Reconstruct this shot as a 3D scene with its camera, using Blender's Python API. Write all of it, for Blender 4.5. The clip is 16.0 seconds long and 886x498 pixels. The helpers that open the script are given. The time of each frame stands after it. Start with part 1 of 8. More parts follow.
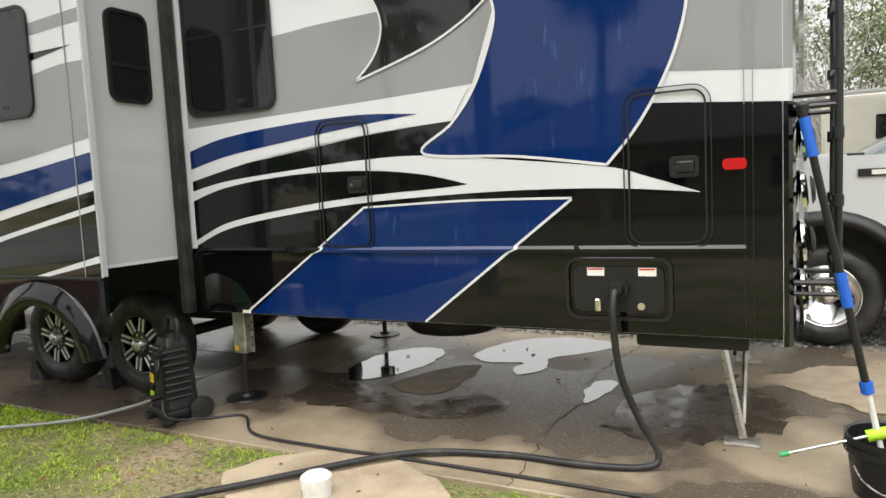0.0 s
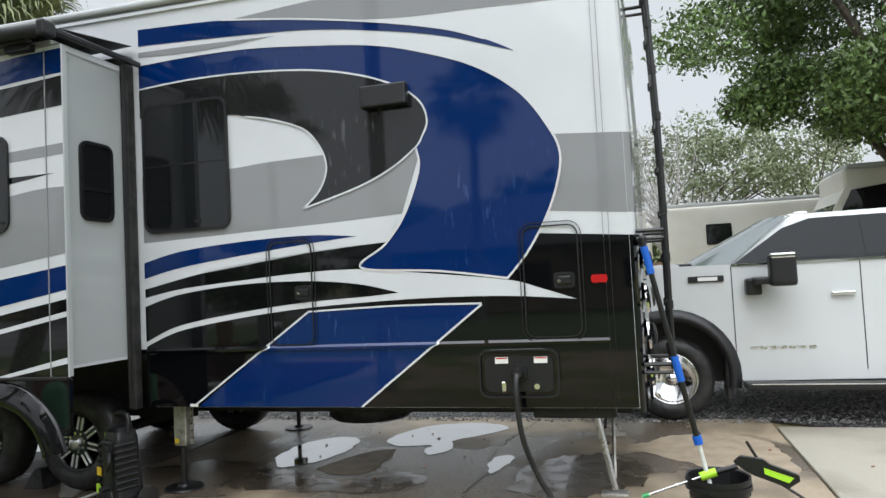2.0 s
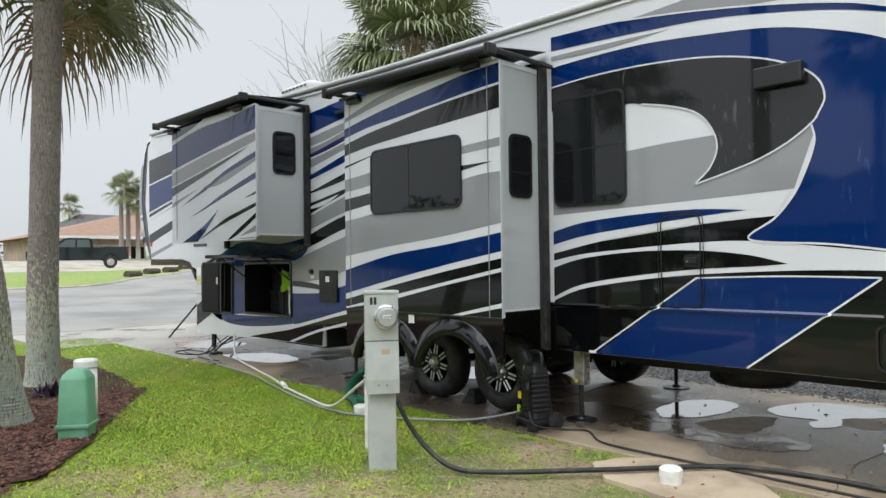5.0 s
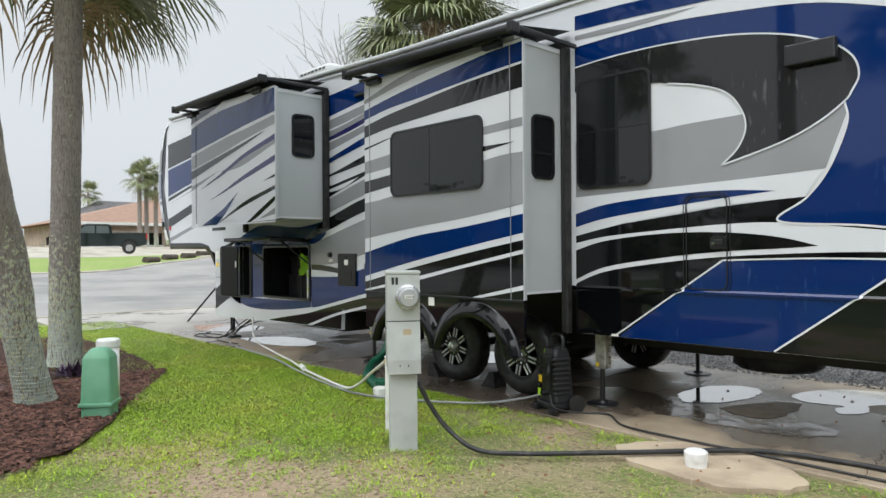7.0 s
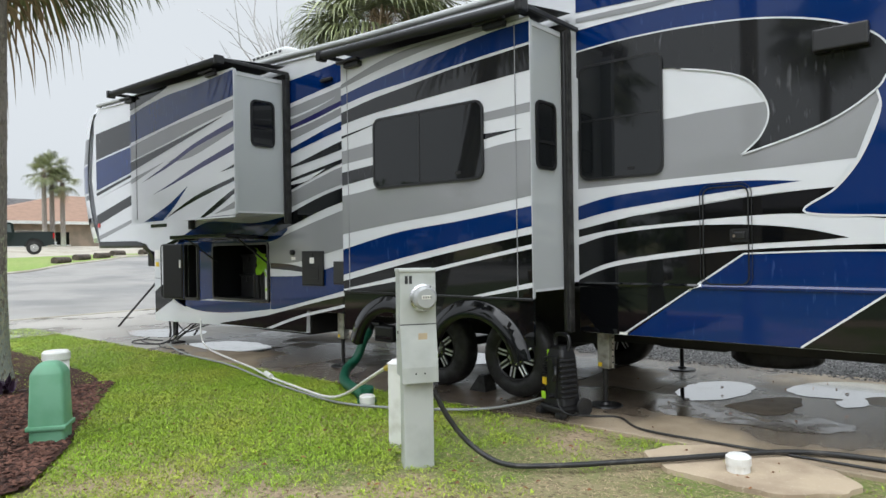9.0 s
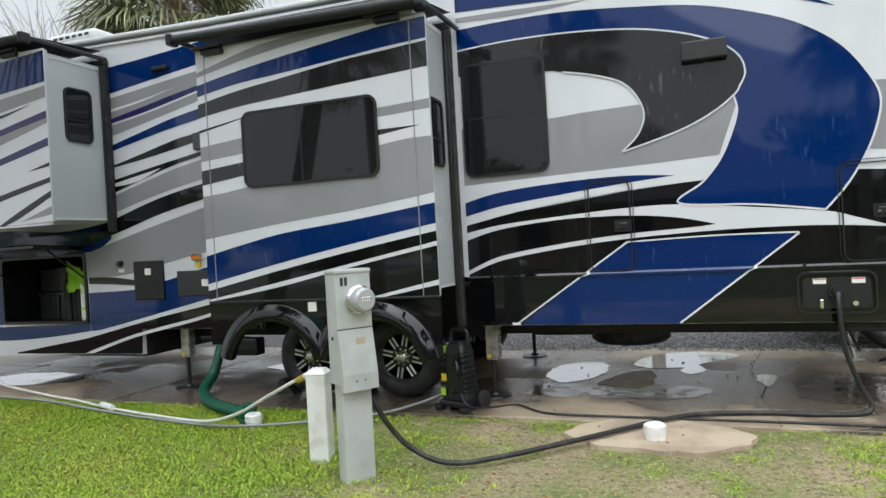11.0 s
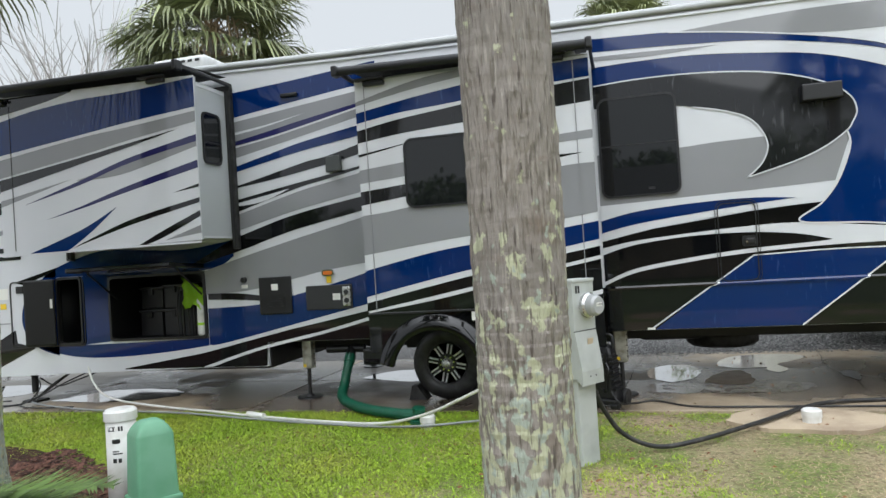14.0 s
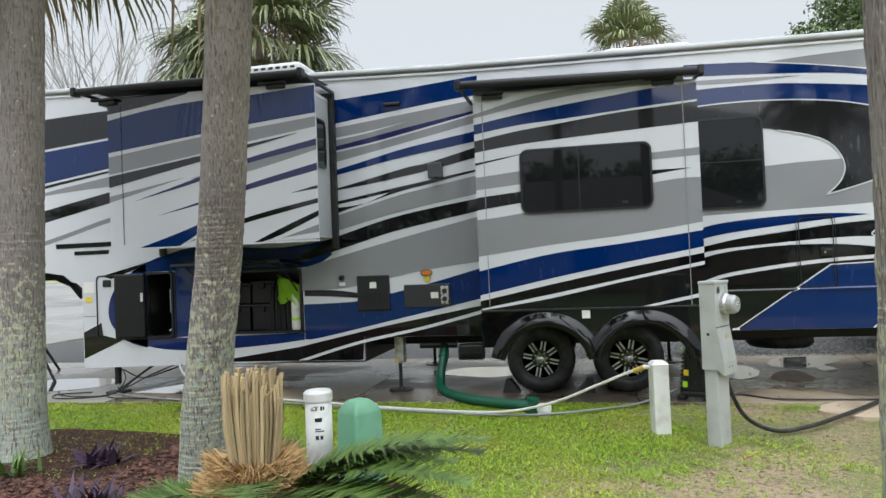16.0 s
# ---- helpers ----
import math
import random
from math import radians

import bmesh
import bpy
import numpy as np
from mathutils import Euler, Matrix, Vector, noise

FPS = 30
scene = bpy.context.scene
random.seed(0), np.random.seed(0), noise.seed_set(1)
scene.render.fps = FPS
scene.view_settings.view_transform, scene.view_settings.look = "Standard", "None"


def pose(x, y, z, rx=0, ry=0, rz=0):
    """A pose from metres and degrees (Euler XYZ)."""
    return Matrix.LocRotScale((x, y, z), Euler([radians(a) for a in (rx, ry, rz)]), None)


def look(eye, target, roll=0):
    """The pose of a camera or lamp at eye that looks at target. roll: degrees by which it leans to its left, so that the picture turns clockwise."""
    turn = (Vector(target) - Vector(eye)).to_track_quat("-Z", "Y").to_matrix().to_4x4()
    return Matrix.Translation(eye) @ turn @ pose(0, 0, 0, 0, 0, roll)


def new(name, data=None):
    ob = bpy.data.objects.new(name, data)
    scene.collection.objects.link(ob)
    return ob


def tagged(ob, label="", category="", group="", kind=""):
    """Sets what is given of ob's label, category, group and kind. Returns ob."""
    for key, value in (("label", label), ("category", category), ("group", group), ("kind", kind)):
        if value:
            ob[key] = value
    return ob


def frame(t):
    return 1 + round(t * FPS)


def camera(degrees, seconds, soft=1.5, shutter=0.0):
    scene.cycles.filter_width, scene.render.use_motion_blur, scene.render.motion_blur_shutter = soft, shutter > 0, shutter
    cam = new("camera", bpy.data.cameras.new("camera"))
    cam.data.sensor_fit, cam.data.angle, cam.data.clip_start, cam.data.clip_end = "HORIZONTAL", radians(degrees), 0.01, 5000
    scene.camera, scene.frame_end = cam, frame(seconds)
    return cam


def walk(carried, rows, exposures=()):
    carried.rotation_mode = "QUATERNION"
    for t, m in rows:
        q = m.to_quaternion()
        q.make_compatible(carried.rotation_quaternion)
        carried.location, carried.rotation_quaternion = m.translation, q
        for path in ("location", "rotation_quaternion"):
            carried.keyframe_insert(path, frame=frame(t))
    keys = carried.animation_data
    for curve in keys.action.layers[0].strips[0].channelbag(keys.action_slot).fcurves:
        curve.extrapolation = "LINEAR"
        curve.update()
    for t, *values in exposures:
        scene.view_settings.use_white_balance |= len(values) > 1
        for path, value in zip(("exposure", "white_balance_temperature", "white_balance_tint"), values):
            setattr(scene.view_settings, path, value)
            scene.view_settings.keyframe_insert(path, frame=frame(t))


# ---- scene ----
cam = camera(66.1, 16.0)
PATH = [
    (0, (0.065, -3.356, 1.422), (-0.838, -1.58, 1.246), -2.8),
    (0.5, (0.019, -3.689, 1.471), (-0.727, -1.839, 1.331), -2.4),
    (1, (0.059, -3.877, 1.487), (-0.561, -1.977, 1.417), -2.0),
    (1.5, (0.101, -4.077, 1.479), (-0.457, -2.157, 1.493), -2.4),
    (2, (0.093, -4.34, 1.504), (-0.455, -2.419, 1.597), -2.9),
    (2.5, (0.098, -4.533, 1.512), (-0.482, -2.627, 1.691), -2.9),
    (3, (0.174, -4.629, 1.524), (-0.475, -2.749, 1.738), -2.4),
    (3.5, (0.271, -4.724, 1.513), (-0.547, -2.909, 1.711), -2.3),
    (4, (0.347, -4.873, 1.504), (-0.725, -3.19, 1.639), -2.4),
    (4.5, (0.325, -5.046, 1.476), (-0.96, -3.515, 1.557), -1.6),
    (5, (0.279, -5.105, 1.476), (-1.154, -3.711, 1.517), -0.7),
    (5.2, (0.273, -5.122, 1.463), (-1.201, -3.77, 1.498), -0.4),
    (7.3, (0.169, -5.105, 1.415), (-1.287, -3.734, 1.413), -0.3),
    (7.5, (0.099, -5.069, 1.415), (-1.329, -3.669, 1.41), -0.3),
    (8, (-0.122, -4.963, 1.435), (-1.485, -3.5, 1.439), -0.3),
    (8.2, (-0.197, -5.003, 1.417), (-1.541, -3.522, 1.425), -0.3),
    (10.3, (-1.292, -5.585, 1.402), (-2.406, -3.924, 1.36), -2.7),
    (10.5, (-1.377, -5.625, 1.375), (-2.412, -3.914, 1.337), -2.7),
    (11, (-1.576, -5.67, 1.398), (-2.288, -3.801, 1.385), -3.2),
    (11.5, (-1.731, -5.834, 1.405), (-2.106, -3.87, 1.417), -3.6),
    (12, (-1.956, -6.076, 1.444), (-2.215, -4.093, 1.468), -3.6),
    (12.5, (-2.296, -6.233, 1.442), (-2.628, -4.261, 1.483), -3.5),
    (13, (-2.607, -6.494, 1.443), (-3.047, -4.544, 1.487), -3.4),
    (13.5, (-2.908, -6.721, 1.455), (-3.419, -4.788, 1.492), -3.6),
    (14, (-3.263, -6.867, 1.478), (-3.787, -4.937, 1.508), -3.6),
    (14.5, (-3.559, -7.096, 1.468), (-4.055, -5.158, 1.492), -3.2),
    (15, (-3.887, -7.309, 1.478), (-4.356, -5.365, 1.508), -2.8),
    (15.5, (-4.317, -7.488, 1.504), (-4.762, -5.539, 1.548), -2.3),
    (16, (-4.671, -7.73, 1.497), (-5.068, -5.771, 1.542), -2.3),
]
EXPOSURES = [(0, 0.22, 6650, 11), (1.5, 0.05, 6220, 10), (3, -0.17, 5900, 10), (5, -0.06, 6150, 10), (8, -0.03, 6100, 10), (11, 0.0, 6040, 10), (16, -0.03, 6040, 10)]
walk(cam, [(t, look(eye, target, roll)) for t, eye, target, roll in PATH], EXPOSURES)

# ---------------------------------------------------------------- light
world = bpy.data.worlds.new("overcast")
scene.world = world
world.use_nodes = True
wn, wl = world.node_tree.nodes, world.node_tree.links
sky = wn.new("ShaderNodeTexSky")
sky.sky_type, sky.sun_disc = "NISHITA", False
sky.sun_elevation, sky.sun_rotation, sky.air_density, sky.dust_density = radians(55), radians(200), 1.0, 6.0
pale = wn.new("ShaderNodeHueSaturation")
pale.inputs["Saturation"].default_value = 0.10
cloud = wn.new("ShaderNodeMix")
cloud.data_type = "RGBA"
cloud.inputs[0].default_value = 0.78
cloud.inputs[7].default_value = (7.6, 7.78, 7.7, 1)
wl.new(sky.outputs[0], pale.inputs["Color"])
wl.new(pale.outputs[0], cloud.inputs[6])
wl.new(cloud.outputs[2], wn["Background"].inputs[0])
# overcast: the cloud is about three times as bright overhead as low down
geo, sep, rise = wn.new("ShaderNodeTexCoord"), wn.new("ShaderNodeSeparateXYZ"), wn.new("ShaderNodeMapRange")
rise.interpolation_type = "SMOOTHSTEP"
rise.inputs["From Min"].default_value, rise.inputs["From Max"].default_value = 0.35, 0.95
rise.inputs["To Min"].default_value, rise.inputs["To Max"].default_value = 0.118, 0.40
wl.new(geo.outputs["Generated"], sep.inputs[0])
wl.new(sep.outputs["Z"], rise.inputs["Value"])
wl.new(rise.outputs[0], wn["Background"].inputs[1])
sun_data = bpy.data.lights.new("sun", "SUN")
sun_data.energy, sun_data.angle, sun_data.color = 1.3, radians(60), (1, 0.98, 0.95)
sun = new("sun", sun_data)
sun.matrix_world = look((4, -18, 16), (-3, 0, 0))

# ---------------------------------------------------------------- materials


def principled(name, color, rough=0.5, metal=0.0, coat=0.0, spec=0.5):
    m = bpy.data.materials.new(name)
    m.use_nodes = True
    b = m.node_tree.nodes["Principled BSDF"]
    b.inputs["Base Color"].default_value = (*color, 1)
    b.inputs["Roughness"].default_value = rough
    b.inputs["Metallic"].default_value = metal
    b.inputs["Coat Weight"].default_value = coat
    b.inputs["Coat Roughness"].default_value = 0.04
    b.inputs["Specular IOR Level"].default_value = spec
    return m


def mix_noise(m, color2, scale, low=0.4, high=0.6, detail=5, stretch=(1, 1, 1), kind="noise"):
    """Blend a second colour into a material by noise at a real-world size."""
    n, l = m.node_tree.nodes, m.node_tree.links
    b = n["Principled BSDF"]
    tc, mp = n.new("ShaderNodeTexCoord"), n.new("ShaderNodeMapping")
    mp.inputs["Scale"].default_value = stretch
    if kind == "noise":
        tx = n.new("ShaderNodeTexNoise")
        tx.inputs["Detail"].default_value = detail
        out = tx.outputs["Fac"]
    else:
        tx = n.new("ShaderNodeTexVoronoi")
        out = tx.outputs["Distance"]
    tx.inputs["Scale"].default_value = scale
    ramp = n.new("ShaderNodeMapRange")
    ramp.inputs["From Min"].default_value, ramp.inputs["From Max"].default_value = low, high
    mx = n.new("ShaderNodeMix")
    mx.data_type = "RGBA"
    l.new(tc.outputs["Object"], mp.inputs["Vector"])
    l.new(mp.outputs[0], tx.inputs["Vector"])
    l.new(out, ramp.inputs["Value"])
    l.new(ramp.outputs[0], mx.inputs[0])
    inp = b.inputs["Base Color"]
    if inp.is_linked:
        l.new(inp.links[0].from_socket, mx.inputs[6])
    else:
        mx.inputs[6].default_value = inp.default_value
    mx.inputs[7].default_value = (*color2, 1)
    l.new(mx.outputs[2], inp)
    return m


def rough_noise(m, scale, r0, r1, low=0.4, high=0.6, stretch=(1, 1, 1)):
    n, l = m.node_tree.nodes, m.node_tree.links
    tc, mp, tx, mr = n.new("ShaderNodeTexCoord"), n.new("ShaderNodeMapping"), n.new("ShaderNodeTexNoise"), n.new("ShaderNodeMapRange")
    mp.inputs["Scale"].default_value = stretch
    tx.inputs["Scale"].default_value, tx.inputs["Detail"].default_value = scale, 4
    mr.inputs["From Min"].default_value, mr.inputs["From Max"].default_value = low, high
    mr.inputs["To Min"].default_value, mr.inputs["To Max"].default_value = r0, r1
    l.new(tc.outputs["Object"], mp.inputs["Vector"])
    l.new(mp.outputs[0], tx.inputs["Vector"])
    l.new(tx.outputs["Fac"], mr.inputs["Value"])
    l.new(mr.outputs[0], n["Principled BSDF"].inputs["Roughness"])
    return m


def bumpy(m, scale, strength, distance=0.01, kind="noise", stretch=(1, 1, 1), coat=False):
    n, l = m.node_tree.nodes, m.node_tree.links
    b = n["Principled BSDF"]
    tc, mp, bp = n.new("ShaderNodeTexCoord"), n.new("ShaderNodeMapping"), n.new("ShaderNodeBump")
    mp.inputs["Scale"].default_value = stretch
    if kind == "noise":
        tx = n.new("ShaderNodeTexNoise")
        tx.inputs["Detail"].default_value = 6
        out = tx.outputs["Fac"]
    else:
        tx = n.new("ShaderNodeTexVoronoi")
        out = tx.outputs["Distance"]
    tx.inputs["Scale"].default_value = scale
    bp.inputs["Strength"].default_value, bp.inputs["Distance"].default_value = strength, distance
    l.new(tc.outputs["Object"], mp.inputs["Vector"])
    l.new(mp.outputs[0], tx.inputs["Vector"])
    l.new(out, bp.inputs["Height"])
    if b.inputs["Normal"].is_linked:
        l.new(b.inputs["Normal"].links[0].from_socket, bp.inputs["Normal"])
    l.new(bp.outputs[0], b.inputs["Normal"])
    if coat:
        l.new(bp.outputs[0], b.inputs["Coat Normal"])
    return m


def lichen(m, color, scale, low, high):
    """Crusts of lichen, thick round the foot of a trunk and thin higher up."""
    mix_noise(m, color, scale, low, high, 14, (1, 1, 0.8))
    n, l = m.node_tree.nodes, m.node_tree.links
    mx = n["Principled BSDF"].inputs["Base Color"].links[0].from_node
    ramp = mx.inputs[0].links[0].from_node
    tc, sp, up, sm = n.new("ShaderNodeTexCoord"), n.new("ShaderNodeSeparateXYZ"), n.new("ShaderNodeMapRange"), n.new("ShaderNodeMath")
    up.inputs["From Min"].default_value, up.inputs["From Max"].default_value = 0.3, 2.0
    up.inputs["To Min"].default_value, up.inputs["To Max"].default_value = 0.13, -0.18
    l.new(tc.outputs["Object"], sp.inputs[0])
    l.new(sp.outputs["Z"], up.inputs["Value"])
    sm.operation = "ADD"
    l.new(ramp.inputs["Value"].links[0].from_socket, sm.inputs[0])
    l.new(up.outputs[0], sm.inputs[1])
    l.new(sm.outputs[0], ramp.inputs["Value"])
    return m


def vary(m, amount):
    """Per-object or per-island brightness changes."""
    n, l = m.node_tree.nodes, m.node_tree.links
    b = n["Principled BSDF"]
    ge, mr, hs = n.new("ShaderNodeNewGeometry"), n.new("ShaderNodeMapRange"), n.new("ShaderNodeHueSaturation")
    mr.inputs["To Min"].default_value, mr.inputs["To Max"].default_value = 1 - amount, 1 + amount
    l.new(ge.outputs["Random Per Island"], mr.inputs["Value"])
    l.new(mr.outputs[0], hs.inputs["Value"])
    inp = b.inputs["Base Color"]
    if inp.is_linked:
        l.new(inp.links[0].from_socket, hs.inputs["Color"])
    else:
        hs.inputs["Color"].default_value = inp.default_value
    l.new(hs.outputs[0], inp)
    return m


def paint(name, color, beads=None):
    """Gloss bodywork, a little wavy; dark colours carry fine trails of rain drops."""
    m = principled(name, color, 0.04, spec=0.5)
    mix_noise(m, tuple(c * 0.93 for c in color), 0.8, 0.45, 0.7, 4)
    if beads:
        mix_noise(m, beads, 1.0, 0.60, 0.72, 4, (30, 30, 6))
        mix_noise(m, color, 1.3, 0.40, 0.52, 3)
    bumpy(m, 1.1, 0.045, 0.006, stretch=(1, 1, 1.6))
    return m


WHITE = paint("white_paint", (0.635, 0.645, 0.675))
GREY = paint("grey_paint", (0.255, 0.257, 0.27))
CHARCOAL = paint("charcoal_paint", (0.013, 0.0135, 0.015), (0.085, 0.086, 0.092))
BLACK = paint("black_paint", (0.0035, 0.0038, 0.0045))
NAVY = paint("navy_paint", (0.001, 0.018, 0.105), (0.022, 0.055, 0.17))
PURPLE = paint("indigo_paint", (0.018, 0.018, 0.09))
SILVER = paint("silver_panel", (0.48, 0.5, 0.515))
TRIMB = principled("black_trim", (0.012, 0.012, 0.013), 0.3)
RUBBER = rough_noise(mix_noise(principled("rubber", (0.012, 0.012, 0.012), 0.6), (0.03, 0.029, 0.028), 9), 14, 0.4, 0.7)
PLASTIC = bumpy(principled("black_plastic", (0.009, 0.009, 0.010), 0.4), 60, 0.15, 0.002)
FRAME = mix_noise(principled("chassis_steel", (0.006, 0.006, 0.006), 0.6), (0.016, 0.014, 0.012), 5)
ALU = rough_noise(principled("aluminium", (0.62, 0.62, 0.62), 0.3, 1.0), 30, 0.22, 0.42)
SPOKE = principled("machined_alloy", (0.72, 0.73, 0.74), 0.3, 0.45)
TGLASS = principled("truck_glass", (0.018, 0.02, 0.022), 0.06, spec=0.15)
CHROME = principled("chrome", (0.8, 0.8, 0.8), 0.08, 1.0)
GALV = mix_noise(rough_noise(principled("jack_steel", (0.55, 0.54, 0.5), 0.4, 0.6), 20, 0.3, 0.5), (0.3, 0.28, 0.24), 12)
ROOFM = mix_noise(principled("roof_membrane", (0.4, 0.41, 0.41), 0.5), (0.3, 0.31, 0.305), 1.4, 0.45, 0.7)
VINYL = principled("awning_vinyl", (0.012, 0.0125, 0.014), 0.6)
RED = principled("red_lens", (0.45, 0.01, 0.012), 0.15, coat=0.5)
AMBER = principled("amber_lens", (0.6, 0.16, 0.02), 0.15, coat=0.5)
YELLOW = principled("yellow_sticker", (0.8, 0.55, 0.02), 0.5)
STICKER = principled("paper_sticker", (0.75, 0.74, 0.7), 0.6)
INK = principled("ink", (0.02, 0.02, 0.02), 0.6)
WPLAST = mix_noise(principled("white_pvc", (0.75, 0.75, 0.72), 0.4), (0.55, 0.54, 0.48), 7, 0.5, 0.75)
LIME = principled("lime_plastic", (0.42, 0.75, 0.03), 0.45)
BLUEG = principled("blue_grip", (0.01, 0.11, 0.55), 0.5)
GLASS = principled("tinted_glass", (0.008, 0.009, 0.010), 0.03, coat=0.0, spec=0.45)
GPED = rough_noise(mix_noise(principled("pedestal_paint", (0.44, 0.46, 0.44), 0.45), (0.32, 0.33, 0.31), 3.5, 0.45, 0.75), 5, 0.35, 0.6)
GREENB = mix_noise(rough_noise(principled("green_box", (0.11, 0.30, 0.17), 0.45), 6, 0.35, 0.6), (0.16, 0.36, 0.23), 3)
HOSEG = bumpy(principled("green_hose", (0.006, 0.085, 0.045), 0.4), 40, 0.6, 0.01, stretch=(1, 1, 3))
HOSEW = mix_noise(principled("white_hose", (0.66, 0.66, 0.62), 0.45), (0.45, 0.43, 0.38), 8, 0.5, 0.8)
HOSEB = mix_noise(principled("black_cord", (0.014, 0.014, 0.014), 0.5), (0.06, 0.055, 0.05), 11, 0.55, 0.75)
HOSEGR = principled("grey_hose", (0.25, 0.26, 0.26), 0.45)
BRASS = principled("brass", (0.7, 0.5, 0.12), 0.3, 0.8)

CONCRETE = principled("wet_concrete", (0.35, 0.28, 0.195), 0.4)
mix_noise(CONCRETE, (0.25, 0.195, 0.13), 2.6, 0.42, 0.62, 10)
mix_noise(CONCRETE, (0.10, 0.078, 0.056), 0.62, 0.455, 0.515, 10)
mix_noise(CONCRETE, (0.40, 0.345, 0.27), 62, 0.6, 0.72, 6)
mix_noise(CONCRETE, (0.06, 0.05, 0.04), 85, 0.62, 0.72, 6)
rough_noise(CONCRETE, 0.62, 0.55, 0.24, 0.455, 0.515)
bumpy(CONCRETE, 75, 0.45, 0.006)
# wet concrete, with the shade under the trailer mixed into its dark colours
WETSHADE = principled("wet_shaded_pad", (0.13, 0.10, 0.075), 0.4)
mix_noise(WETSHADE, (0.075, 0.06, 0.047), 0.9, 0.42, 0.58, 9)
mix_noise(WETSHADE, (0.18, 0.145, 0.105), 3.0, 0.56, 0.7, 8)
mix_noise(WETSHADE, (0.05, 0.043, 0.035), 80, 0.62, 0.72, 6)
rough_noise(WETSHADE, 0.8, 0.2, 0.5, 0.42, 0.6)
bumpy(WETSHADE, 75, 0.35, 0.005)
DRYCON = mix_noise(mix_noise(principled("dry_concrete", (0.36, 0.33, 0.27), 0.75), (0.24, 0.215, 0.17), 0.9, 0.45, 0.65, 7), (0.45, 0.42, 0.36), 40, 0.6, 0.8)
bumpy(DRYCON, 90, 0.3, 0.004)
DAMPCON = mix_noise(mix_noise(principled("damp_concrete", (0.33, 0.31, 0.275), 0.4), (0.2, 0.185, 0.16), 0.8, 0.45, 0.62, 8), (0.38, 0.36, 0.32), 45, 0.6, 0.8)
rough_noise(DAMPCON, 0.8, 0.5, 0.2, 0.45, 0.62)
bumpy(DAMPCON, 80, 0.3, 0.004)
SANDY = bumpy(mix_noise(mix_noise(principled("sandy_concrete", (0.46, 0.37, 0.26), 0.85), (0.3, 0.23, 0.16), 2.2, 0.45, 0.65, 8), (0.56, 0.48, 0.37), 50, 0.6, 0.8), 70, 0.4, 0.006)
LAWN = mix_noise(mix_noise(principled("lawn_soil", (0.15, 0.195, 0.045), 0.95), (0.36, 0.27, 0.185), 0.75, 0.45, 0.58, 9), (0.11, 0.085, 0.045), 26, 0.5, 0.68, 9)
TURF = bumpy(mix_noise(mix_noise(principled("turf", (0.19, 0.27, 0.055), 0.9), (0.23, 0.28, 0.08), 0.5, 0.4, 0.65, 6), (0.13, 0.19, 0.035), 9, 0.45, 0.7, 9), 30, 0.8, 0.03)
bumpy(LAWN, 45, 0.9, 0.02)
MULCH = mix_noise(mix_noise(principled("mulch", (0.075, 0.034, 0.024), 0.85, spec=0.2), (0.016, 0.009, 0.007), 40, 0.42, 0.62), (0.11, 0.06, 0.04), 60, 0.64, 0.75)
bumpy(MULCH, 50, 1.0, 0.03)
GRAVEL = mix_noise(mix_noise(principled("gravel", (0.2, 0.195, 0.19), 0.6), (0.03, 0.029, 0.028), 34, 0.25, 0.5, kind="cell"), (0.3, 0.29, 0.28), 23, 0.6, 0.75)
bumpy(GRAVEL, 36, 1.0, 0.03, kind="cell")
ASPHALT = mix_noise(mix_noise(principled("road", (0.225, 0.215, 0.2), 0.4), (0.15, 0.147, 0.14), 0.3, 0.45, 0.6), (0.28, 0.27, 0.26), 50, 0.6, 0.8)
rough_noise(ASPHALT, 0.25, 0.42, 0.75)
WATER = principled("puddle_water", (0.03, 0.028, 0.024), 0.02, spec=0.5)
WATER.node_tree.nodes["Principled BSDF"].inputs["IOR"].default_value = 2.8
WATER.node_tree.nodes["Principled BSDF"].inputs["Coat Weight"].default_value = 1.0
WATER.node_tree.nodes["Principled BSDF"].inputs["Coat IOR"].default_value = 2.2
bumpy(WATER, 6, 0.03, 0.002, coat=True)
rough_noise(WATER, 4.5, 0.01, 0.2, 0.45, 0.65)

BARK = principled("palm_bark", (0.29, 0.255, 0.225), 0.9)
mix_noise(BARK, (0.235, 0.21, 0.19), 1.6, 0.42, 0.62, 5)
mix_noise(BARK, (0.205, 0.165, 0.135), 1.0, 0.55, 0.72, 8, (7, 7, 16))
mix_noise(BARK, (0.37, 0.335, 0.295), 1.0, 0.56, 0.70, 8, (110, 110, 12))
mix_noise(BARK, (0.10, 0.083, 0.07), 1.0, 0.585, 0.66, 8, (92, 92, 9))
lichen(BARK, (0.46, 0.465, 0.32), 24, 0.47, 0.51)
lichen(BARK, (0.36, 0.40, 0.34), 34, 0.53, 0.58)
mix_noise(BARK, (0.16, 0.14, 0.115), 1.0, 0.55, 0.63, 8, (90, 90, 11))
bumpy(BARK, 1.0, 1.0, 0.02, stretch=(92, 92, 9))
bumpy(BARK, 1.0, 0.35, 0.015, stretch=(9, 9, 34))
BARKD = bumpy(mix_noise(principled("tree_bark", (0.09, 0.07, 0.055), 0.9), (0.045, 0.035, 0.03), 6), 14, 0.8, 0.02)
FROND = vary(principled("palm_frond", (0.20, 0.225, 0.10), 0.45), 0.5)
FRONDRY = vary(principled("dry_frond", (0.34, 0.25, 0.15), 0.8), 0.35)
LEAF = vary(principled("oak_leaf", (0.095, 0.15, 0.04), 0.5), 0.6)
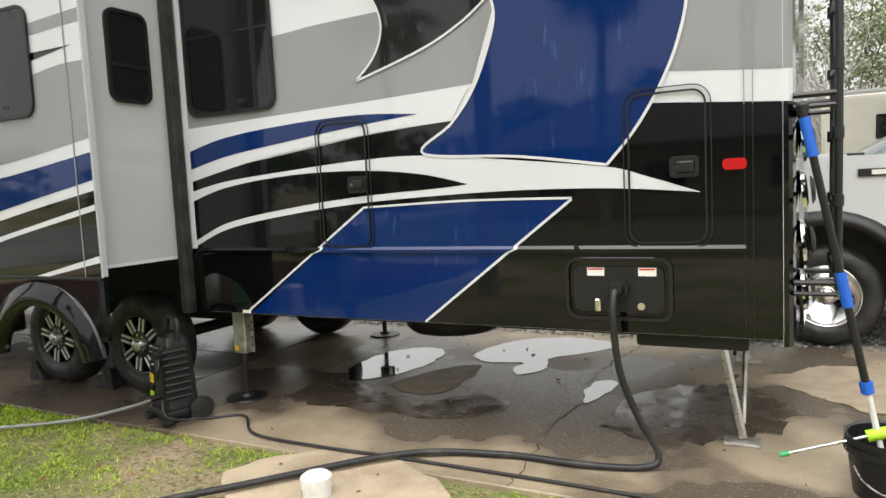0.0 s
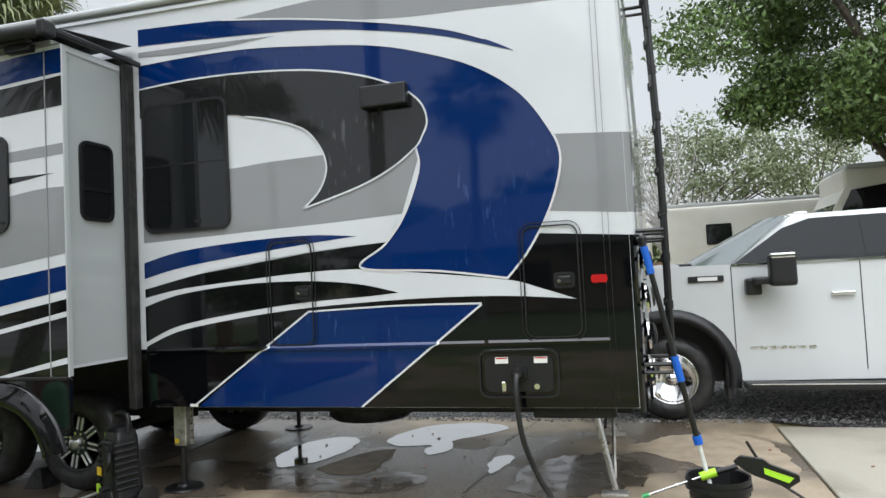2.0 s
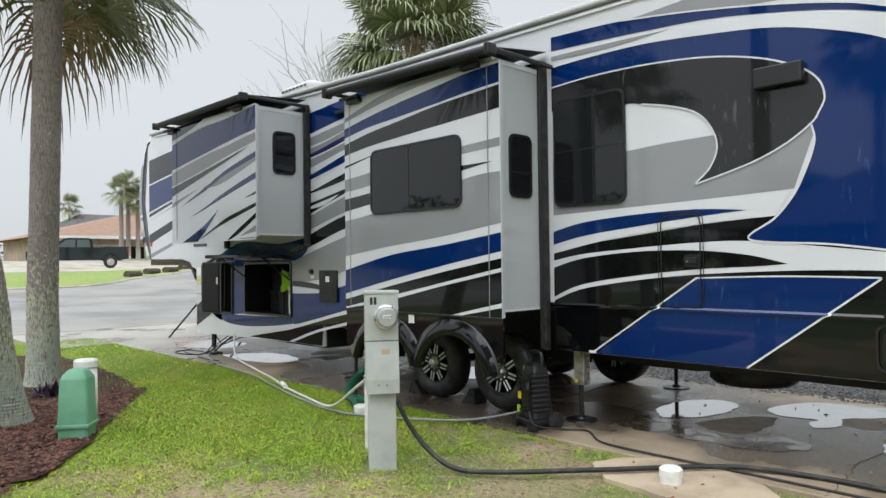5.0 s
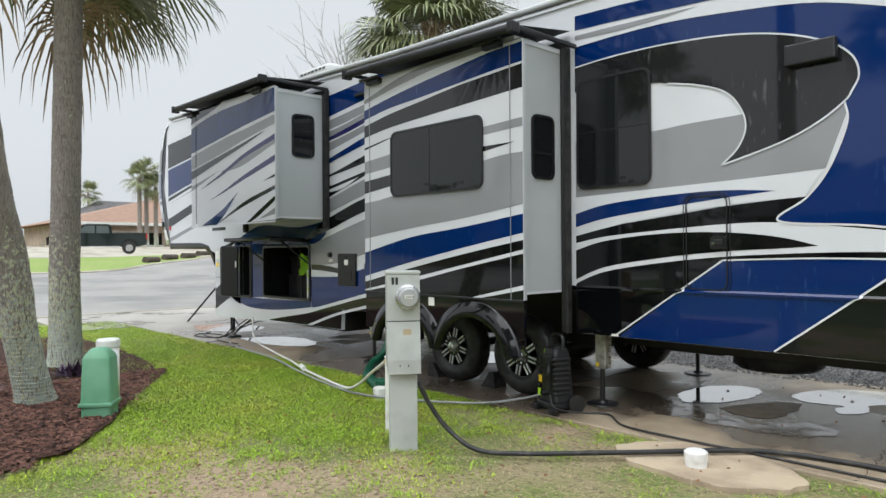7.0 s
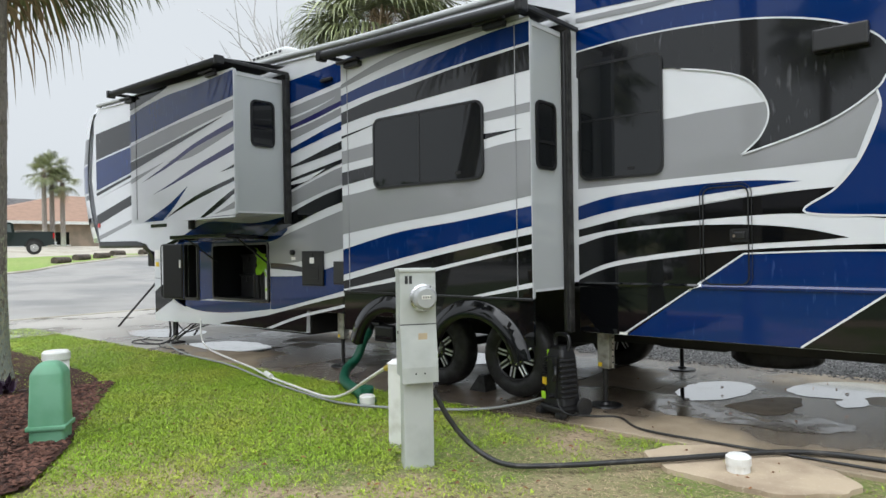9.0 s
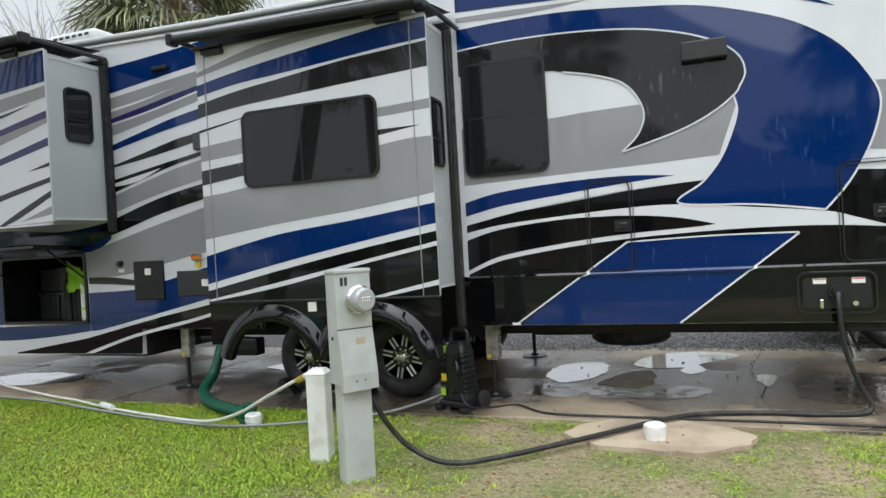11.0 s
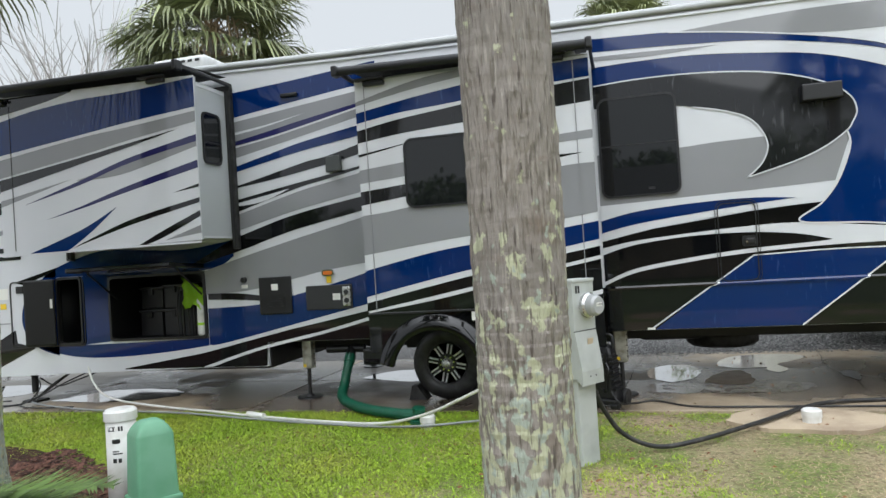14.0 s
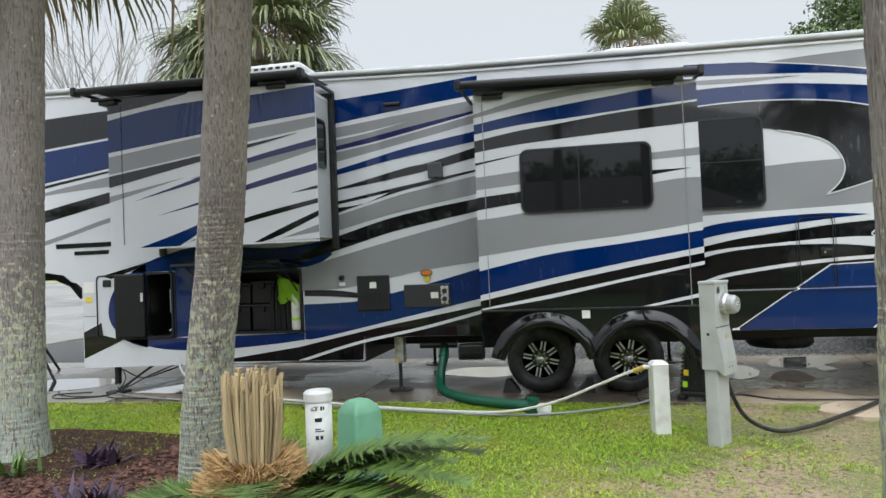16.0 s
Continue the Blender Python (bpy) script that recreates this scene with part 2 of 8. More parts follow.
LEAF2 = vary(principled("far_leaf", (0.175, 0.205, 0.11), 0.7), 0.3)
SAGO = vary(principled("sago_leaf", (0.075, 0.13, 0.022), 0.55), 0.45)
LIMELEAF = vary(principled("bright_leaf", (0.2, 0.32, 0.04), 0.5), 0.4)
PURPLEL = vary(principled("purple_leaf", (0.055, 0.03, 0.06), 0.5), 0.45)
CONE = vary(principled("sago_shoot", (0.44, 0.34, 0.19), 0.8), 0.35)
FUZZ = vary(principled("sago_fibre", (0.42, 0.27, 0.12), 0.9), 0.5)
TWIG = principled("bare_twig", (0.45, 0.43, 0.42), 0.9)
BLADE = vary(mix_noise(principled("grass_blade", (0.255, 0.385, 0.018), 0.55), (0.335, 0.40, 0.035), 1.1, 0.45, 0.65, 6), 0.42)
STRAW = vary(principled("dry_grass", (0.40, 0.31, 0.19), 0.8), 0.45)
TRUCKW = paint("truck_white", (0.6, 0.615, 0.62))
FARRV = mix_noise(principled("far_cream", (0.60, 0.585, 0.54), 0.4), (0.52, 0.5, 0.45), 0.8, 0.4, 0.7)
TILE = mix_noise(principled("roof_tile", (0.26, 0.16, 0.11), 0.85), (0.21, 0.13, 0.09), 2, 0.4, 0.7)
STUCCO = mix_noise(principled("stucco", (0.46, 0.36, 0.28), 0.9), (0.33, 0.28, 0.22), 1.0)
DARKT = paint("dark_truck", (0.012, 0.02, 0.018))

# ---------------------------------------------------------------- builders


def thing(name, label, category, at=(0, 0, 0), group="", kind=""):
    ob = new(name)
    ob.location = at
    return tagged(ob, label, category, group, kind)


def part(name, bm, material, parent=None, label="", smooth=False):
    """One mesh object out of a bmesh in world coordinates, under its thing."""
    me = bpy.data.meshes.new(name)
    bm.to_mesh(me)
    bm.free()
    me.materials.append(material)
    if smooth:
        me.polygons.foreach_set("use_smooth", [True] * len(me.polygons))
    ob = new(name, me)
    if parent is not None:
        ob.parent = parent
        if parent.type == "EMPTY":
            ob.matrix_parent_inverse = Matrix.Translation(-parent.location)
    if label:
        ob["label"] = label
    return ob


def box(x0, x1, y0, y1, z0, z1, bevel=0.0, bm=None, seg=2):
    own = bm is None
    b = bmesh.new()
    v = [b.verts.new((x, y, z)) for x in (x0, x1) for y in (y0, y1) for z in (z0, z1)]
    for f in ((0, 1, 3, 2), (4, 6, 7, 5), (0, 4, 5, 1), (2, 3, 7, 6), (0, 2, 6, 4), (1, 5, 7, 3)):
        b.faces.new([v[i] for i in f])
    bmesh.ops.recalc_face_normals(b, faces=b.faces)
    if bevel:
        bmesh.ops.bevel(b, geom=b.edges[:], offset=bevel, segments=seg, profile=0.6, affect="EDGES")
    return b if own else join(bm, b)


def join(bm, b):
    me = bpy.data.meshes.new("tmp")
    b.to_mesh(me)
    b.free()
    bm.from_mesh(me)
    bpy.data.meshes.remove(me)
    return bm


def moved(b, m):
    bmesh.ops.transform(b, matrix=m, verts=b.verts)
    return b


def cyl(p, q, r0, r1=None, n=16, bm=None, caps=True):
    """A round bar or cone from p to q."""
    b = bmesh.new()
    p, q = Vector(p), Vector(q)
    bmesh.ops.create_cone(b, cap_ends=caps, segments=n, radius1=r0, radius2=r0 if r1 is None else r1, depth=(q - p).length)
    m = Matrix.Translation((p + q) / 2) @ (q - p).to_track_quat("Z", "Y").to_matrix().to_4x4()
    moved(b, m)
    return b if bm is None else join(bm, b)


def spline(pts, n=8):
    """A smooth line through a few control points."""
    pts = [Vector(p) for p in pts]
    if len(pts) < 3:
        return [pts[0].lerp(pts[-1], i / n) for i in range(n + 1)]
    out = []
    for i in range(len(pts) - 1):
        a, b, c, d = pts[max(i - 1, 0)], pts[i], pts[i + 1], pts[min(i + 2, len(pts) - 1)]
        for k in range(n):
            t = k / n
            out.append(0.5 * (2 * b + (c - a) * t + (2 * a - 5 * b + 4 * c - d) * t * t + (3 * b - a - 3 * c + d) * t ** 3))
    return out + [pts[-1]]


def tube(pts, r, n=10, steps=8, r1=None, bm=None):
    """A hose or bent bar along a smooth line."""
    line = spline(pts, steps) if steps else [Vector(p) for p in pts]
    b = bmesh.new()
    rings, up = [], None
    for i, p in enumerate(line):
        d = (line[min(i + 1, len(line) - 1)] - line[max(i - 1, 0)]).normalized()
        if up is None:
            up = d.orthogonal().normalized()
        up = (up - d * up.dot(d)).normalized()
        s = d.cross(up)
        rr = r if r1 is None else r + (r1 - r) * i / (len(line) - 1)
        rings.append([b.verts.new(p + (up * math.cos(a) + s * math.sin(a)) * rr) for a in (2 * math.pi * k / n for k in range(n))])
    for u, v in zip(rings, rings[1:]):
        for k in range(n):
            b.faces.new((u[k], u[(k + 1) % n], v[(k + 1) % n], v[k]))
    b.faces.new(rings[0][::-1])
    b.faces.new(rings[-1])
    return b if bm is None else join(bm, b)


def rounded(x0, x1, z0, z1, r, n=6):
    """The outline of a rectangle with round corners."""
    out = []
    for cx, cz, a in ((x1 - r, z1 - r, 0), (x0 + r, z1 - r, 90), (x0 + r, z0 + r, 180), (x1 - r, z0 + r, 270)):
        out += [(cx + r * math.cos(radians(a + 90 * k / n)), cz + r * math.sin(radians(a + 90 * k / n))) for k in range(n + 1)]
    return out


def slab(outline, y0, y1, bm=None):
    """A plate in the x-z plane from y0 to y1 (y0 is nearer to the viewer)."""
    b = bmesh.new()
    f = b.faces.new([b.verts.new((x, y0, z)) for x, z in outline])
    ext = bmesh.ops.extrude_face_region(b, geom=[f])
    bmesh.ops.translate(b, verts=[g for g in ext["geom"] if isinstance(g, bmesh.types.BMVert)], vec=(0, y1 - y0, 0))
    bmesh.ops.triangulate(b, faces=b.faces[:])
    bmesh.ops.recalc_face_normals(b, faces=b.faces)
    return b if bm is None else join(bm, b)


def ring(outer, inner, y0, y1, bm=None):
    """A frame between two outlines of equal count."""
    b = bmesh.new()
    n = len(outer)
    v = [[b.verts.new((x, y, z)) for x, z in o] for o in (outer, inner) for y in (y0, y1)]
    for i in range(n):
        j = (i + 1) % n
        b.faces.new((v[0][i], v[0][j], v[2][j], v[2][i]))
        b.faces.new((v[0][i], v[1][i], v[1][j], v[0][j]))
        b.faces.new((v[2][i], v[2][j], v[3][j], v[3][i]))
        b.faces.new((v[1][i], v[3][i], v[3][j], v[1][j]))
    bmesh.ops.recalc_face_normals(b, faces=b.faces)
    return b if bm is None else join(bm, b)


def flat(outline, z, bm=None, depth=0.0):
    """A level sheet, or a slab with some depth below z."""
    b = bmesh.new()
    f = b.faces.new([b.verts.new((x, y, z)) for x, y in outline])
    if f.normal.z < 0 or (f.normal_update() or f.normal.z < 0):
        f.normal_flip()
    if depth:
        ext = bmesh.ops.extrude_face_region(b, geom=[f])
        bmesh.ops.translate(b, verts=[g for g in ext["geom"] if isinstance(g, bmesh.types.BMVert)], vec=(0, 0, -depth))
    bmesh.ops.triangulate(b, faces=b.faces[:])
    bmesh.ops.recalc_face_normals(b, faces=b.faces)
    if not depth:
        for g in b.faces:
            g.normal_update()
            if g.normal.z < 0:
                g.normal_flip()
    return b if bm is None else join(bm, b)


def lathe(profile, centre, n=24, axis="z"):
    """A turned body: (radius, height) pairs round an axis."""
    b = bmesh.new()
    rings = []
    for r, h in profile:
        ringv = []
        for k in range(n):
            a = 2 * math.pi * k / n
            p = (r * math.cos(a), r * math.sin(a), h) if axis == "z" else (r * math.cos(a), h, r * math.sin(a))
            ringv.append(b.verts.new(Vector(p) + Vector(centre)))
        rings.append(ringv)
    for u, v in zip(rings, rings[1:]):
        for k in range(n):
            b.faces.new((u[k], u[(k + 1) % n], v[(k + 1) % n], v[k]))
    if profile[0][0] > 1e-4:
        b.faces.new(rings[0])
    if profile[-1][0] > 1e-4:
        b.faces.new(rings[-1])
    bmesh.ops.remove_doubles(b, verts=b.verts, dist=1e-5)
    bmesh.ops.recalc_face_normals(b, faces=b.faces)
    return b


def raw(name, verts, faces, material, parent=None, label=""):
    me = bpy.data.meshes.new(name)
    me.from_pydata(verts, [], faces)
    me.materials.append(material)
    ob = new(name, me)
    if parent is not None:
        ob.parent = parent
    if label:
        ob["label"] = label
    return ob

# ---------------------------------------------------------------- ground
def edge_noise(pts, amp, seed, n=14):
    rnd = random.Random(seed)
    out = []
    line = spline([(x, y, 0) for x, y in pts], n)
    for p in line:
        out.append((p.x + rnd.uniform(-amp, amp), p.y + rnd.uniform(-amp, amp)))
    return out


def rise_z(x):
    """The land climbs gently beyond the street."""
    return 0.0 if x > -17 else (0.0333 * (-17 - x) if x > -32 else min(1.4, 0.5 + 0.08 * (-32 - x)) + min(0.6, max(0.0, 0.09 * (-50 - x))))


def draped(outline, dz):
    b = flat(outline, 0.0)
    for v in b.verts:
        v.co.z = rise_z(v.co.x) + dz
    return b


gb = bmesh.new()
gcols = [[gb.verts.new((x, y, rise_z(x) - 0.03)) for y in (-400, 400)] for x in (-400, -56.7, -50, -43.25, -32, -17, 400)]
for u, w in zip(gcols, gcols[1:]):
    gb.faces.new((u[0], w[0], w[1], u[1]))
part("ground", gb, LAWN)
tagged(bpy.data.objects["ground"], "patchy green lawn with bare sandy soil", "lawn", kind="structure")
# pad of concrete bays, with open joints between them
pad = tagged(new("pavement"), "rain-wet concrete pad with cracks and control joints", "concrete pad", kind="structure")
xs = (-13.6, -10.4, -7.3, -4.15)
rows_y = ((-0.46, 1.275), (1.29, 2.95))
for a, b in zip(xs, xs[1:]):
    for lo, hi in rows_y:
        part("concrete_bay", box(a + 0.006, b - 0.006, lo, hi, -0.1, 0.0, 0.006, seg=1), WETSHADE if a > -8 else CONCRETE if a > -11 else DAMPCON, pad)
part("concrete_bay", box(-4.144, 1.214, -0.46, 2.95, -0.1, 0.0, 0.006, seg=1), CONCRETE, pad)
part("concrete_bay", box(1.232, 3.4, -0.46, 2.62, -0.1, 0.001, 0.006, seg=1), DRYCON, pad, "paler drying concrete")
part("concrete_bay", box(3.412, 7.0, -0.46, 2.5, -0.1, 0.001, 0.006, seg=1), DRYCON, pad)
part("concrete_bay", box(-17.0, -13.61, -1.6, 2.95, -0.1, 0.0, 0.006, seg=1), DAMPCON, pad)
grav = part("gravel_bed", flat([(-60, 2.9), (1.2, 2.9), (2.2, 2.4), (60, 2.4), (60, 7.5), (-60, 7.5)], -0.006), GRAVEL)
tagged(grav, "grey crushed-stone strip beside the pad", "gravel", kind="structure")
road = part("road", draped([(-17.0, -60), (-17.0, 60), (-32, 60), (-32, -60)], -0.01), ASPHALT)
tagged(road, "wet pale asphalt street", "road", kind="structure")
bed = part("mulch_bed", flat(edge_noise([(-5.2, -3.7), (-5.0, -4.6), (-4.9, -5.6), (-5.2, -7.5), (-9, -8.5), (-13, -7), (-13.6, -4), (-12.6, -2.0), (-10.5, -1.8), (-8.6, -1.95), (-7.3, -2.6), (-6.0, -3.2)], 0.03, 4), 0.012), MULCH)
tagged(bed, "dark red-brown wood mulch bed", "mulch", kind="structure")
slabr = part("utility_slab", flat([(-1.93 + 0.62 * math.cos(a) * (1 + 0.09 * noise.noise((math.cos(a) * 3, math.sin(a) * 3, 4))), -0.76 + 0.38 * math.sin(a) * (1 + 0.2 * noise.noise((math.cos(a) * 3, math.sin(a) * 3, 9)))) for a in (2 * math.pi * k / 60 for k in range(60))], 0.002, depth=0.08), SANDY)
tagged(slabr, "small round sandy concrete apron in the grass", "concrete apron", kind="structure")

# puddles lying on the pad


def pool(name, outline, z, mat, label, seed, group="", amp=0.03):
    """A flat patch with a ragged rim, lying on the pad."""
    line = spline([(x, y, 0) for x, y in outline + outline[:1]], 9)[:-1]
    pts = [(p.x + amp * noise.noise((p.x * 9, p.y * 9, seed)), p.y + amp * noise.noise((p.x * 9, p.y * 9, seed + 5))) for p in line]
    tagged(part(name, flat(pts, z), mat), label, name.replace("_", " "), group=group, kind="structure")


WETP = "shallow rain puddle on the concrete"
DRYP = bumpy(mix_noise(principled("drying_concrete", (0.36, 0.285, 0.20), 0.6), (0.27, 0.215, 0.15), 7, 0.4, 0.65, 9), 75, 0.4, 0.005)
SOAK = rough_noise(mix_noise(principled("soaked_concrete", (0.075, 0.06, 0.045), 0.16), (0.11, 0.088, 0.062), 5, 0.45, 0.7, 8), 7, 0.08, 0.3)
pool("puddle", [(-3.12, 1.1), (-3.14, 1.55), (-2.95, 1.88), (-2.7, 1.95), (-2.57, 1.7), (-2.57, 1.35), (-2.68, 1.05), (-2.9, 0.86)], 0.004, WATER, WETP, 1.0, "puddles on the pad")
pool("puddle", [(-2.34, 1.8), (-2.24, 2.25), (-2.0, 2.56), (-1.6, 2.64), (-1.3, 2.54), (-1.26, 2.34), (-1.5, 2.06), (-1.66, 1.86), (-1.6, 1.6), (-1.72, 1.36), (-1.84, 1.45), (-1.84, 1.68), (-2.1, 1.64)], 0.004, WATER, WETP, 2.0, "puddles on the pad")
pool("puddle", [(-1.19, 1.1), (-1.14, 1.36), (-1.0, 1.36), (-1.02, 1.12), (-1.1, 0.86)], 0.004, WATER, WETP, 3.0, "puddles on the pad")
pool("puddle", [(-6.7, 1.4), (-6.4, 1.9), (-5.7, 1.95), (-5.5, 1.5), (-5.9, 1.1)], 0.004, WATER, WETP, 4.0, "puddles on the pad")
pool("puddle", [(-10.4, 0.1), (-10.0, 0.75), (-9.2, 0.8), (-8.7, 0.4), (-9.4, 0.05)], 0.004, WATER, WETP, 5.0, "puddles on the pad", 0.06)
pool("puddle", [(-12.9, 0.4), (-12.5, 1.1), (-11.6, 1.2), (-11.2, 0.6), (-12.0, 0.15)], 0.004, WATER, WETP, 6.0, "puddles on the pad", 0.06)
pool("dry_patch", [(-2.58, 0.84), (-2.5, 1.1), (-2.33, 1.42), (-2.12, 1.5), (-2.06, 1.1), (-2.12, 0.76), (-2.34, 0.72)], 0.003, DRYP, "paler patch of drying concrete", 7.0)
pool("dry_patch", [(-0.1, 1.75), (0.3, 2.2), (0.85, 2.3), (1.12, 1.7), (1.05, 0.9), (0.7, 1.15), (0.35, 1.3)], 0.003, DRYP, "paler patch of drying concrete", 8.0, amp=0.08)
pool("soaked_patch", [(-3.2, 0.3), (-3.08, 0.8), (-2.75, 0.8), (-2.4, 0.6), (-2.1, 0.55), (-1.9, 0.8), (-1.6, 0.7), (-1.75, 0.35), (-2.3, 0.25)], 0.0025, SOAK, "dark soaked concrete round the puddles", 9.0, amp=0.1)
pool("soaked_patch", [(-0.9, 0.5), (-0.8, 1.2), (-0.3, 1.5), (0.1, 1.1), (-0.1, 0.6), (-0.5, 0.35)], 0.0025, SOAK, "dark soaked concrete round the stabiliser", 10.0, amp=0.12)

# ---------------------------------------------------------------- the trailer
trailer = thing("fifth_wheel_trailer", "navy, black, grey and white fifth-wheel camper, slides out, rain-streaked", "camper", (-5, 1.2, 0))


def top_z(x):
    return 3.70 - 0.016 * x if x > -6 else 3.796 + 0.034 * (-6 - x)




def plate(name, outline, y0=0.0, y1=0.05, mat=WHITE, label=""):
    return part(name, slab(outline, y0, y1), mat, trailer, label)


# side wall, in panels round the two luggage bays
plate("side_panel", [(0.05, 0.67), (0.05, 3.64), (-6, 3.74), (-7.98, 3.8), (-7.98, 0.4), (-7.24, 0.4), (-7.24, 0.67), (-5.78, 0.67), (-5.78, 1.1), (-3.44, 1.1), (-3.44, 0.67)])
plate("side_panel", [(-7.98, 1.52), (-7.98, 3.8), (-10.1, 3.87), (-10.1, 1.55)])
plate("side_panel", [(-7.98, 0.4), (-7.98, 0.74), (-9.34, 0.74), (-9.72, 0.71), (-10.1, 0.71), (-10.1, 0.36)])
plate("side_panel", [(-9.34, 0.74), (-9.34, 1.525), (-9.72, 1.545), (-9.72, 0.71)])
plate("side_panel", [(-10.1, 0.36), (-10.1, 3.87), (-12.9, 3.96), (-13.15, 3.8), (-13.3, 2.7), (-13.0, 1.62), (-11.35, 1.5), (-11.03, 1.42), (-11.03, 0.34)])
part("far_wall", slab([(0.02, 0.67), (0.02, 3.64), (-6, 3.74), (-12.9, 3.96), (-13.3, 2.7), (-13.0, 1.62), (-11.35, 1.5), (-11.03, 1.42), (-11.03, 0.36), (-7.24, 0.4), (-7.24, 0.67)], 2.4, 2.45), WHITE, trailer)
for x0, x1, y0, y1 in ((-11.0, -5.8, 0.06, 2.4), (-5.8, -3.44, 0.55, 1.9), (-3.44, 0.0, 0.06, 2.4)):
    part("underbelly", box(x0, x1, y0, y1, 0.66, 0.72), FRAME, trailer)
part("wheel_well", box(-5.78, -3.44, 0.02, 2.4, 1.02, 1.06), FRAME, trailer)
part("wheel_well", box(-5.76, -3.46, 0.5, 0.53, 0.5, 1.02), FRAME, trailer)
part("wheel_well", box(-5.80, -5.76, 0.02, 2.4, 0.66, 1.06), FRAME, trailer)
part("wheel_well", box(-3.46, -3.42, 0.052, 2.4, 0.66, 1.06), FRAME, trailer)
for y in (0.75, 1.7):
    part("frame_rail", box(-11.0, 0.0, y - 0.04, y + 0.04, 0.5, 0.66, 0.008, seg=1), FRAME, trailer)
part("drop_floor", box(-11.0, -7.25, 0.06, 2.4, 0.37, 0.41), FRAME, trailer)
part("bulkhead", box(-7.27, -7.23, 0.06, 2.4, 0.4, 0.7), FRAME, trailer)
part("nose_floor", box(-13.0, -11.0, 0.06, 2.4, 1.52, 1.56), WHITE, trailer)
part("nose_front", box(-11.03, -10.98, 0.05, 2.4, 0.36, 1.52), WHITE, trailer)


def roof_mesh():
    b = bmesh.new()
    prof = [(0.0, -0.05), (-0.03, -0.045), (-0.035, -0.015), (-0.022, 0.01), (0.02, 0.03), (0.12, 0.04), (1.2, 0.07), (2.3, 0.04), (2.42, 0.02), (2.46, -0.07)]
    rows = []
    for x in np.linspace(0.06, -13.0, 40):
        rows.append([b.verts.new((x, y, top_z(x) + z)) for y, z in prof])
    for u, v in zip(rows, rows[1:]):
        for i in range(len(prof) - 1):
            b.faces.new((u[i], u[i + 1], v[i + 1], v[i]))
    b.faces.new(rows[0])
    b.faces.new(rows[-1][::-1])
    bmesh.ops.recalc_face_normals(b, faces=b.faces)
    return b


roof = part("roof", roof_mesh(), ROOFM, trailer, "pale membrane roof with a rolled edge", smooth=True)


def rail(z, dz, y, mat, name):
    b = bmesh.new()
    rows = []
    for x in np.linspace(0.04, -12.8, 30):
        t = top_z(x) + z
        rows.append([b.verts.new((x, yy, t + zz)) for yy, zz in ((0.0, 0), (y, 0), (y, dz), (0.0, dz))])
    for u, v in zip(rows, rows[1:]):
        for i in range(3):
            b.faces.new((u[i], u[i + 1], v[i + 1], v[i]))
    bmesh.ops.recalc_face_normals(b, faces=b.faces)
    part(name, b, mat, trailer)


rail(-0.066, 0.009, -0.012, GREY, "gutter_seal")
rail(-0.094, 0.024, -0.018, WHITE, "gutter_rail")

# front cap, rounded in plan and in profile


def nose(z1=9.0, z0=0.0):
    b = bmesh.new()
    prof = [(-12.9, 3.98, 0.0), (-13.1, 3.9, 0.05), (-13.3, 3.6, 0.12), (-13.42, 3.0, 0.16), (-13.4, 2.5, 0.16), (-13.25, 2.0, 0.12), (-13.02, 1.6, 0.0)]
    zs = [p[1] for p in prof][::-1]
    prof = [(float(np.interp(z, zs, [p[0] for p in prof][::-1])), z) for z in sorted(set([min(z1, zs[-1]), max(z0, zs[0])] + [q for q in np.linspace(zs[0], zs[-1], 25) if z0 < q < z1]), reverse=True)]
    rows = []
    for x, z in prof:
        row = []
        for k in range(25):
            u = 0.5 - 0.5 * math.cos(math.pi * k / 24)
            bulge = 0.85 * (1 - abs(2 * u - 1) ** 9)
            row.append(b.verts.new((x - bulge, -0.0 + 2.45 * u, z)))
        rows.append(row)
    for u, v in zip(rows, rows[1:]):
        for i in range(24):
            b.faces.new((u[i], u[i + 1], v[i + 1], v[i]))
    bmesh.ops.recalc_face_normals(b, faces=b.faces)
    return b


cap = part("front_cap", nose(), WHITE, trailer, "rounded front cap, white with navy and black bands", smooth=True)
for z1, z0, mt in ((3.48, 3.03, CHARCOAL), (3.0, 2.5, NAVY), (2.46, 2.38, BLACK), (2.05, 1.88, BLACK), (1.68, 1.6, GREY)):
    strip = nose(z1, z0)
    bmesh.ops.translate(strip, verts=strip.verts, vec=(-0.003, 0, 0))
    part("cap_band", strip, mt, cap, smooth=True)
part("cap_seam", tube([(-13.13, -0.004, 3.88), (-13.3, -0.004, 3.6), (-13.42, -0.004, 3.0), (-13.4, -0.004, 2.5), (-13.25, -0.004, 2.0), (-13.02, -0.004, 1.62)], 0.011, 6), TRIMB, trailer)

# painted bands: a smooth band between an upper and a lower line
LAYER = 0.0016


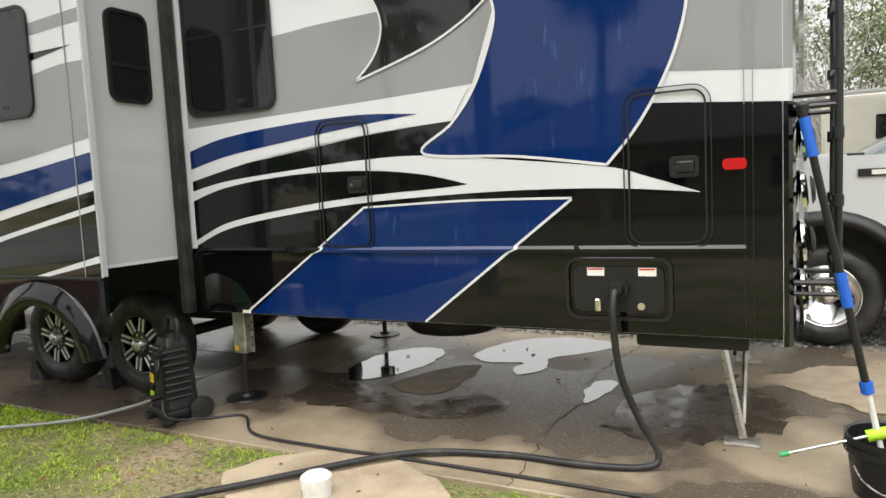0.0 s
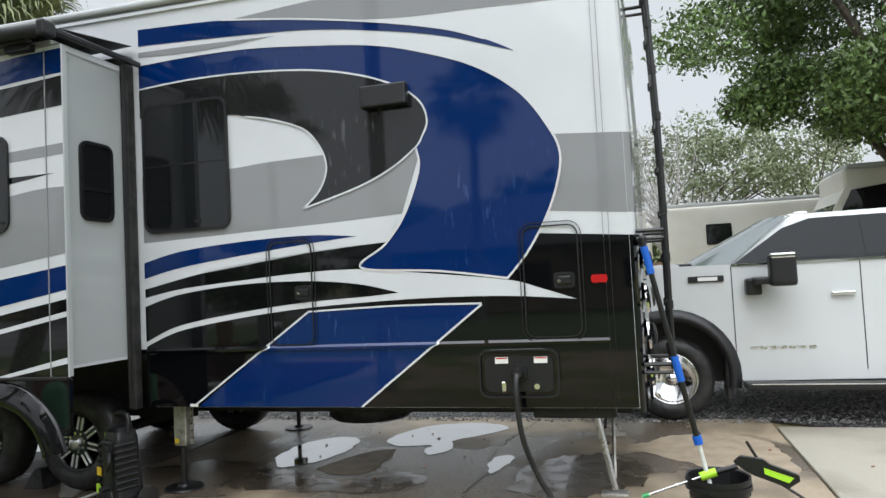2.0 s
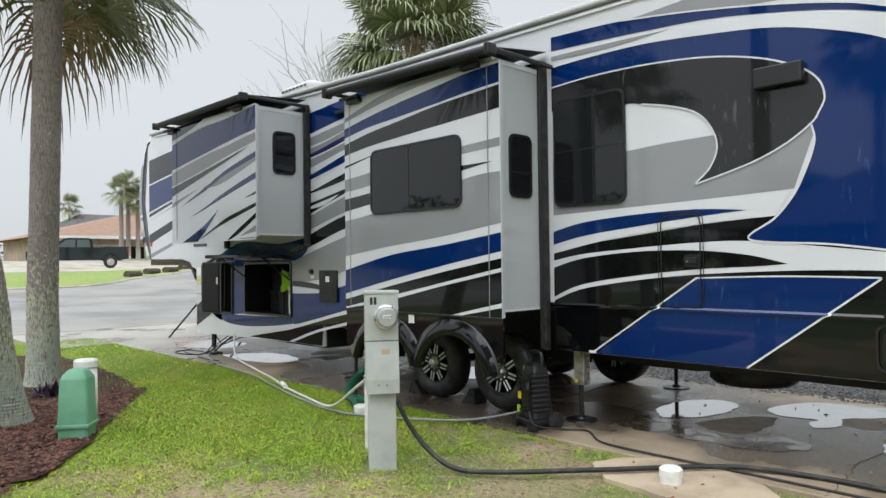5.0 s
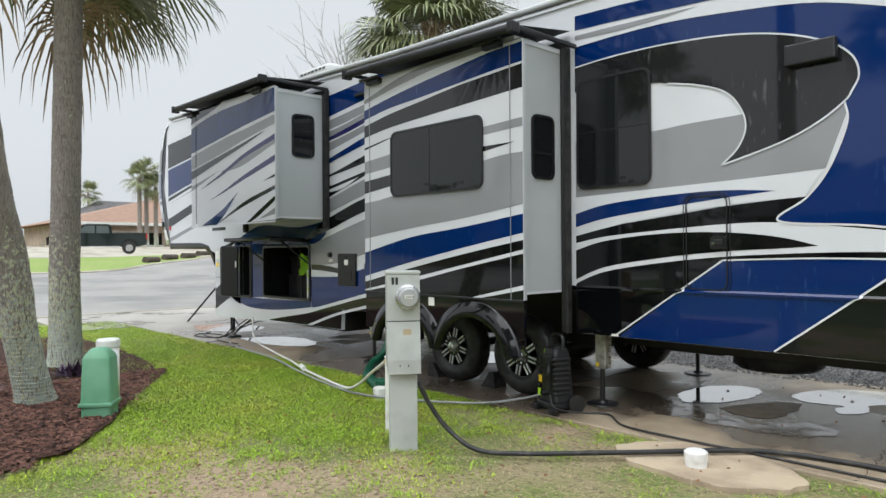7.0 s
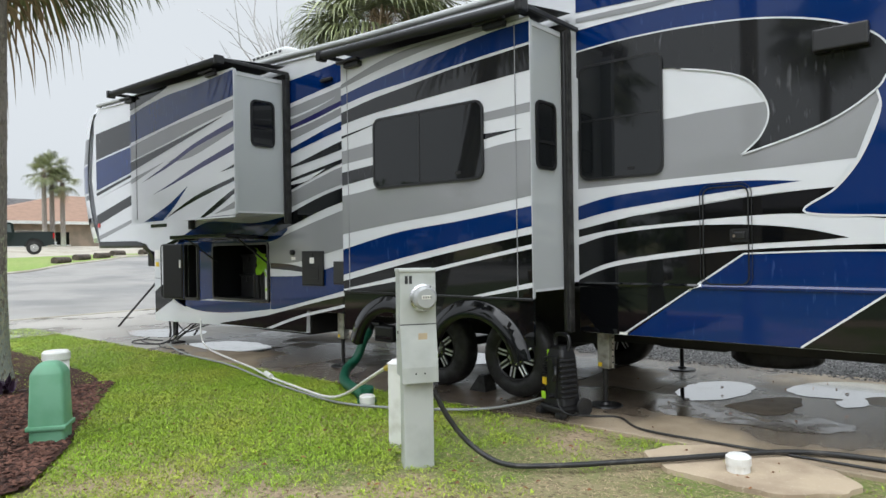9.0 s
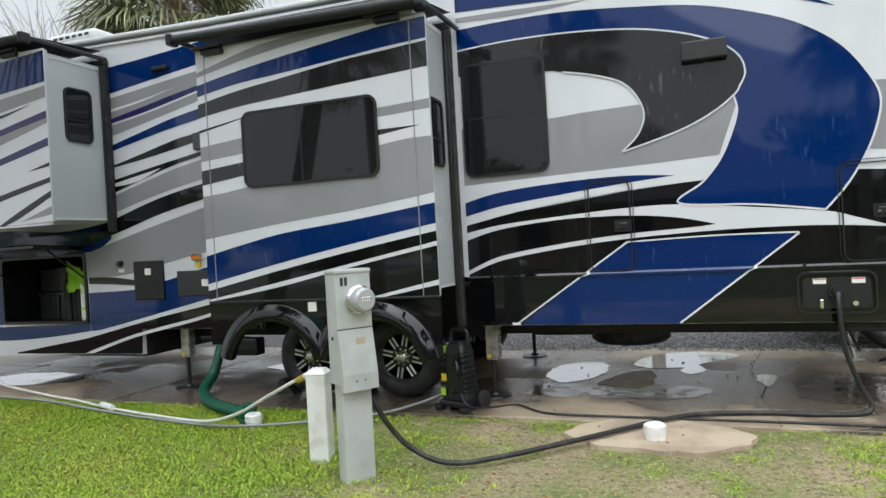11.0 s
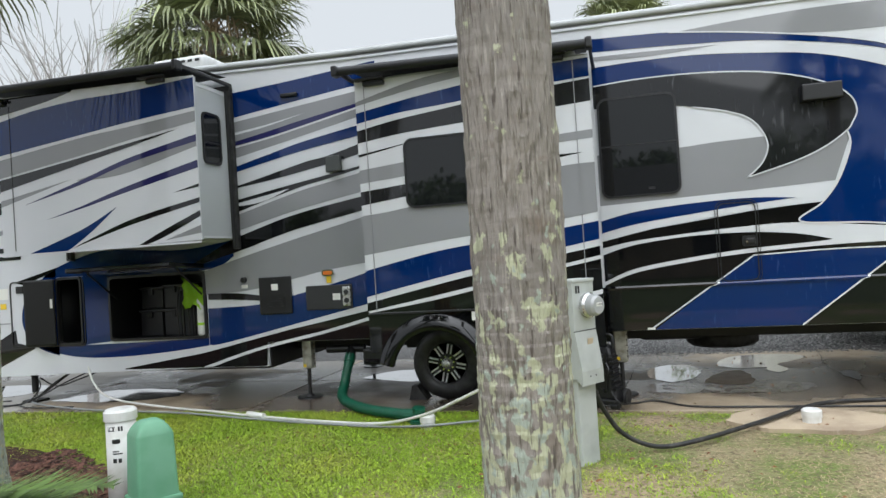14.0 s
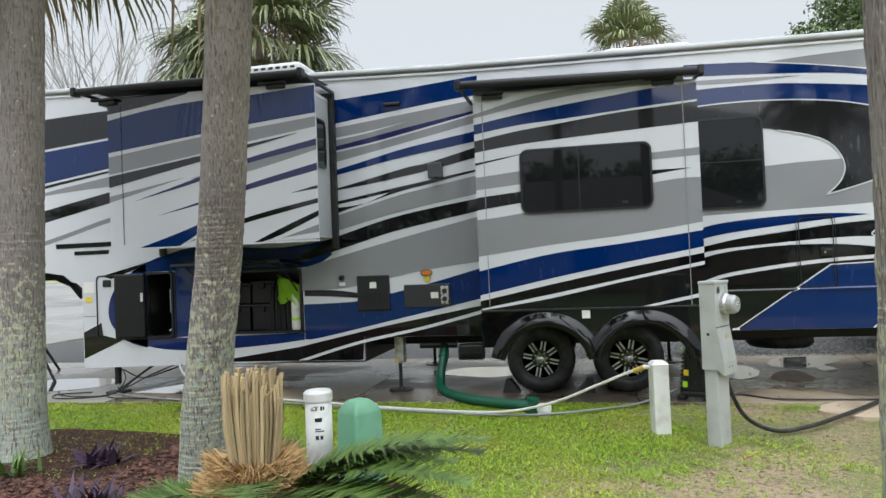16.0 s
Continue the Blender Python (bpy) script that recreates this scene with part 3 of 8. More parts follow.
def band(mat, upper, lower, y=0.0, layer=1, owner=None, name="stripe", n=8):
    up = spline([(x, 0, z) for x, z in upper], n)
    lo = spline([(x, 0, z) for x, z in lower], n)
    out = [(p.x, p.z) for p in up] + [(p.x, p.z) for p in reversed(lo)]
    clean = [out[0]]
    for p in out[1:]:
        if math.dist(p, clean[-1]) > 1e-3:
            clean.append(p)
    if math.dist(clean[0], clean[-1]) < 1e-3:
        clean.pop()
    b = bmesh.new()
    f = b.faces.new([b.verts.new((x, y - layer * LAYER, z)) for x, z in clean])
    f.normal_update()
    if f.normal.y > 0:
        f.normal_flip()
    bmesh.ops.triangulate(b, faces=b.faces[:])
    return part(name, b, mat, owner or trailer)


def poly(mat, pts, y=0.0, layer=1, owner=None, name="stripe"):
    b = bmesh.new()
    f = b.faces.new([b.verts.new((x, y - layer * LAYER, z)) for x, z in pts])
    f.normal_update()
    if f.normal.y > 0:
        f.normal_flip()
    bmesh.ops.triangulate(b, faces=b.faces[:])
    return part(name, b, mat, owner or trailer)


def offset_line(pts, d):
    """The line moved sideways by d, to edge a colour with white."""
    p = spline([(x, 0, z) for x, z in pts], 8)
    out = []
    for i, q in enumerate(p):
        t = (p[min(i + 1, len(p) - 1)] - p[max(i - 1, 0)]).normalized()
        out.append((q.x - t.z * d, q.z + t.x * d))
    return [(q.x, q.z) for q in p], out


def pinstripe(pts, w=0.022, y=0.0, layer=6, mat=WHITE, owner=None):
    a, c = offset_line(pts, w * 0.42)
    a, e = offset_line(pts, -w * 0.42)
    b = bmesh.new()
    va = [b.verts.new((x, y - layer * LAYER, z)) for x, z in c]
    vb = [b.verts.new((x, y - layer * LAYER, z)) for x, z in e]
    for i in range(len(va) - 1):
        b.faces.new((va[i], va[i + 1], vb[i + 1], vb[i]))
    for f in b.faces:
        f.normal_update()
        if f.normal.y > 0:
            f.normal_flip()
    part("pinstripe", b, mat, owner or trailer)


# --- rear side wall
XR, XL = 0.048, -3.5
band(GREY, [(-2.76, 3.5), (-2.03, 3.54), (-1.24, 3.55), (XR, 3.49)], [(-2.76, 3.5), (-2.19, 3.42), (-1.44, 3.32), (-0.83, 3.29), (XR, 3.245)])
CT = [(XL, 3.55), (-2.76, 3.51), (-2.19, 3.43), (-1.55, 3.31), (-1.07, 3.19), (-0.79, 3.08), (-0.59, 2.97)]
band(NAVY, CT, [(XL, 3.42), (-3.07, 3.40), (-2.55, 3.37), (-2.04, 3.33), (-1.55, 3.25), (-1.07, 3.14), (-0.59, 2.97)], layer=2)
pinstripe(CT[1:-1], 0.015)
band(GREY, [(XL, 3.37), (-3.07, 3.36), (-2.32, 3.33)], [(XL, 3.33), (-3.07, 3.31), (-2.76, 3.31), (-2.32, 3.33)], layer=2)
BO = [(XL, 3.27), (-3.07, 3.28), (-2.56, 3.27), (-2.05, 3.22), (-1.56, 3.15), (-1.18, 3.04), (-0.85, 2.90), (-0.58, 2.70), (-0.41, 2.46), (-0.34, 2.27), (-0.38, 2.05), (-0.47, 1.84), (-0.59, 1.65), (-0.72, 1.50)]
EO = [(XL, 3.08), (-3.08, 3.10), (-2.57, 3.09), (-2.06, 3.04), (-1.67, 2.95), (-1.39, 2.83), (-1.25, 2.71), (-1.21, 2.58), (-1.25, 2.48), (-1.30, 2.41)]
BI = [(-1.30, 2.41), (-1.28, 2.29), (-1.33, 2.12), (-1.42, 1.93), (-1.55, 1.77), (-1.73, 1.62)]
BB = [(-1.73, 1.62), (-1.18, 1.57), (-0.72, 1.50)]
# grey field and black panels first
band(GREY, [(XL, 2.40), (-2.74, 2.40), (-2.35, 2.42), (-1.25, 2.44)], [(XL, 1.9), (-2.75, 1.92), (-2.13, 1.94), (-1.42, 1.97)], layer=1)
band(GREY, [(-0.6, 2.42), (XR, 2.37)], [(-0.6, 1.93), (XR, 1.87)], layer=1)
poly(BLACK, [(-0.66, 1.79), (XR, 1.73), (XR, 0.672), (XL, 0.672), (XL, 1.6), (-2.92, 1.655), (-2.15, 1.745), (-1.55, 1.79), (-1.3, 1.75)], layer=2, name="lower_panel")
band(NAVY, BO, EO + BI[1:] + BB[1:], layer=3, name="swirl")
EI = [(XL, 2.86), (-3.42, 2.85), (-2.74, 2.80), (-2.59, 2.77), (-2.34, 2.71), (-2.12, 2.62), (-2.00, 2.48), (-1.96, 2.33), (-2.02, 2.18), (-2.15, 2.06)]
band(CHARCOAL, EO + [(-1.47, 2.29), (-1.72, 2.18), (-2.15, 2.06)], EI, layer=4, name="swirl")
pinstripe(BO, 0.017)
pinstripe(EO + [(-1.47, 2.29), (-1.72, 2.18), (-2.15, 2.06)], 0.015)
pinstripe(BI + BB[1:], 0.017)
pinstripe([(-2.59, 2.77), (-2.34, 2.71), (-2.12, 2.62), (-2.00, 2.48), (-1.96, 2.33), (-2.02, 2.18), (-2.15, 2.06)], 0.015)
# blue ribbon, white swoosh and thin line across the black
band(WHITE, [(XL, 1.9), (-3.16, 1.91), (-2.13, 1.94), (-1.44, 1.96)], [(XL, 1.55), (-2.92, 1.66), (-2.15, 1.75), (-1.55, 1.785)], layer=3)
band(NAVY, [(XL, 1.75), (-3.17, 1.82), (-2.65, 1.86), (-2.14, 1.87), (-1.75, 1.84)], [(XL, 1.63), (-3.17, 1.70), (-2.65, 1.76), (-2.14, 1.81), (-1.75, 1.84)], layer=4)
band(WHITE, [(XL, 1.485), (-3.18, 1.54), (-2.66, 1.58), (-2.15, 1.61), (-1.73, 1.61), (-1.18, 1.55), (-0.72, 1.49), (-0.52, 1.43), (-0.29, 1.35)], [(XL, 1.12), (-3.20, 1.23), (-2.68, 1.31), (-2.17, 1.36), (-1.67, 1.385), (-1.19, 1.395), (-0.71, 1.385), (-0.29, 1.35)], layer=3, name="swoosh")
band(BLACK, [(XL, 1.42), (-3.19, 1.50), (-2.67, 1.55), (-2.16, 1.55), (-1.76, 1.51), (-1.47, 1.44)], [(XL, 1.155), (-3.20, 1.27), (-2.68, 1.35), (-2.17, 1.40), (-1.67, 1.425), (-1.47, 1.44)], layer=4)
poly(NAVY, [(-2.15, 1.33), (-1.5, 1.345), (-0.90, 1.34), (-1.77, 0.674), (-3.06, 0.674)], layer=3, name="parallelogram")
pinstripe([(-3.08, 0.69), (-2.15, 1.33)], 0.016)
pinstripe([(-2.15, 1.335), (-1.5, 1.352), (-0.90, 1.345)], 0.014)
pinstripe([(-0.90, 1.34), (-1.77, 0.676)], 0.016)

# --- wall between the two slides
C0, C1 = -5.76, -7.62
band(NAVY, [(C1, 3.51), (-6.73, 3.57), (C0, 3.655)], [(C1, 3.22), (-6.74, 3.33), (-6.13, 3.40), (C0, 3.43)], layer=1)
band(GREY, [(C1, 3.17), (-6.74, 3.27), (C0, 3.38)], [(C1, 2.75), (-6.76, 2.92), (C0, 3.12)], layer=1)
band(WHITE, [(C1, 3.05), (-7.1, 3.11), (-6.61, 3.19)], [(C1, 3.02), (-7.1, 3.09), (-6.61, 3.19)], layer=2)
band(PURPLE, [(C1, 2.94), (-7.1, 3.03), (-6.61, 3.12), (C0, 3.26)], [(C1, 2.90), (-7.1, 2.97), (-6.62, 3.06), (C0, 3.23)], layer=2)
pinstripe([(C1, 2.88), (-7.1, 2.955), (-6.62, 3.045), (C0, 3.22)], 0.022, layer=3)
band(NAVY, [(C1, 2.65), (-7.11, 2.77), (-6.62, 2.88), (C0, 3.02)], [(C1, 2.59), (-7.12, 2.69), (-6.63, 2.78), (C0, 2.9)], layer=2)
band(CHARCOAL, [(C1, 2.43), (-7.12, 2.54), (-6.63, 2.65), (-6.36, 2.69), (C0, 2.84)], [(C1, 2.42), (-7.05, 2.49), (-6.36, 2.60), (C0, 2.72)], layer=2)
band(BLACK, [(C1, 2.28), (-6.78, 2.42), (C0, 2.58)], [(C1, 2.13), (-6.78, 2.36), (-6.37, 2.44), (C0, 2.56)], layer=2)
band(WHITE, [(C1, 2.24), (-7.20, 2.31), (-6.85, 2.37)], [(C1, 2.22), (-7.20, 2.25), (-6.85, 2.37)], layer=3)
band(GREY, [(C1, 2.1), (-6.78, 2.32), (-6.37, 2.40), (C0, 2.51)], [(C1, 1.92), (-6.79, 2.12), (C0, 2.30)], layer=2)
band(BLACK, [(C1, 1.85), (-6.79, 2.08), (C0, 2.245)], [(-8.3, 1.53), (-7.51, 1.72), (-6.80, 1.91), (C0, 2.1)], layer=2)
band(GREY, [(-8.0, 1.51), (-7.51, 1.64), (-6.80, 1.81), (C0, 2.04)], [(-8.0, 1.24), (-7.38, 1.27), (-6.51, 1.43), (C0, 1.52)], layer=2)
band(NAVY, [(-7.975, 1.08), (-7.30, 1.10), (-6.88, 1.18), (-6.3, 1.31), (C0, 1.45)], [(-7.975, 0.66), (-7.76, 0.68), (-6.75, 0.89), (C0, 1.1)], layer=1)
band(BLACK, [(-7.96, 1.25), (-7.60, 1.24), (-7.28, 1.20)], [(-7.96, 1.18), (-7.6, 1.165), (-7.28, 1.14)], layer=3)
band(BLACK, [(-9.15, 0.41), (-8.06, 0.57), (-6.97, 0.80), (C0, 1.02)], [(-9.15, 0.40), (-7.3, 0.405), (-7.25, 0.41), (-7.23, 0.672), (C0, 0.672)], layer=2, n=1)
band(WHITE, [(-8.07, 0.41), (-7.33, 0.62), (-6.49, 0.79), (C0, 0.97)], [(-7.95, 0.41), (-7.33, 0.585), (-6.49, 0.755), (C0, 0.93)], layer=3)
# lower front: navy round the bays, white curl at the bottom corner
band(NAVY, [(-10.35, 0.74), (-9.7, 0.71), (-7.98, 0.74)], [(-10.35, 0.67), (-9.87, 0.57), (-9.30, 0.55), (-8.59, 0.59), (-7.98, 0.655)], layer=1)
poly(NAVY, [(-9.34, 0.74), (-9.34, 1.525), (-9.72, 1.545), (-9.72, 0.71)], layer=1)
ARC = [(-10.1, 1.66), (-10.3, 1.56), (-10.48, 1.45), (-10.62, 1.24), (-10.66, 1.03), (-10.6, 0.86), (-10.46, 0.72)]
band(NAVY, ARC, [(-10.1, 1.5), (-10.1, 1.3), (-10.1, 1.1), (-10.1, 0.9), (-10.1, 0.8), (-10.1, 0.74), (-10.1, 0.59)], layer=1)
band(NAVY, [(-10.46, 0.72), (-10.3, 0.72), (-10.1, 0.73)], [(-10.46, 0.71), (-10.3, 0.64), (-10.1, 0.59)], layer=1, n=2)
band(NAVY, [(-10.3, 1.56), (-10.08, 1.67), (-9.76, 1.77), (-9.3, 1.84), (-8.3, 1.78), (-7.6, 1.85)], [(-10.1, 1.552), (-10.0, 1.551), (-9.72, 1.548), (-9.34, 1.528), (-7.99, 1.525), (-7.6, 1.66)], layer=1)
pinstripe(ARC[1:], 0.022, layer=3)
poly(BLACK, [(-11.022, 0.8), (-10.76, 0.92), (-10.74, 0.76), (-10.46, 0.69), (-11.02, 0.46)], layer=1)
poly(BLACK, [(-10.74, 1.52), (-10.05, 1.68), (-10.24, 1.59), (-10.6, 1.48)], layer=2)
part("door_outline", ring(rounded(-10.82, -9.69, 0.70, 1.53, 0.06), rounded(-10.806, -9.704, 0.714, 1.516, 0.05), -0.011, -0.003), TRIMB, trailer)
part("door_latch", box(-10.72, -10.6, -0.02, -0.003, 1.38, 1.47, 0.008, seg=1), PLASTIC, trailer)
# --- nose, ahead of the bedroom slide
D0, D1 = -9.9, -13.1
band(CHARCOAL, [(D1, 3.52), (-11.56, 3.61), (D0, 3.68)], [(D1, 3.06), (-11.57, 3.21), (D0, 3.36)], layer=1)
band(NAVY, [(D1, 3.03), (-11.57, 3.18), (D0, 3.33)], [(D1, 2.52), (-11.59, 2.76), (D0, 3.0)], layer=1)
band(BLACK, [(D1, 2.48), (-11.59, 2.73), (D0, 2.97)], [(D1, 2.42), (-11.59, 2.69), (D0, 2.95)], layer=1)
band(GREY, [(D1, 2.36), (-11.59, 2.64), (D0, 2.9)], [(D1, 2.36), (-11.59, 2.60), (D0, 2.7)], layer=1)
band(BLACK, [(D1, 2.08), (-11.60, 2.40), (D0, 2.73)], [(D1, 1.9), (-11.60, 2.24), (D0, 2.6)], layer=1)
band(GREY, [(D1, 1.7), (-11.61, 2.0), (-10.63, 2.26), (D0, 2.4)], [(D1, 1.62), (-11.61, 1.94), (-10.63, 2.2), (D0, 2.34)], layer=1)

# --- main slide-out
YB = -0.73
main_slide = part("slide_out", box(-5.6, -3.61, YB + 0.02, 0.06, 1.04, 3.26, 0.008), SILVER, trailer, "silver-sided living-room slide, pushed out")
part("slide_face", slab([(-5.71, 1.0), (-5.71, 3.24), (-3.5, 3.2), (-3.5, 1.0)], YB - 0.012, YB), WHITE, main_slide)
part("fascia_return", slab([(-5.705, 1.004), (-5.705, 3.234), (-3.505, 3.194), (-3.505, 1.004)], YB, YB + 0.035), SILVER, main_slide)
YF = YB - 0.012
B0, B1 = -5.71, -3.5
band(GREY, [(B0, 3.04), (-5.04, 3.19), (-4.36, 3.225), (B1, 3.21)], [(B0, 3.0), (-5.12, 3.10), (-4.46, 3.17), (B1, 3.2)], YF, 1, main_slide)
band(NAVY, [(B0, 2.93), (-5.28, 3.00), (-4.82, 3.06), (-4.27, 3.12), (-3.88, 3.16), (B1, 3.175)], [(B0, 2.83), (-5.29, 2.89), (-4.83, 2.92), (-4.28, 2.96), (-3.89, 2.99), (B1, 3.01)], YF, 1, main_slide)
band(CHARCOAL, [(B0, 2.76), (-5.29, 2.83), (-4.83, 2.88), (-4.28, 2.94), (-3.89, 2.965), (B1, 2.99)], [(B0, 2.64), (-5.30, 2.69), (-4.84, 2.72), (-4.29, 2.75), (-3.90, 2.77), (B1, 2.79)], YF, 1, main_slide)
band(BLACK, [(B0, 2.53), (-5.2, 2.6)], [(B0, 2.505), (-5.2, 2.595)], YF, 1, main_slide)
band(BLACK, [(-4.2, 2.345), (-3.58, 2.345)], [(-4.2, 2.27), (-3.58, 2.345)], YF, 1, main_slide)
band(GREY, [(B0, 2.38), (-5.2, 2.425)], [(B0, 2.25), (-5.2, 2.29)], YF, 1, main_slide)
band(GREY, [(-4.1, 2.51), (B1, 2.54)], [(-4.1, 2.44), (B1, 2.465)], YF, 1, main_slide)
band(CHARCOAL, [(B0, 2.17), (-5.2, 2.215)], [(B0, 2.04), (-5.2, 2.1)], YF, 1, main_slide)
band(GREY, [(B0, 1.94), (-5.24, 1.99), (-3.94, 2.22), (B1, 2.25)], [(B0, 1.56), (-4.96, 1.65), (-4.21, 1.72), (B1, 1.81)], YF, 1, main_slide)
band(NAVY, [(B0, 1.41), (-4.96, 1.56), (-4.21, 1.64), (B1, 1.73)], [(B0, 1.16), (-4.98, 1.31), (-4.22, 1.45), (B1, 1.57)], YF, 1, main_slide)
band(BLACK, [(B0, 1.10), (-4.98, 1.25), (-4.23, 1.39), (B1, 1.51)], [(B0, 1.003), (-4.9, 1.003), (-4.2, 1.003), (B1, 1.003)], YF, 1, main_slide)
band(WHITE, [(B0, 1.02), (-4.99, 1.15), (-4.24, 1.29), (B1, 1.43)], [(-5.69, 1.005), (-4.99, 1.11), (-4.24, 1.26), (B1, 1.395)], YF, 2, main_slide)
band(WHITE, [(-4.1, 1.005), (B1, 1.13)], [(-3.99, 1.003), (B1, 1.09)], YF, 2, main_slide)


def skirt():
    """The black skirt under the slide, cut out over the two wheels."""
    def arch(cx, r, a0, a1, n=14):
        return [(cx + r * math.cos(radians(a0 + (a1 - a0) * k / n)), 0.42 + r * 1.02 * math.sin(radians(a0 + (a1 - a0) * k / n))) for k in range(n + 1)]
    pts = [(-5.71, 1.0), (-3.5, 1.0), (-3.5, 0.62), (-3.72, 0.62)]
    pts += arch(-4.1, 0.42, 28, 152) + arch(-5.06, 0.42, 28, 152) + [(-5.46, 0.62), (-5.71, 0.62)]
    return slab(pts, YB - 0.006, YB + 0.02)


skirt_ob = part("skirt", skirt(), BLACK, main_slide, "gloss black wheel skirt")


def fender(cx, r0, parent):
    b = bmesh.new()
    rows = []
    for k in range(25):
        a = radians(12 + 156 * k / 24)
        c, s = math.cos(a), math.sin(a)
        row = []
        for dr, dy in ((0.0, 0.02), (-0.006, -0.05), (0.008, -0.066), (0.05, -0.062), (0.10, -0.045), (0.135, -0.022), (0.145, -0.018), (0.15, 0.0)):
            row.append(b.verts.new((cx + (r0 + dr) * c, YB + dy, 0.40 + (r0 + dr) * 1.0 * s)))
        rows.append(row)
    for u, v in zip(rows, rows[1:]):
        for i in range(len(u) - 1):
            b.faces.new((u[i], u[i + 1], v[i + 1], v[i]))
    bmesh.ops.recalc_face_normals(b, faces=b.faces)
    part("fender", b, BLACK, parent, "gloss black flared fender", smooth=True)


fender(-5.06, 0.43, main_slide)
fender(-4.1, 0.43, main_slide)
part("skirt_rail", box(-5.7, -3.5, YB - 0.03, YB - 0.006, 0.985, 1.005, 0.004, seg=1), TRIMB, main_slide)
part("sticker", box(-4.69, -4.61, YB - 0.018, YB - 0.012, 0.90, 0.98), STICKER, main_slide)

# --- bedroom slide-out
YS = -0.86
S0, S1 = -9.92, -7.4
bed_slide = part("slide_out", box(S0 + 0.14, S1 - 0.155, YS + 0.02, 0.06, 1.86, 3.52, 0.008), SILVER, trailer, "silver-sided bedroom slide, pushed out")
part("slide_face", slab([(S0, 1.8), (S0, 3.56), (S1, 3.50), (S1, 1.83)], YS - 0.012, YS), WHITE, bed_slide)
part("fascia_return", slab([(S0 + 0.005, 1.806), (S0 + 0.005, 3.554), (S1 - 0.005, 3.494), (S1 - 0.005, 1.836)], YS, YS + 0.035), SILVER, bed_slide)
YG = YS - 0.012
band(CHARCOAL, [(S0, 3.55), (-8.9, 3.54)], [(S0, 3.36), (-9.3, 3.44), (-8.9, 3.52)], YG, 1, bed_slide)
band(NAVY, [(S0, 3.29), (-9.42, 3.37), (-8.82, 3.42), (-8.20, 3.43), (S1, 3.48)], [(S0, 2.92), (-8.83, 3.04), (-8.21, 3.11), (S1, 3.18)], YG, 1, bed_slide)
band(GREY, [(S0, 2.87), (-8.83, 3.01), (-8.22, 3.06), (S1, 3.14)], [(S0, 2.67), (-8.84, 2.82), (-8.22, 2.92), (S1, 3.03)], YG, 1, bed_slide)
band(CHARCOAL, [(S0, 2.65), (-8.84, 2.80), (-8.22, 2.89), (-7.59, 2.98)], [(S0, 2.52), (-8.84, 2.73), (-8.22, 2.85), (-7.59, 2.98)], YG, 2, bed_slide)
band(GREY, [(S0, 2.42), (-8.95, 2.585)], [(S0, 2.35), (-8.95, 2.585)], YG, 1, bed_slide)
band(PURPLE, [(-9.60, 2.35), (-8.85, 2.555), (-8.23, 2.735), (S1, 2.90)], [(-9.60, 2.35), (-8.85, 2.51), (-8.23, 2.68), (S1, 2.83)], YG, 2, bed_slide)
band(GREY, [(-8.9, 2.56), (-8.23, 2.70), (S1, 2.85)], [(-8.7, 2.55), (-8.23, 2.59), (S1, 2.78)], YG, 1, bed_slide)
band(PURPLE, [(-9.32, 2.17), (-8.86, 2.28), (-8.24, 2.45), (S1, 2.64)], [(-9.32, 2.17), (-8.86, 2.255), (-8.24, 2.39), (S1, 2.56)], YG, 1, bed_slide)
band(BLACK, [(-7.71, 2.33), (S1, 2.40)], [(-7.71, 2.33), (S1, 2.365)], YG, 1, bed_slide)
band(BLACK, [(-9.0, 1.84), (-8.25, 2.09), (S1, 2.26)], [(-9.0, 1.84), (-8.25, 2.035), (S1, 2.21)], YG, 1, bed_slide)
band(BLACK, [(-8.15, 1.82), (-7.83, 1.96), (S1, 2.13)], [(-8.06, 1.82), (-7.83, 1.89), (S1, 2.07)], YG, 1, bed_slide)
band(GREY, [(-7.83, 1.85), (S1, 1.98)], [(-7.83, 1.85), (S1, 1.9)], YG, 1, bed_slide)
band(NAVY, [(-9.55, 1.82), (-8.87, 2.03), (-8.4, 2.24)], [(-9.05, 1.82), (-8.75, 1.99), (-8.4, 2.24)], YG, 1, bed_slide)

# --- seals, windows, doors, rear end of the trailer


def flange(x0, x1, z0, z1):
    for a, b, c, d in ((x0 - 0.07, x0, z0, z1), (x1, x1 + 0.07, z0, z1), (x0 - 0.07, x1 + 0.07, z1, z1 + 0.06)):
        seal = part("slide_seal", box(a, b, -0.085, -0.012, c, d, 0.012, seg=2), RUBBER, trailer)
        if d - c > 0.1:
            part("seal_bulb", cyl(((a + b) / 2, -0.085, c + 0.02), ((a + b) / 2, -0.085, d - 0.02), 0.014, n=8), TRIMB, seal)


flange(-5.6, -3.61, 0.665, 3.27)
flange(-9.78, -7.555, 1.74, 3.53)


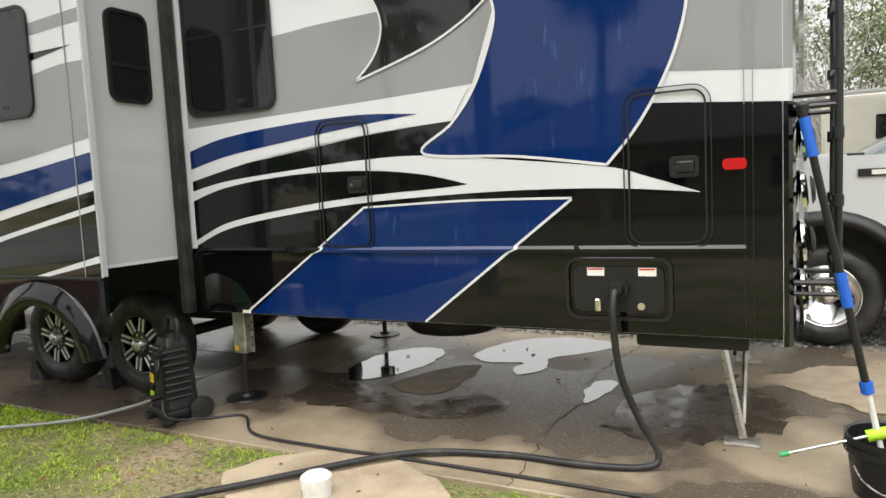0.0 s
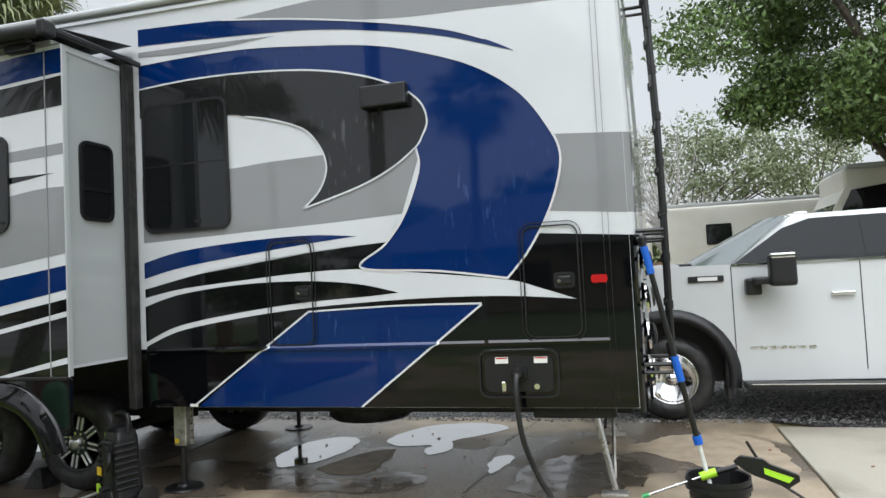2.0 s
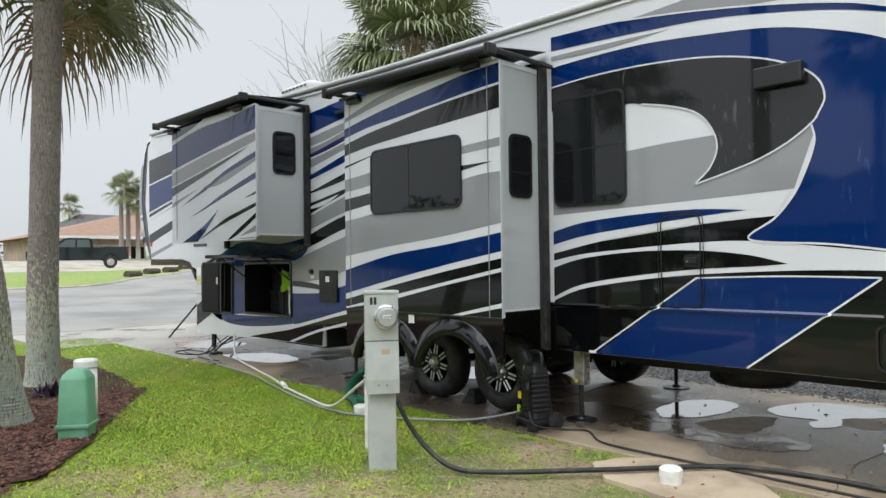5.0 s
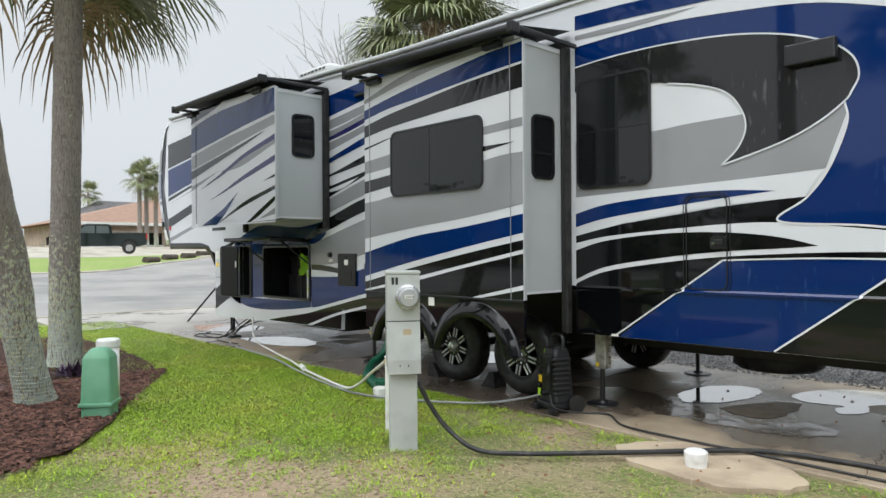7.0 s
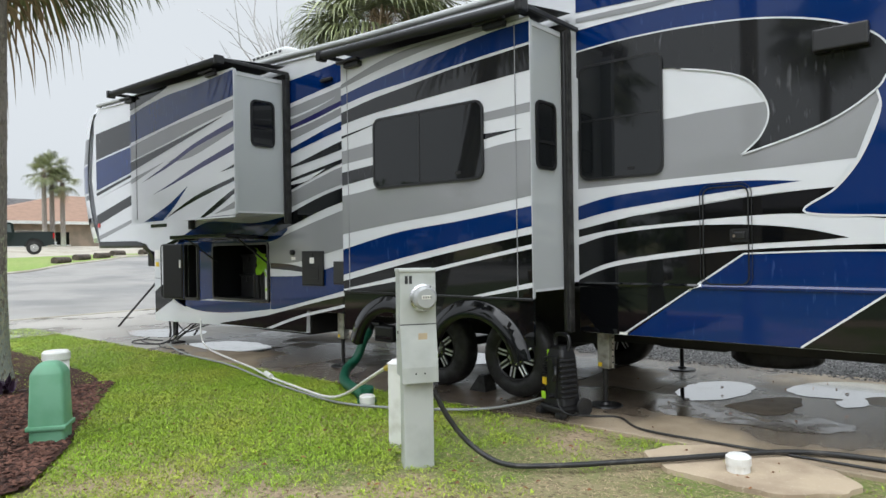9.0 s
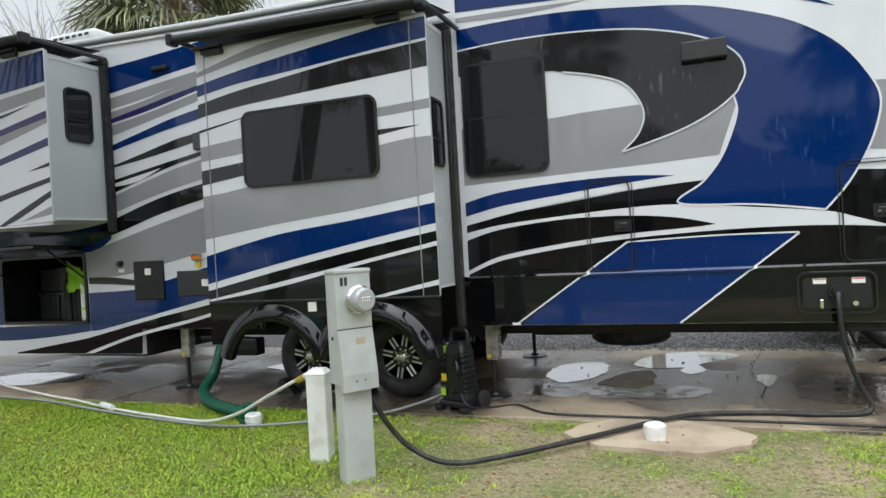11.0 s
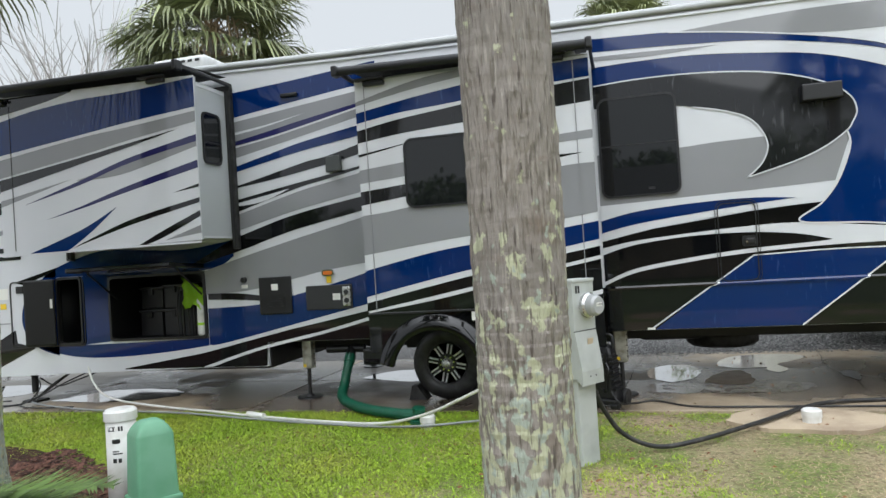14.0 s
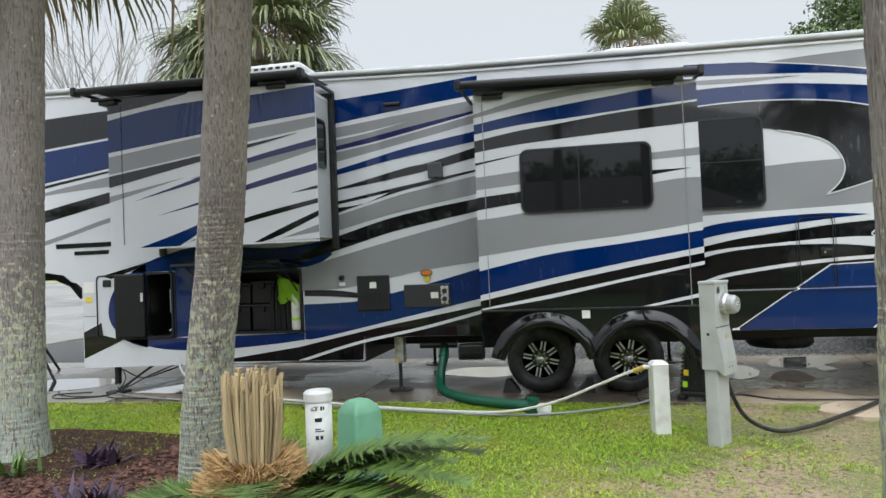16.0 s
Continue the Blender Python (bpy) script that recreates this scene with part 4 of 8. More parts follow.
def window(x0, x1, z0, z1, y, owner, split=None, cross=None):
    fr = part("window", ring(rounded(x0, x1, z0, z1, 0.085), rounded(x0 + 0.02, x1 - 0.02, z0 + 0.02, z1 - 0.02, 0.07), y - 0.016, y - 0.002), TRIMB, owner, "flush dark-tinted window in a black frame")
    part("pane", slab(rounded(x0 + 0.018, x1 - 0.018, z0 + 0.018, z1 - 0.018, 0.07), y - 0.012, y - 0.006), GLASS, fr)
    if split is not None:
        part("mullion", box(split - 0.006, split + 0.006, y - 0.015, y - 0.010, z0 + 0.02, z1 - 0.02), TRIMB, fr)
    if cross is not None:
        part("mullion", box(x0 + 0.02, x1 - 0.02, y - 0.015, y - 0.010, cross - 0.006, cross + 0.006), TRIMB, fr)
    part("latch", box(x1 - 0.3, x1 - 0.24, y - 0.014, y - 0.011, z0 + 0.06, z0 + 0.085), PLASTIC, fr)


window(-3.475, -2.735, 1.965, 2.945, -0.008, trailer, None, 2.47)
window(-5.25, -3.95, 1.975, 2.635, YF - 0.004, main_slide, -4.66)


def side_window(x, y0, y1, z0, z1, owner, cross):
    b = ring(rounded(y0, y1, z0, z1, 0.07), rounded(y0 + 0.025, y1 - 0.025, z0 + 0.025, z1 - 0.025, 0.05), 0, 0.02)
    turn = Matrix.Translation((x, 0, 0)) @ Matrix.Rotation(radians(90), 4, "Z")
    fr = part("window", moved(b, turn @ Matrix.Translation((0, -0.018, 0))), TRIMB, owner, "narrow rounded end window in a black frame")
    part("pane", moved(slab(rounded(y0 + 0.02, y1 - 0.02, z0 + 0.02, z1 - 0.02, 0.05), -0.008, -0.003), turn), GLASS, fr)
    part("mullion", box(x + 0.004, x + 0.016, y0 + 0.02, y1 - 0.02, cross - 0.012, cross + 0.012), TRIMB, fr)


side_window(-3.61, -0.50, -0.19, 2.05, 2.62, main_slide, 2.28)
side_window(-7.555, -0.545, -0.21, 2.66, 3.22, bed_slide, 2.89)
for x, y, z0, z1, own in ((-3.61, YB, 1.04, 3.24, main_slide), (-7.555, YS, 1.86, 3.5, bed_slide)):
    part("end_trim", box(x, x + 0.006, y + 0.04, -0.09, z0, z0 + 0.022), WHITE, own)
    part("end_trim", box(x, x + 0.006, y + 0.04, -0.09, z1 - 0.03, z1), WHITE, own)


def baggage_door(x0, x1, z0, z1, lock):
    d = part("baggage_door", ring(rounded(x0, x1, z0, z1, 0.085), rounded(x0 + 0.005, x1 - 0.005, z0 + 0.005, z1 - 0.005, 0.08), -0.014, -0.0105), TRIMB, trailer, "flush painted luggage door with a thin black seal")
    part("inner_seal", ring(rounded(x0 + 0.022, x1 - 0.022, z0 + 0.022, z1 - 0.022, 0.064), rounded(x0 + 0.031, x1 - 0.031, z0 + 0.031, z1 - 0.031, 0.057), -0.015, -0.0105), TRIMB, d)
    lx, lz = lock
    lk = part("lock", slab(rounded(lx - 0.065, lx + 0.065, lz - 0.05, lz + 0.05, 0.022), -0.026, -0.010), PLASTIC, d)
    part("paddle", box(lx - 0.035, lx + 0.045, -0.04, -0.024, lz - 0.028, lz + 0.028, 0.01), TRIMB, lk)
    part("keyhole", cyl((lx - 0.03, -0.044, lz - 0.004), (lx - 0.03, -0.036, lz - 0.004), 0.012), CHROME, lk)
    part("lock_rim", ring(rounded(lx - 0.058, lx + 0.058, lz - 0.044, lz + 0.044, 0.02), rounded(lx - 0.05, lx + 0.05, lz - 0.036, lz + 0.036, 0.016), -0.03, -0.026), TRIMB, lk)


baggage_door(-2.46, -2.08, 1.08, 1.86, (-2.17, 1.47))
baggage_door(-0.64, -0.24, 1.09, 1.845, (-0.36, 1.47))
util = part("utility_hatch", ring(rounded(-0.94, -0.42, 0.735, 1.045, 0.06), rounded(-0.925, -0.435, 0.75, 1.03, 0.05), -0.026, -0.01), TRIMB, trailer, "black power-inlet hatch")
part("hatch_plate", slab(rounded(-0.9, -0.46, 0.775, 1.0, 0.04), -0.016, -0.010), PLASTIC, util)
part("hinge", box(-0.86, -0.5, -0.03, -0.01, 1.032, 1.048, 0.004, seg=1), TRIMB, util)
for x in (-0.83, -0.58):
    part("sticker", box(x, x + 0.085, -0.0185, -0.0165, 0.955, 0.995), STICKER, util)
    part("print_bar", box(x + 0.005, x + 0.08, -0.0195, -0.0188, 0.984, 0.992), RED, util)
part("power_inlet", lathe([(0.055, -0.05), (0.055, -0.012), (0.035, -0.075), (0.03, -0.085)][::-1], (-0.68, 0.0, 0.895), 20, "y"), PLASTIC, util)
part("latch", box(-0.795, -0.765, -0.035, -0.016, 0.775, 0.84, 0.006, seg=1), CHROME, util)
part("water_inlet", cyl((-0.565, -0.04, 0.81), (-0.565, -0.014, 0.81), 0.018), CHROME, util)
MZ = (1.068, 1.104)


def moulding_run(mat, ends):
    """A ledge with a sloping top; its two ends follow the slanted colour edge."""
    b = bmesh.new()
    rows = [[b.verts.new((x, y, z)) for x, y, z in ((xb, -0.0085, MZ[0]), (xb, -0.018, MZ[0] + 0.002), (xt, -0.02, MZ[1] - 0.016), (xt, -0.0085, MZ[1]))] for xb, xt in ends]
    for i in range(4):
        j = (i + 1) % 4
        b.faces.new((rows[0][i], rows[0][j], rows[1][j], rows[1][i]))
    b.faces.new(rows[0][::-1])
    b.faces.new(rows[1])
    bmesh.ops.recalc_face_normals(b, faces=b.faces)
    part("moulding", b, mat, trailer)


slope_l, slope_r = lambda z: -3.06 + (z - 0.674) * 0.91 / 0.656, lambda z: -1.77 + (z - 0.674) * 0.87 / 0.666
el, er = (slope_l(MZ[0]), slope_l(MZ[1])), (slope_r(MZ[0]), slope_r(MZ[1]))
moulding_run(BLACK, ((-3.5, -3.5), tuple(e - 0.01 for e in el)))
moulding_run(WHITE, (tuple(e - 0.01 for e in el), tuple(e + 0.01 for e in el)))
moulding_run(NAVY, (tuple(e + 0.01 for e in el), tuple(e - 0.01 for e in er)))
moulding_run(WHITE, (tuple(e - 0.01 for e in er), tuple(e + 0.01 for e in er)))
moulding_run(BLACK, (tuple(e + 0.01 for e in er), (-0.1, -0.1)))
part("screw_cap", lathe([(0.012, -0.03), (0.012, -0.02)], (-0.88, 0.0, 1.1), 10, "y"), PLASTIC, trailer)
part("vent_hood", box(-1.66, -1.33, -0.085, -0.011, 2.70, 2.85, 0.012), PLASTIC, trailer, "black exhaust vent hood")
part("side_marker", slab(rounded(-0.195, -0.095, 1.445, 1.495, 0.018), -0.03, -0.010), RED, trailer, "red side marker lamp")
part("sill_sticker", box(-3.13, -3.06, -0.0135, -0.0125, 0.675, 0.695), STICKER, trailer)
for x in (-0.105, -0.07):
    part("corner_seam", box(x - 0.002, x + 0.002, -0.013, -0.0105, 0.675, 1.73), TRIMB, trailer)
    part("corner_seam", box(x - 0.002, x + 0.002, -0.013, -0.0105, 1.73, 3.6), GREY, trailer)


def rear_cap(z0, z1, mat):
    prof = [(0.05, 0.0), (0.072, 0.008), (0.088, 0.03), (0.1, 0.1), (0.115, 0.3), (0.14, 0.5), (0.17, 1.2), (0.14, 1.9), (0.1, 2.35), (0.05, 2.45)]
    b = bmesh.new()
    rows = []
    for z in (z0, z1):
        inset = 0.06 * max(0, (z - 3.0)) / 0.66
        rows.append([b.verts.new((x - inset, y, z)) for x, y in prof])
    for i in range(len(prof) - 1):
        b.faces.new((rows[0][i], rows[0][i + 1], rows[1][i + 1], rows[1][i]))
    b.faces.new(rows[0][::-1])
    b.faces.new(rows[1])
    bmesh.ops.recalc_face_normals(b, faces=b.faces)
    part("rear_cap", b, mat, trailer, smooth=False)


for z0, z1, m in ((0.64, 1.73, BLACK), (1.73, 1.87, WHITE), (1.87, 2.37, GREY), (2.37, 3.245, WHITE), (3.245, 3.49, GREY), (3.49, 3.68, WHITE)):
    rear_cap(z0, z1, m)
for k in range(4):
    tl = part("tail_lamp", lathe([(0.1, 0.0), (0.095, 0.015), (0.07, 0.025), (0.0, 0.03)], (0, 0, 0), 20), CHROME, trailer, "chrome-ringed round tail lamp")
    tl.data.transform(Matrix.Translation((0.125, 0.28, 0.86 + 0.235 * k)) @ Matrix.Rotation(radians(85), 4, "Y"))
    ln = part("lens", lathe([(0.07, 0.04), (0.05, 0.055), (0.0, 0.06)], (0, 0, 0), 18), PLASTIC, tl)
    ln.data.transform(Matrix.Translation((0.125, 0.28, 0.86 + 0.235 * k)) @ Matrix.Rotation(radians(85), 4, "Y"))
part("rear_camera", box(0.06, 0.16, 0.2, 0.26, 3.3, 3.36, 0.015), PLASTIC, trailer)

ladder = part("ladder", join(tube([(0.26, 0.03, 0.9), (0.26, 0.03, 2.4), (0.2, 0.03, 4.1)], 0.016, 10), tube([(0.26, 0.44, 0.9), (0.26, 0.44, 2.4), (0.2, 0.44, 4.1)], 0.016, 10)), TRIMB, trailer, "black tubular roof ladder")
for k in range(11):
    z = 1.0 + 0.29 * k
    x = 0.26 - (0.06 * max(0, z - 2.4) / 1.7)
    part("rung", cyl((x, 0.03, z), (x, 0.44, z), 0.014, n=10), TRIMB, ladder)
    for y in (0.03, 0.44):
        part("rung_clamp", cyl((x, y, z - 0.025), (x, y, z + 0.025), 0.024, n=10), PLASTIC, ladder)
for z in (0.93, 1.75, 3.3):
    for y in (0.03, 0.44):
        part("standoff", cyl((0.09, y, z), (0.26, y, z), 0.013, n=8), TRIMB, ladder)
        part("standoff", cyl((0.09, y, z - 0.05), (0.26, y, z - 0.05), 0.011, n=8), TRIMB, ladder)

ROOFW = mix_noise(principled("weathered_white_shroud", (0.56, 0.57, 0.56), 0.5), (0.44, 0.44, 0.42), 3, 0.45, 0.7)
# awnings over the slides


def awning(x0, x1, y, za, zb, zr, owner, zwall):
    """A rolled slide topper: za and zb are the roll's heights at its two ends."""
    zat = lambda q: za + (zb - za) * (q - x0) / (x1 - x0)
    roll = part("slide_awning", cyl((x0 + 0.03, y, zat(x0)), (x1 - 0.03, y, zat(x1)), 0.042, n=20), VINYL, owner, "black rolled slide-topper awning")
    b = bmesh.new()
    for i in range(10):
        u, w = x0 + 0.05 + (x1 - x0 - 0.1) * i / 10, x0 + 0.05 + (x1 - x0 - 0.1) * (i + 1) / 10
        sag = lambda q: 0.03 * math.sin(math.pi * (q - x0) / (x1 - x0))
        b.faces.new([b.verts.new(p) for p in ((u, y, zat(u) + 0.04), (w, y, zat(w) + 0.04), (w, -0.03, zwall - sag(w)), (u, -0.03, zwall - sag(u)))])
    bmesh.ops.remove_doubles(b, verts=b.verts, dist=1e-4)
    part("fabric", b, VINYL, roll)
    for x in (x0, x1):
        z = zat(x)
        part("end_bracket", box(x - 0.03, x + 0.03, y - 0.05, y + 0.06, z - 0.05, z + 0.05, 0.015), PLASTIC, roll)
        part("end_arm", box(x - 0.015, x + 0.015, y + 0.05, -0.02, z - 0.01, z + 0.03, 0.006, seg=1), PLASTIC, roll)
    for x in (x0 + 0.32, x1 - 0.35):
        part("rail_bracket", box(x - 0.09, x + 0.12, y + 0.08, y + 0.22, zr - 0.05, zr, 0.012), PLASTIC, roll)
        part("rail_bracket", box(x - 0.16, x + 0.14, y + 0.04, y + 0.10, zr - 0.008, zr + 0.018, 0.006, seg=1), PLASTIC, roll)


awning(-5.84, -3.48, -0.88, 3.32, 3.255, 3.225, main_slide, 3.42)
awning(-10.24, -7.5, -0.99, 3.62, 3.585, 3.52, bed_slide, 3.7)

# fittings between the slides
part("vent_hood", box(-6.37, -6.2, -0.075, -0.006, 2.50, 2.675, 0.012), principled("grey_plastic", (0.06, 0.065, 0.065), 0.45), trailer, "dark grey plastic refrigerator vent hood")
part("porch_light", box(-6.88, -6.68, -0.045, -0.004, 3.385, 3.425, 0.012), PLASTIC, trailer, "slim black porch light")
am = part("side_marker", slab(rounded(-6.51, -6.37, 1.375, 1.445, 0.033), -0.03, -0.004), CHROME, trailer, "amber side marker in a chrome bezel")
part("lens", slab(rounded(-6.495, -6.385, 1.388, 1.432, 0.02), -0.036, -0.028), AMBER, am)
part("sticker", box(-6.465, -6.41, -0.009, -0.006, 1.30, 1.375), YELLOW, trailer)
vt = part("furnace_vent", box(-7.29, -6.89, -0.03, -0.005, 0.985, 1.40, 0.012), PLASTIC, trailer, "black furnace access door")
for k in range(6):
    part("louvre", box(-7.2, -6.97, -0.037, -0.028, 1.06 + 0.028 * k, 1.072 + 0.028 * k), TRIMB, vt)
part("sticker", box(-7.13, -7.05, -0.0335, -0.0305, 1.25, 1.32), STICKER, vt)
part("lock", cyl((-7.09, -0.04, 1.355), (-7.09, -0.03, 1.355), 0.015), TRIMB, vt)
cp = part("control_panel", box(-6.72, -6.17, -0.018, -0.005, 1.01, 1.275, 0.006, seg=1), principled("panel_grey", (0.03, 0.031, 0.033), 0.35), trailer, "dark flush service panel with outlets")
part("outlet", box(-6.28, -6.19, -0.03, -0.016, 1.04, 1.25, 0.01), ALU, cp)
for z in (1.1, 1.19):
    part("socket", lathe([(0.026, -0.004), (0.03, 0.006)], (-6.235, -0.034, z), 14, "y"), INK, cp)
part("sticker", box(-6.4, -6.31, -0.0205, -0.0185, 1.11, 1.18), STICKER, cp)
part("vent_knob", lathe([(0.0, -0.05), (0.03, -0.045), (0.035, -0.006)], (-7.48, 0, 1.385), 16, "y"), PLASTIC, trailer)
part("sticker", box(-7.52, -7.44, -0.0075, -0.0055, 1.29, 1.33), STICKER, trailer)
part("seam", box(-5.62, -5.612, YF - 0.006, YF - 0.003, 1.0, 3.2), GREY, main_slide)
part("seam", box(-3.64, -3.632, YF - 0.006, YF - 0.003, 1.0, 3.18), GREY, main_slide)

# luggage bays
bayb = part("luggage_bay", join(box(-9.36, -7.96, 0.9, 0.94, 0.7, 1.54), box(-9.36, -7.96, 0.05, 0.92, 0.7, 0.745)), PLASTIC, trailer, "open black luggage bay")
part("bay_wall", box(-9.37, -9.33, 0.05, 0.92, 0.72, 1.54), PLASTIC, bayb)
part("bay_wall", box(-7.99, -7.95, 0.05, 0.92, 0.72, 1.54), PLASTIC, bayb)
part("bay_ceiling", box(-9.36, -7.96, 0.05, 0.92, 1.51, 1.54), PLASTIC, bayb)
part("bay_trim", ring(rounded(-9.33, -7.99, 0.74, 1.52, 0.05), rounded(-9.3, -8.02, 0.77, 1.49, 0.04), -0.02, 0.03), TRIMB, bayb)
bay2 = part("docking_bay", join(box(-10.12, -9.7, 0.5, 0.54, 0.68, 1.56), box(-10.12, -9.7, 0.05, 0.52, 0.68, 0.73)), PLASTIC, trailer, "open water docking bay")
part("bay_wall", box(-10.13, -10.08, 0.05, 0.52, 0.7, 1.56), PLASTIC, bay2)
part("bay_wall", box(-9.74, -9.69, 0.05, 0.52, 0.7, 1.56), PLASTIC, bay2)
part("bay_ceiling", box(-10.12, -9.7, 0.05, 0.52, 1.53, 1.56), PLASTIC, bay2)
part("bay_trim", ring(rounded(-10.1, -9.72, 0.715, 1.545, 0.05), rounded(-10.075, -9.745, 0.74, 1.52, 0.04), -0.02, 0.03), TRIMB, bay2)
part("pump", box(-9.98, -9.84, 0.3, 0.48, 1.0, 1.32, 0.02), WPLAST, bay2)
part("shower_hose", tube([(-9.86, 0.2, 1.0), (-9.8, 0.12, 0.85), (-9.84, 0.1, 0.8), (-9.92, 0.2, 0.78)], 0.012), HOSEW, bay2)
fl = part("bay_door", moved(box(-0.68, 0.68, -0.62, 0.0, -0.025, 0.025, 0.012), Matrix.Translation((-8.66, -0.02, 1.575)) @ Matrix.Rotation(radians(-3), 4, "X")), BLACK, trailer, "luggage door lifted open")
for x in (-9.25, -8.07):
    part("gas_strut", cyl((x, 0.03, 1.25), (x, -0.42, 1.575), 0.011, n=8), TRIMB, fl)
part("bay_door", moved(box(-0.36, 0.0, -0.03, 0.0, -0.405, 0.405, 0.02), Matrix.Translation((-10.1, -0.03, 1.13)) @ Matrix.Rotation(radians(20), 4, "Z")), PLASTIC, trailer, "small black bay door swung open")
bars = bpy.data.objects["bay_door.001"]
part("sticker", moved(box(-0.05, -0.02, -0.033, -0.0305, 0.05, 0.16), Matrix.Translation((-10.1, -0.03, 1.13)) @ Matrix.Rotation(radians(20), 4, "Z")), STICKER, bars)
for k, (x0, x1, z0, z1, y) in enumerate(((-9.2, -8.85, 0.745, 1.08, 0.35), (-8.84, -8.5, 0.745, 1.08, 0.33), (-9.2, -8.85, 1.085, 1.36, 0.38), (-8.84, -8.5, 1.085, 1.38, 0.34))):
    tote = thing("storage_tote", "black plastic storage tote in the luggage bay", "storage box", ((x0 + x1) / 2, y + 0.2, z0), "totes in the luggage bay")
    part("tub", box(x0 + 0.015, x1 - 0.015, y, y + 0.45, z0, z1 - 0.03, 0.02), PLASTIC, tote)
    part("lid", box(x0, x1, y - 0.015, y + 0.47, z1 - 0.035, z1, 0.01), TRIMB, tote)
    part("latch", box((x0 + x1) / 2 - 0.03, (x0 + x1) / 2 + 0.03, y - 0.03, y, z1 - 0.1, z1 - 0.02, 0.006, seg=1), PLASTIC, tote)
for k in range(4):
    ch = thing("folding_chair", "dark folded camp chair standing on edge", "camp chair", (-8.45 + 0.075 * k, 0.3, 0.75), "folded chairs in the luggage bay")
    part("seat_cloth", box(-8.48 + 0.075 * k, -8.43 + 0.075 * k, 0.12 + 0.03 * (k % 2), 0.6, 0.76, 1.30 + 0.04 * (k % 3), 0.018), principled("chair_cloth", (0.03, 0.031, 0.035), 0.8) if k == 0 else bpy.data.materials["chair_cloth"], ch)
    part("frame_tube", tube([(-8.455 + 0.075 * k, 0.1, 0.76), (-8.455 + 0.075 * k, 0.09, 1.1), (-8.455 + 0.075 * k, 0.14, 1.34)], 0.011, 8), FRAME, ch)
vest = thing("safety_vest", "lime-green vest draped in the bay", "vest", (-8.12, 0.05, 1.2))
vb = bmesh.new()
grid = [[vb.verts.new((-8.32 + 0.3 * i / 7, 0.0 + 0.1 * noise.noise((i * 0.7, j * 0.6, 3)) + 0.05 * j / 6, 1.46 - (0.3 + 0.05 * math.sin(i * 1.3)) * j / 6 - 0.02 * i)) for i in range(8)] for j in range(7)]
for j in range(6):
    for i in range(7):
        vb.faces.new((grid[j][i], grid[j][i + 1], grid[j + 1][i + 1], grid[j + 1][i]))
bmesh.ops.solidify(vb, geom=vb.faces[:], thickness=0.006)
part("cloth", vb, LIME, vest, smooth=True)
jug = thing("spray_bottle", "white plastic bottle in the luggage bay", "bottle", (-8.06, 0.06, 0.76))
part("body", lathe([(0.0, 0.0), (0.07, 0.0), (0.078, 0.02), (0.078, 0.4), (0.055, 0.47), (0.03, 0.5), (0.0, 0.51)], (-8.1, 0.1, 0.77), 20), WPLAST, jug, smooth=True)
part("label_band", lathe([(0.0795, 0.12), (0.0795, 0.15)], (-8.1, 0.1, 0.77), 20), LIME, jug)

# nose fittings and lettering bars
for x0, x1, z in ((-11.4, -10.58, 1.93), (-11.13, -10.62, 1.835)):
    part("logo_bar", box(x0, x1, -0.006, -0.003, z - 0.03, z + 0.03 if z > 1.9 else z + 0.02), CHARCOAL, trailer)
part("sticker", box(-11.01, -10.85, -0.004, -0.001, 1.31, 1.45), STICKER, trailer)
part("sticker", box(-10.98, -10.89, -0.006, -0.003, 1.19, 1.26), YELLOW, trailer)
part("corner_seam", box(-11.02, -10.84, -0.003, -0.001, 1.0, 1.012), GREY, trailer)
part("side_marker", cyl((-13.0, -0.02, 1.9), (-13.0, 0.01, 1.9), 0.04), RED, trailer)
part("hitch_box", box(-13.3, -12.9, 1.0, 1.45, 1.15, 1.6, 0.03), FRAME, trailer)
part("kingpin", cyl((-13.1, 1.22, 0.95), (-13.1, 1.22, 1.2), 0.05), FRAME, trailer)
for x, y, w in ((-3.8, 0.75, 1.05), (-8.45, 0.35, 0.8)):
    if w:
        hood = part("air_conditioner", box(x - w / 2, x + w / 2, y, y + 0.85, top_z(x) + 0.02, top_z(x) + 0.29, 0.1, seg=4), ROOFW, trailer, "white roof air conditioner", smooth=True)
        for k in range(7):
            part("slot", box(x - 0.35 + 0.1 * k, x - 0.29 + 0.1 * k, y - 0.004, y + 0.01, top_z(x) + 0.2, top_z(x) + 0.23), INK, hood)

# running gear


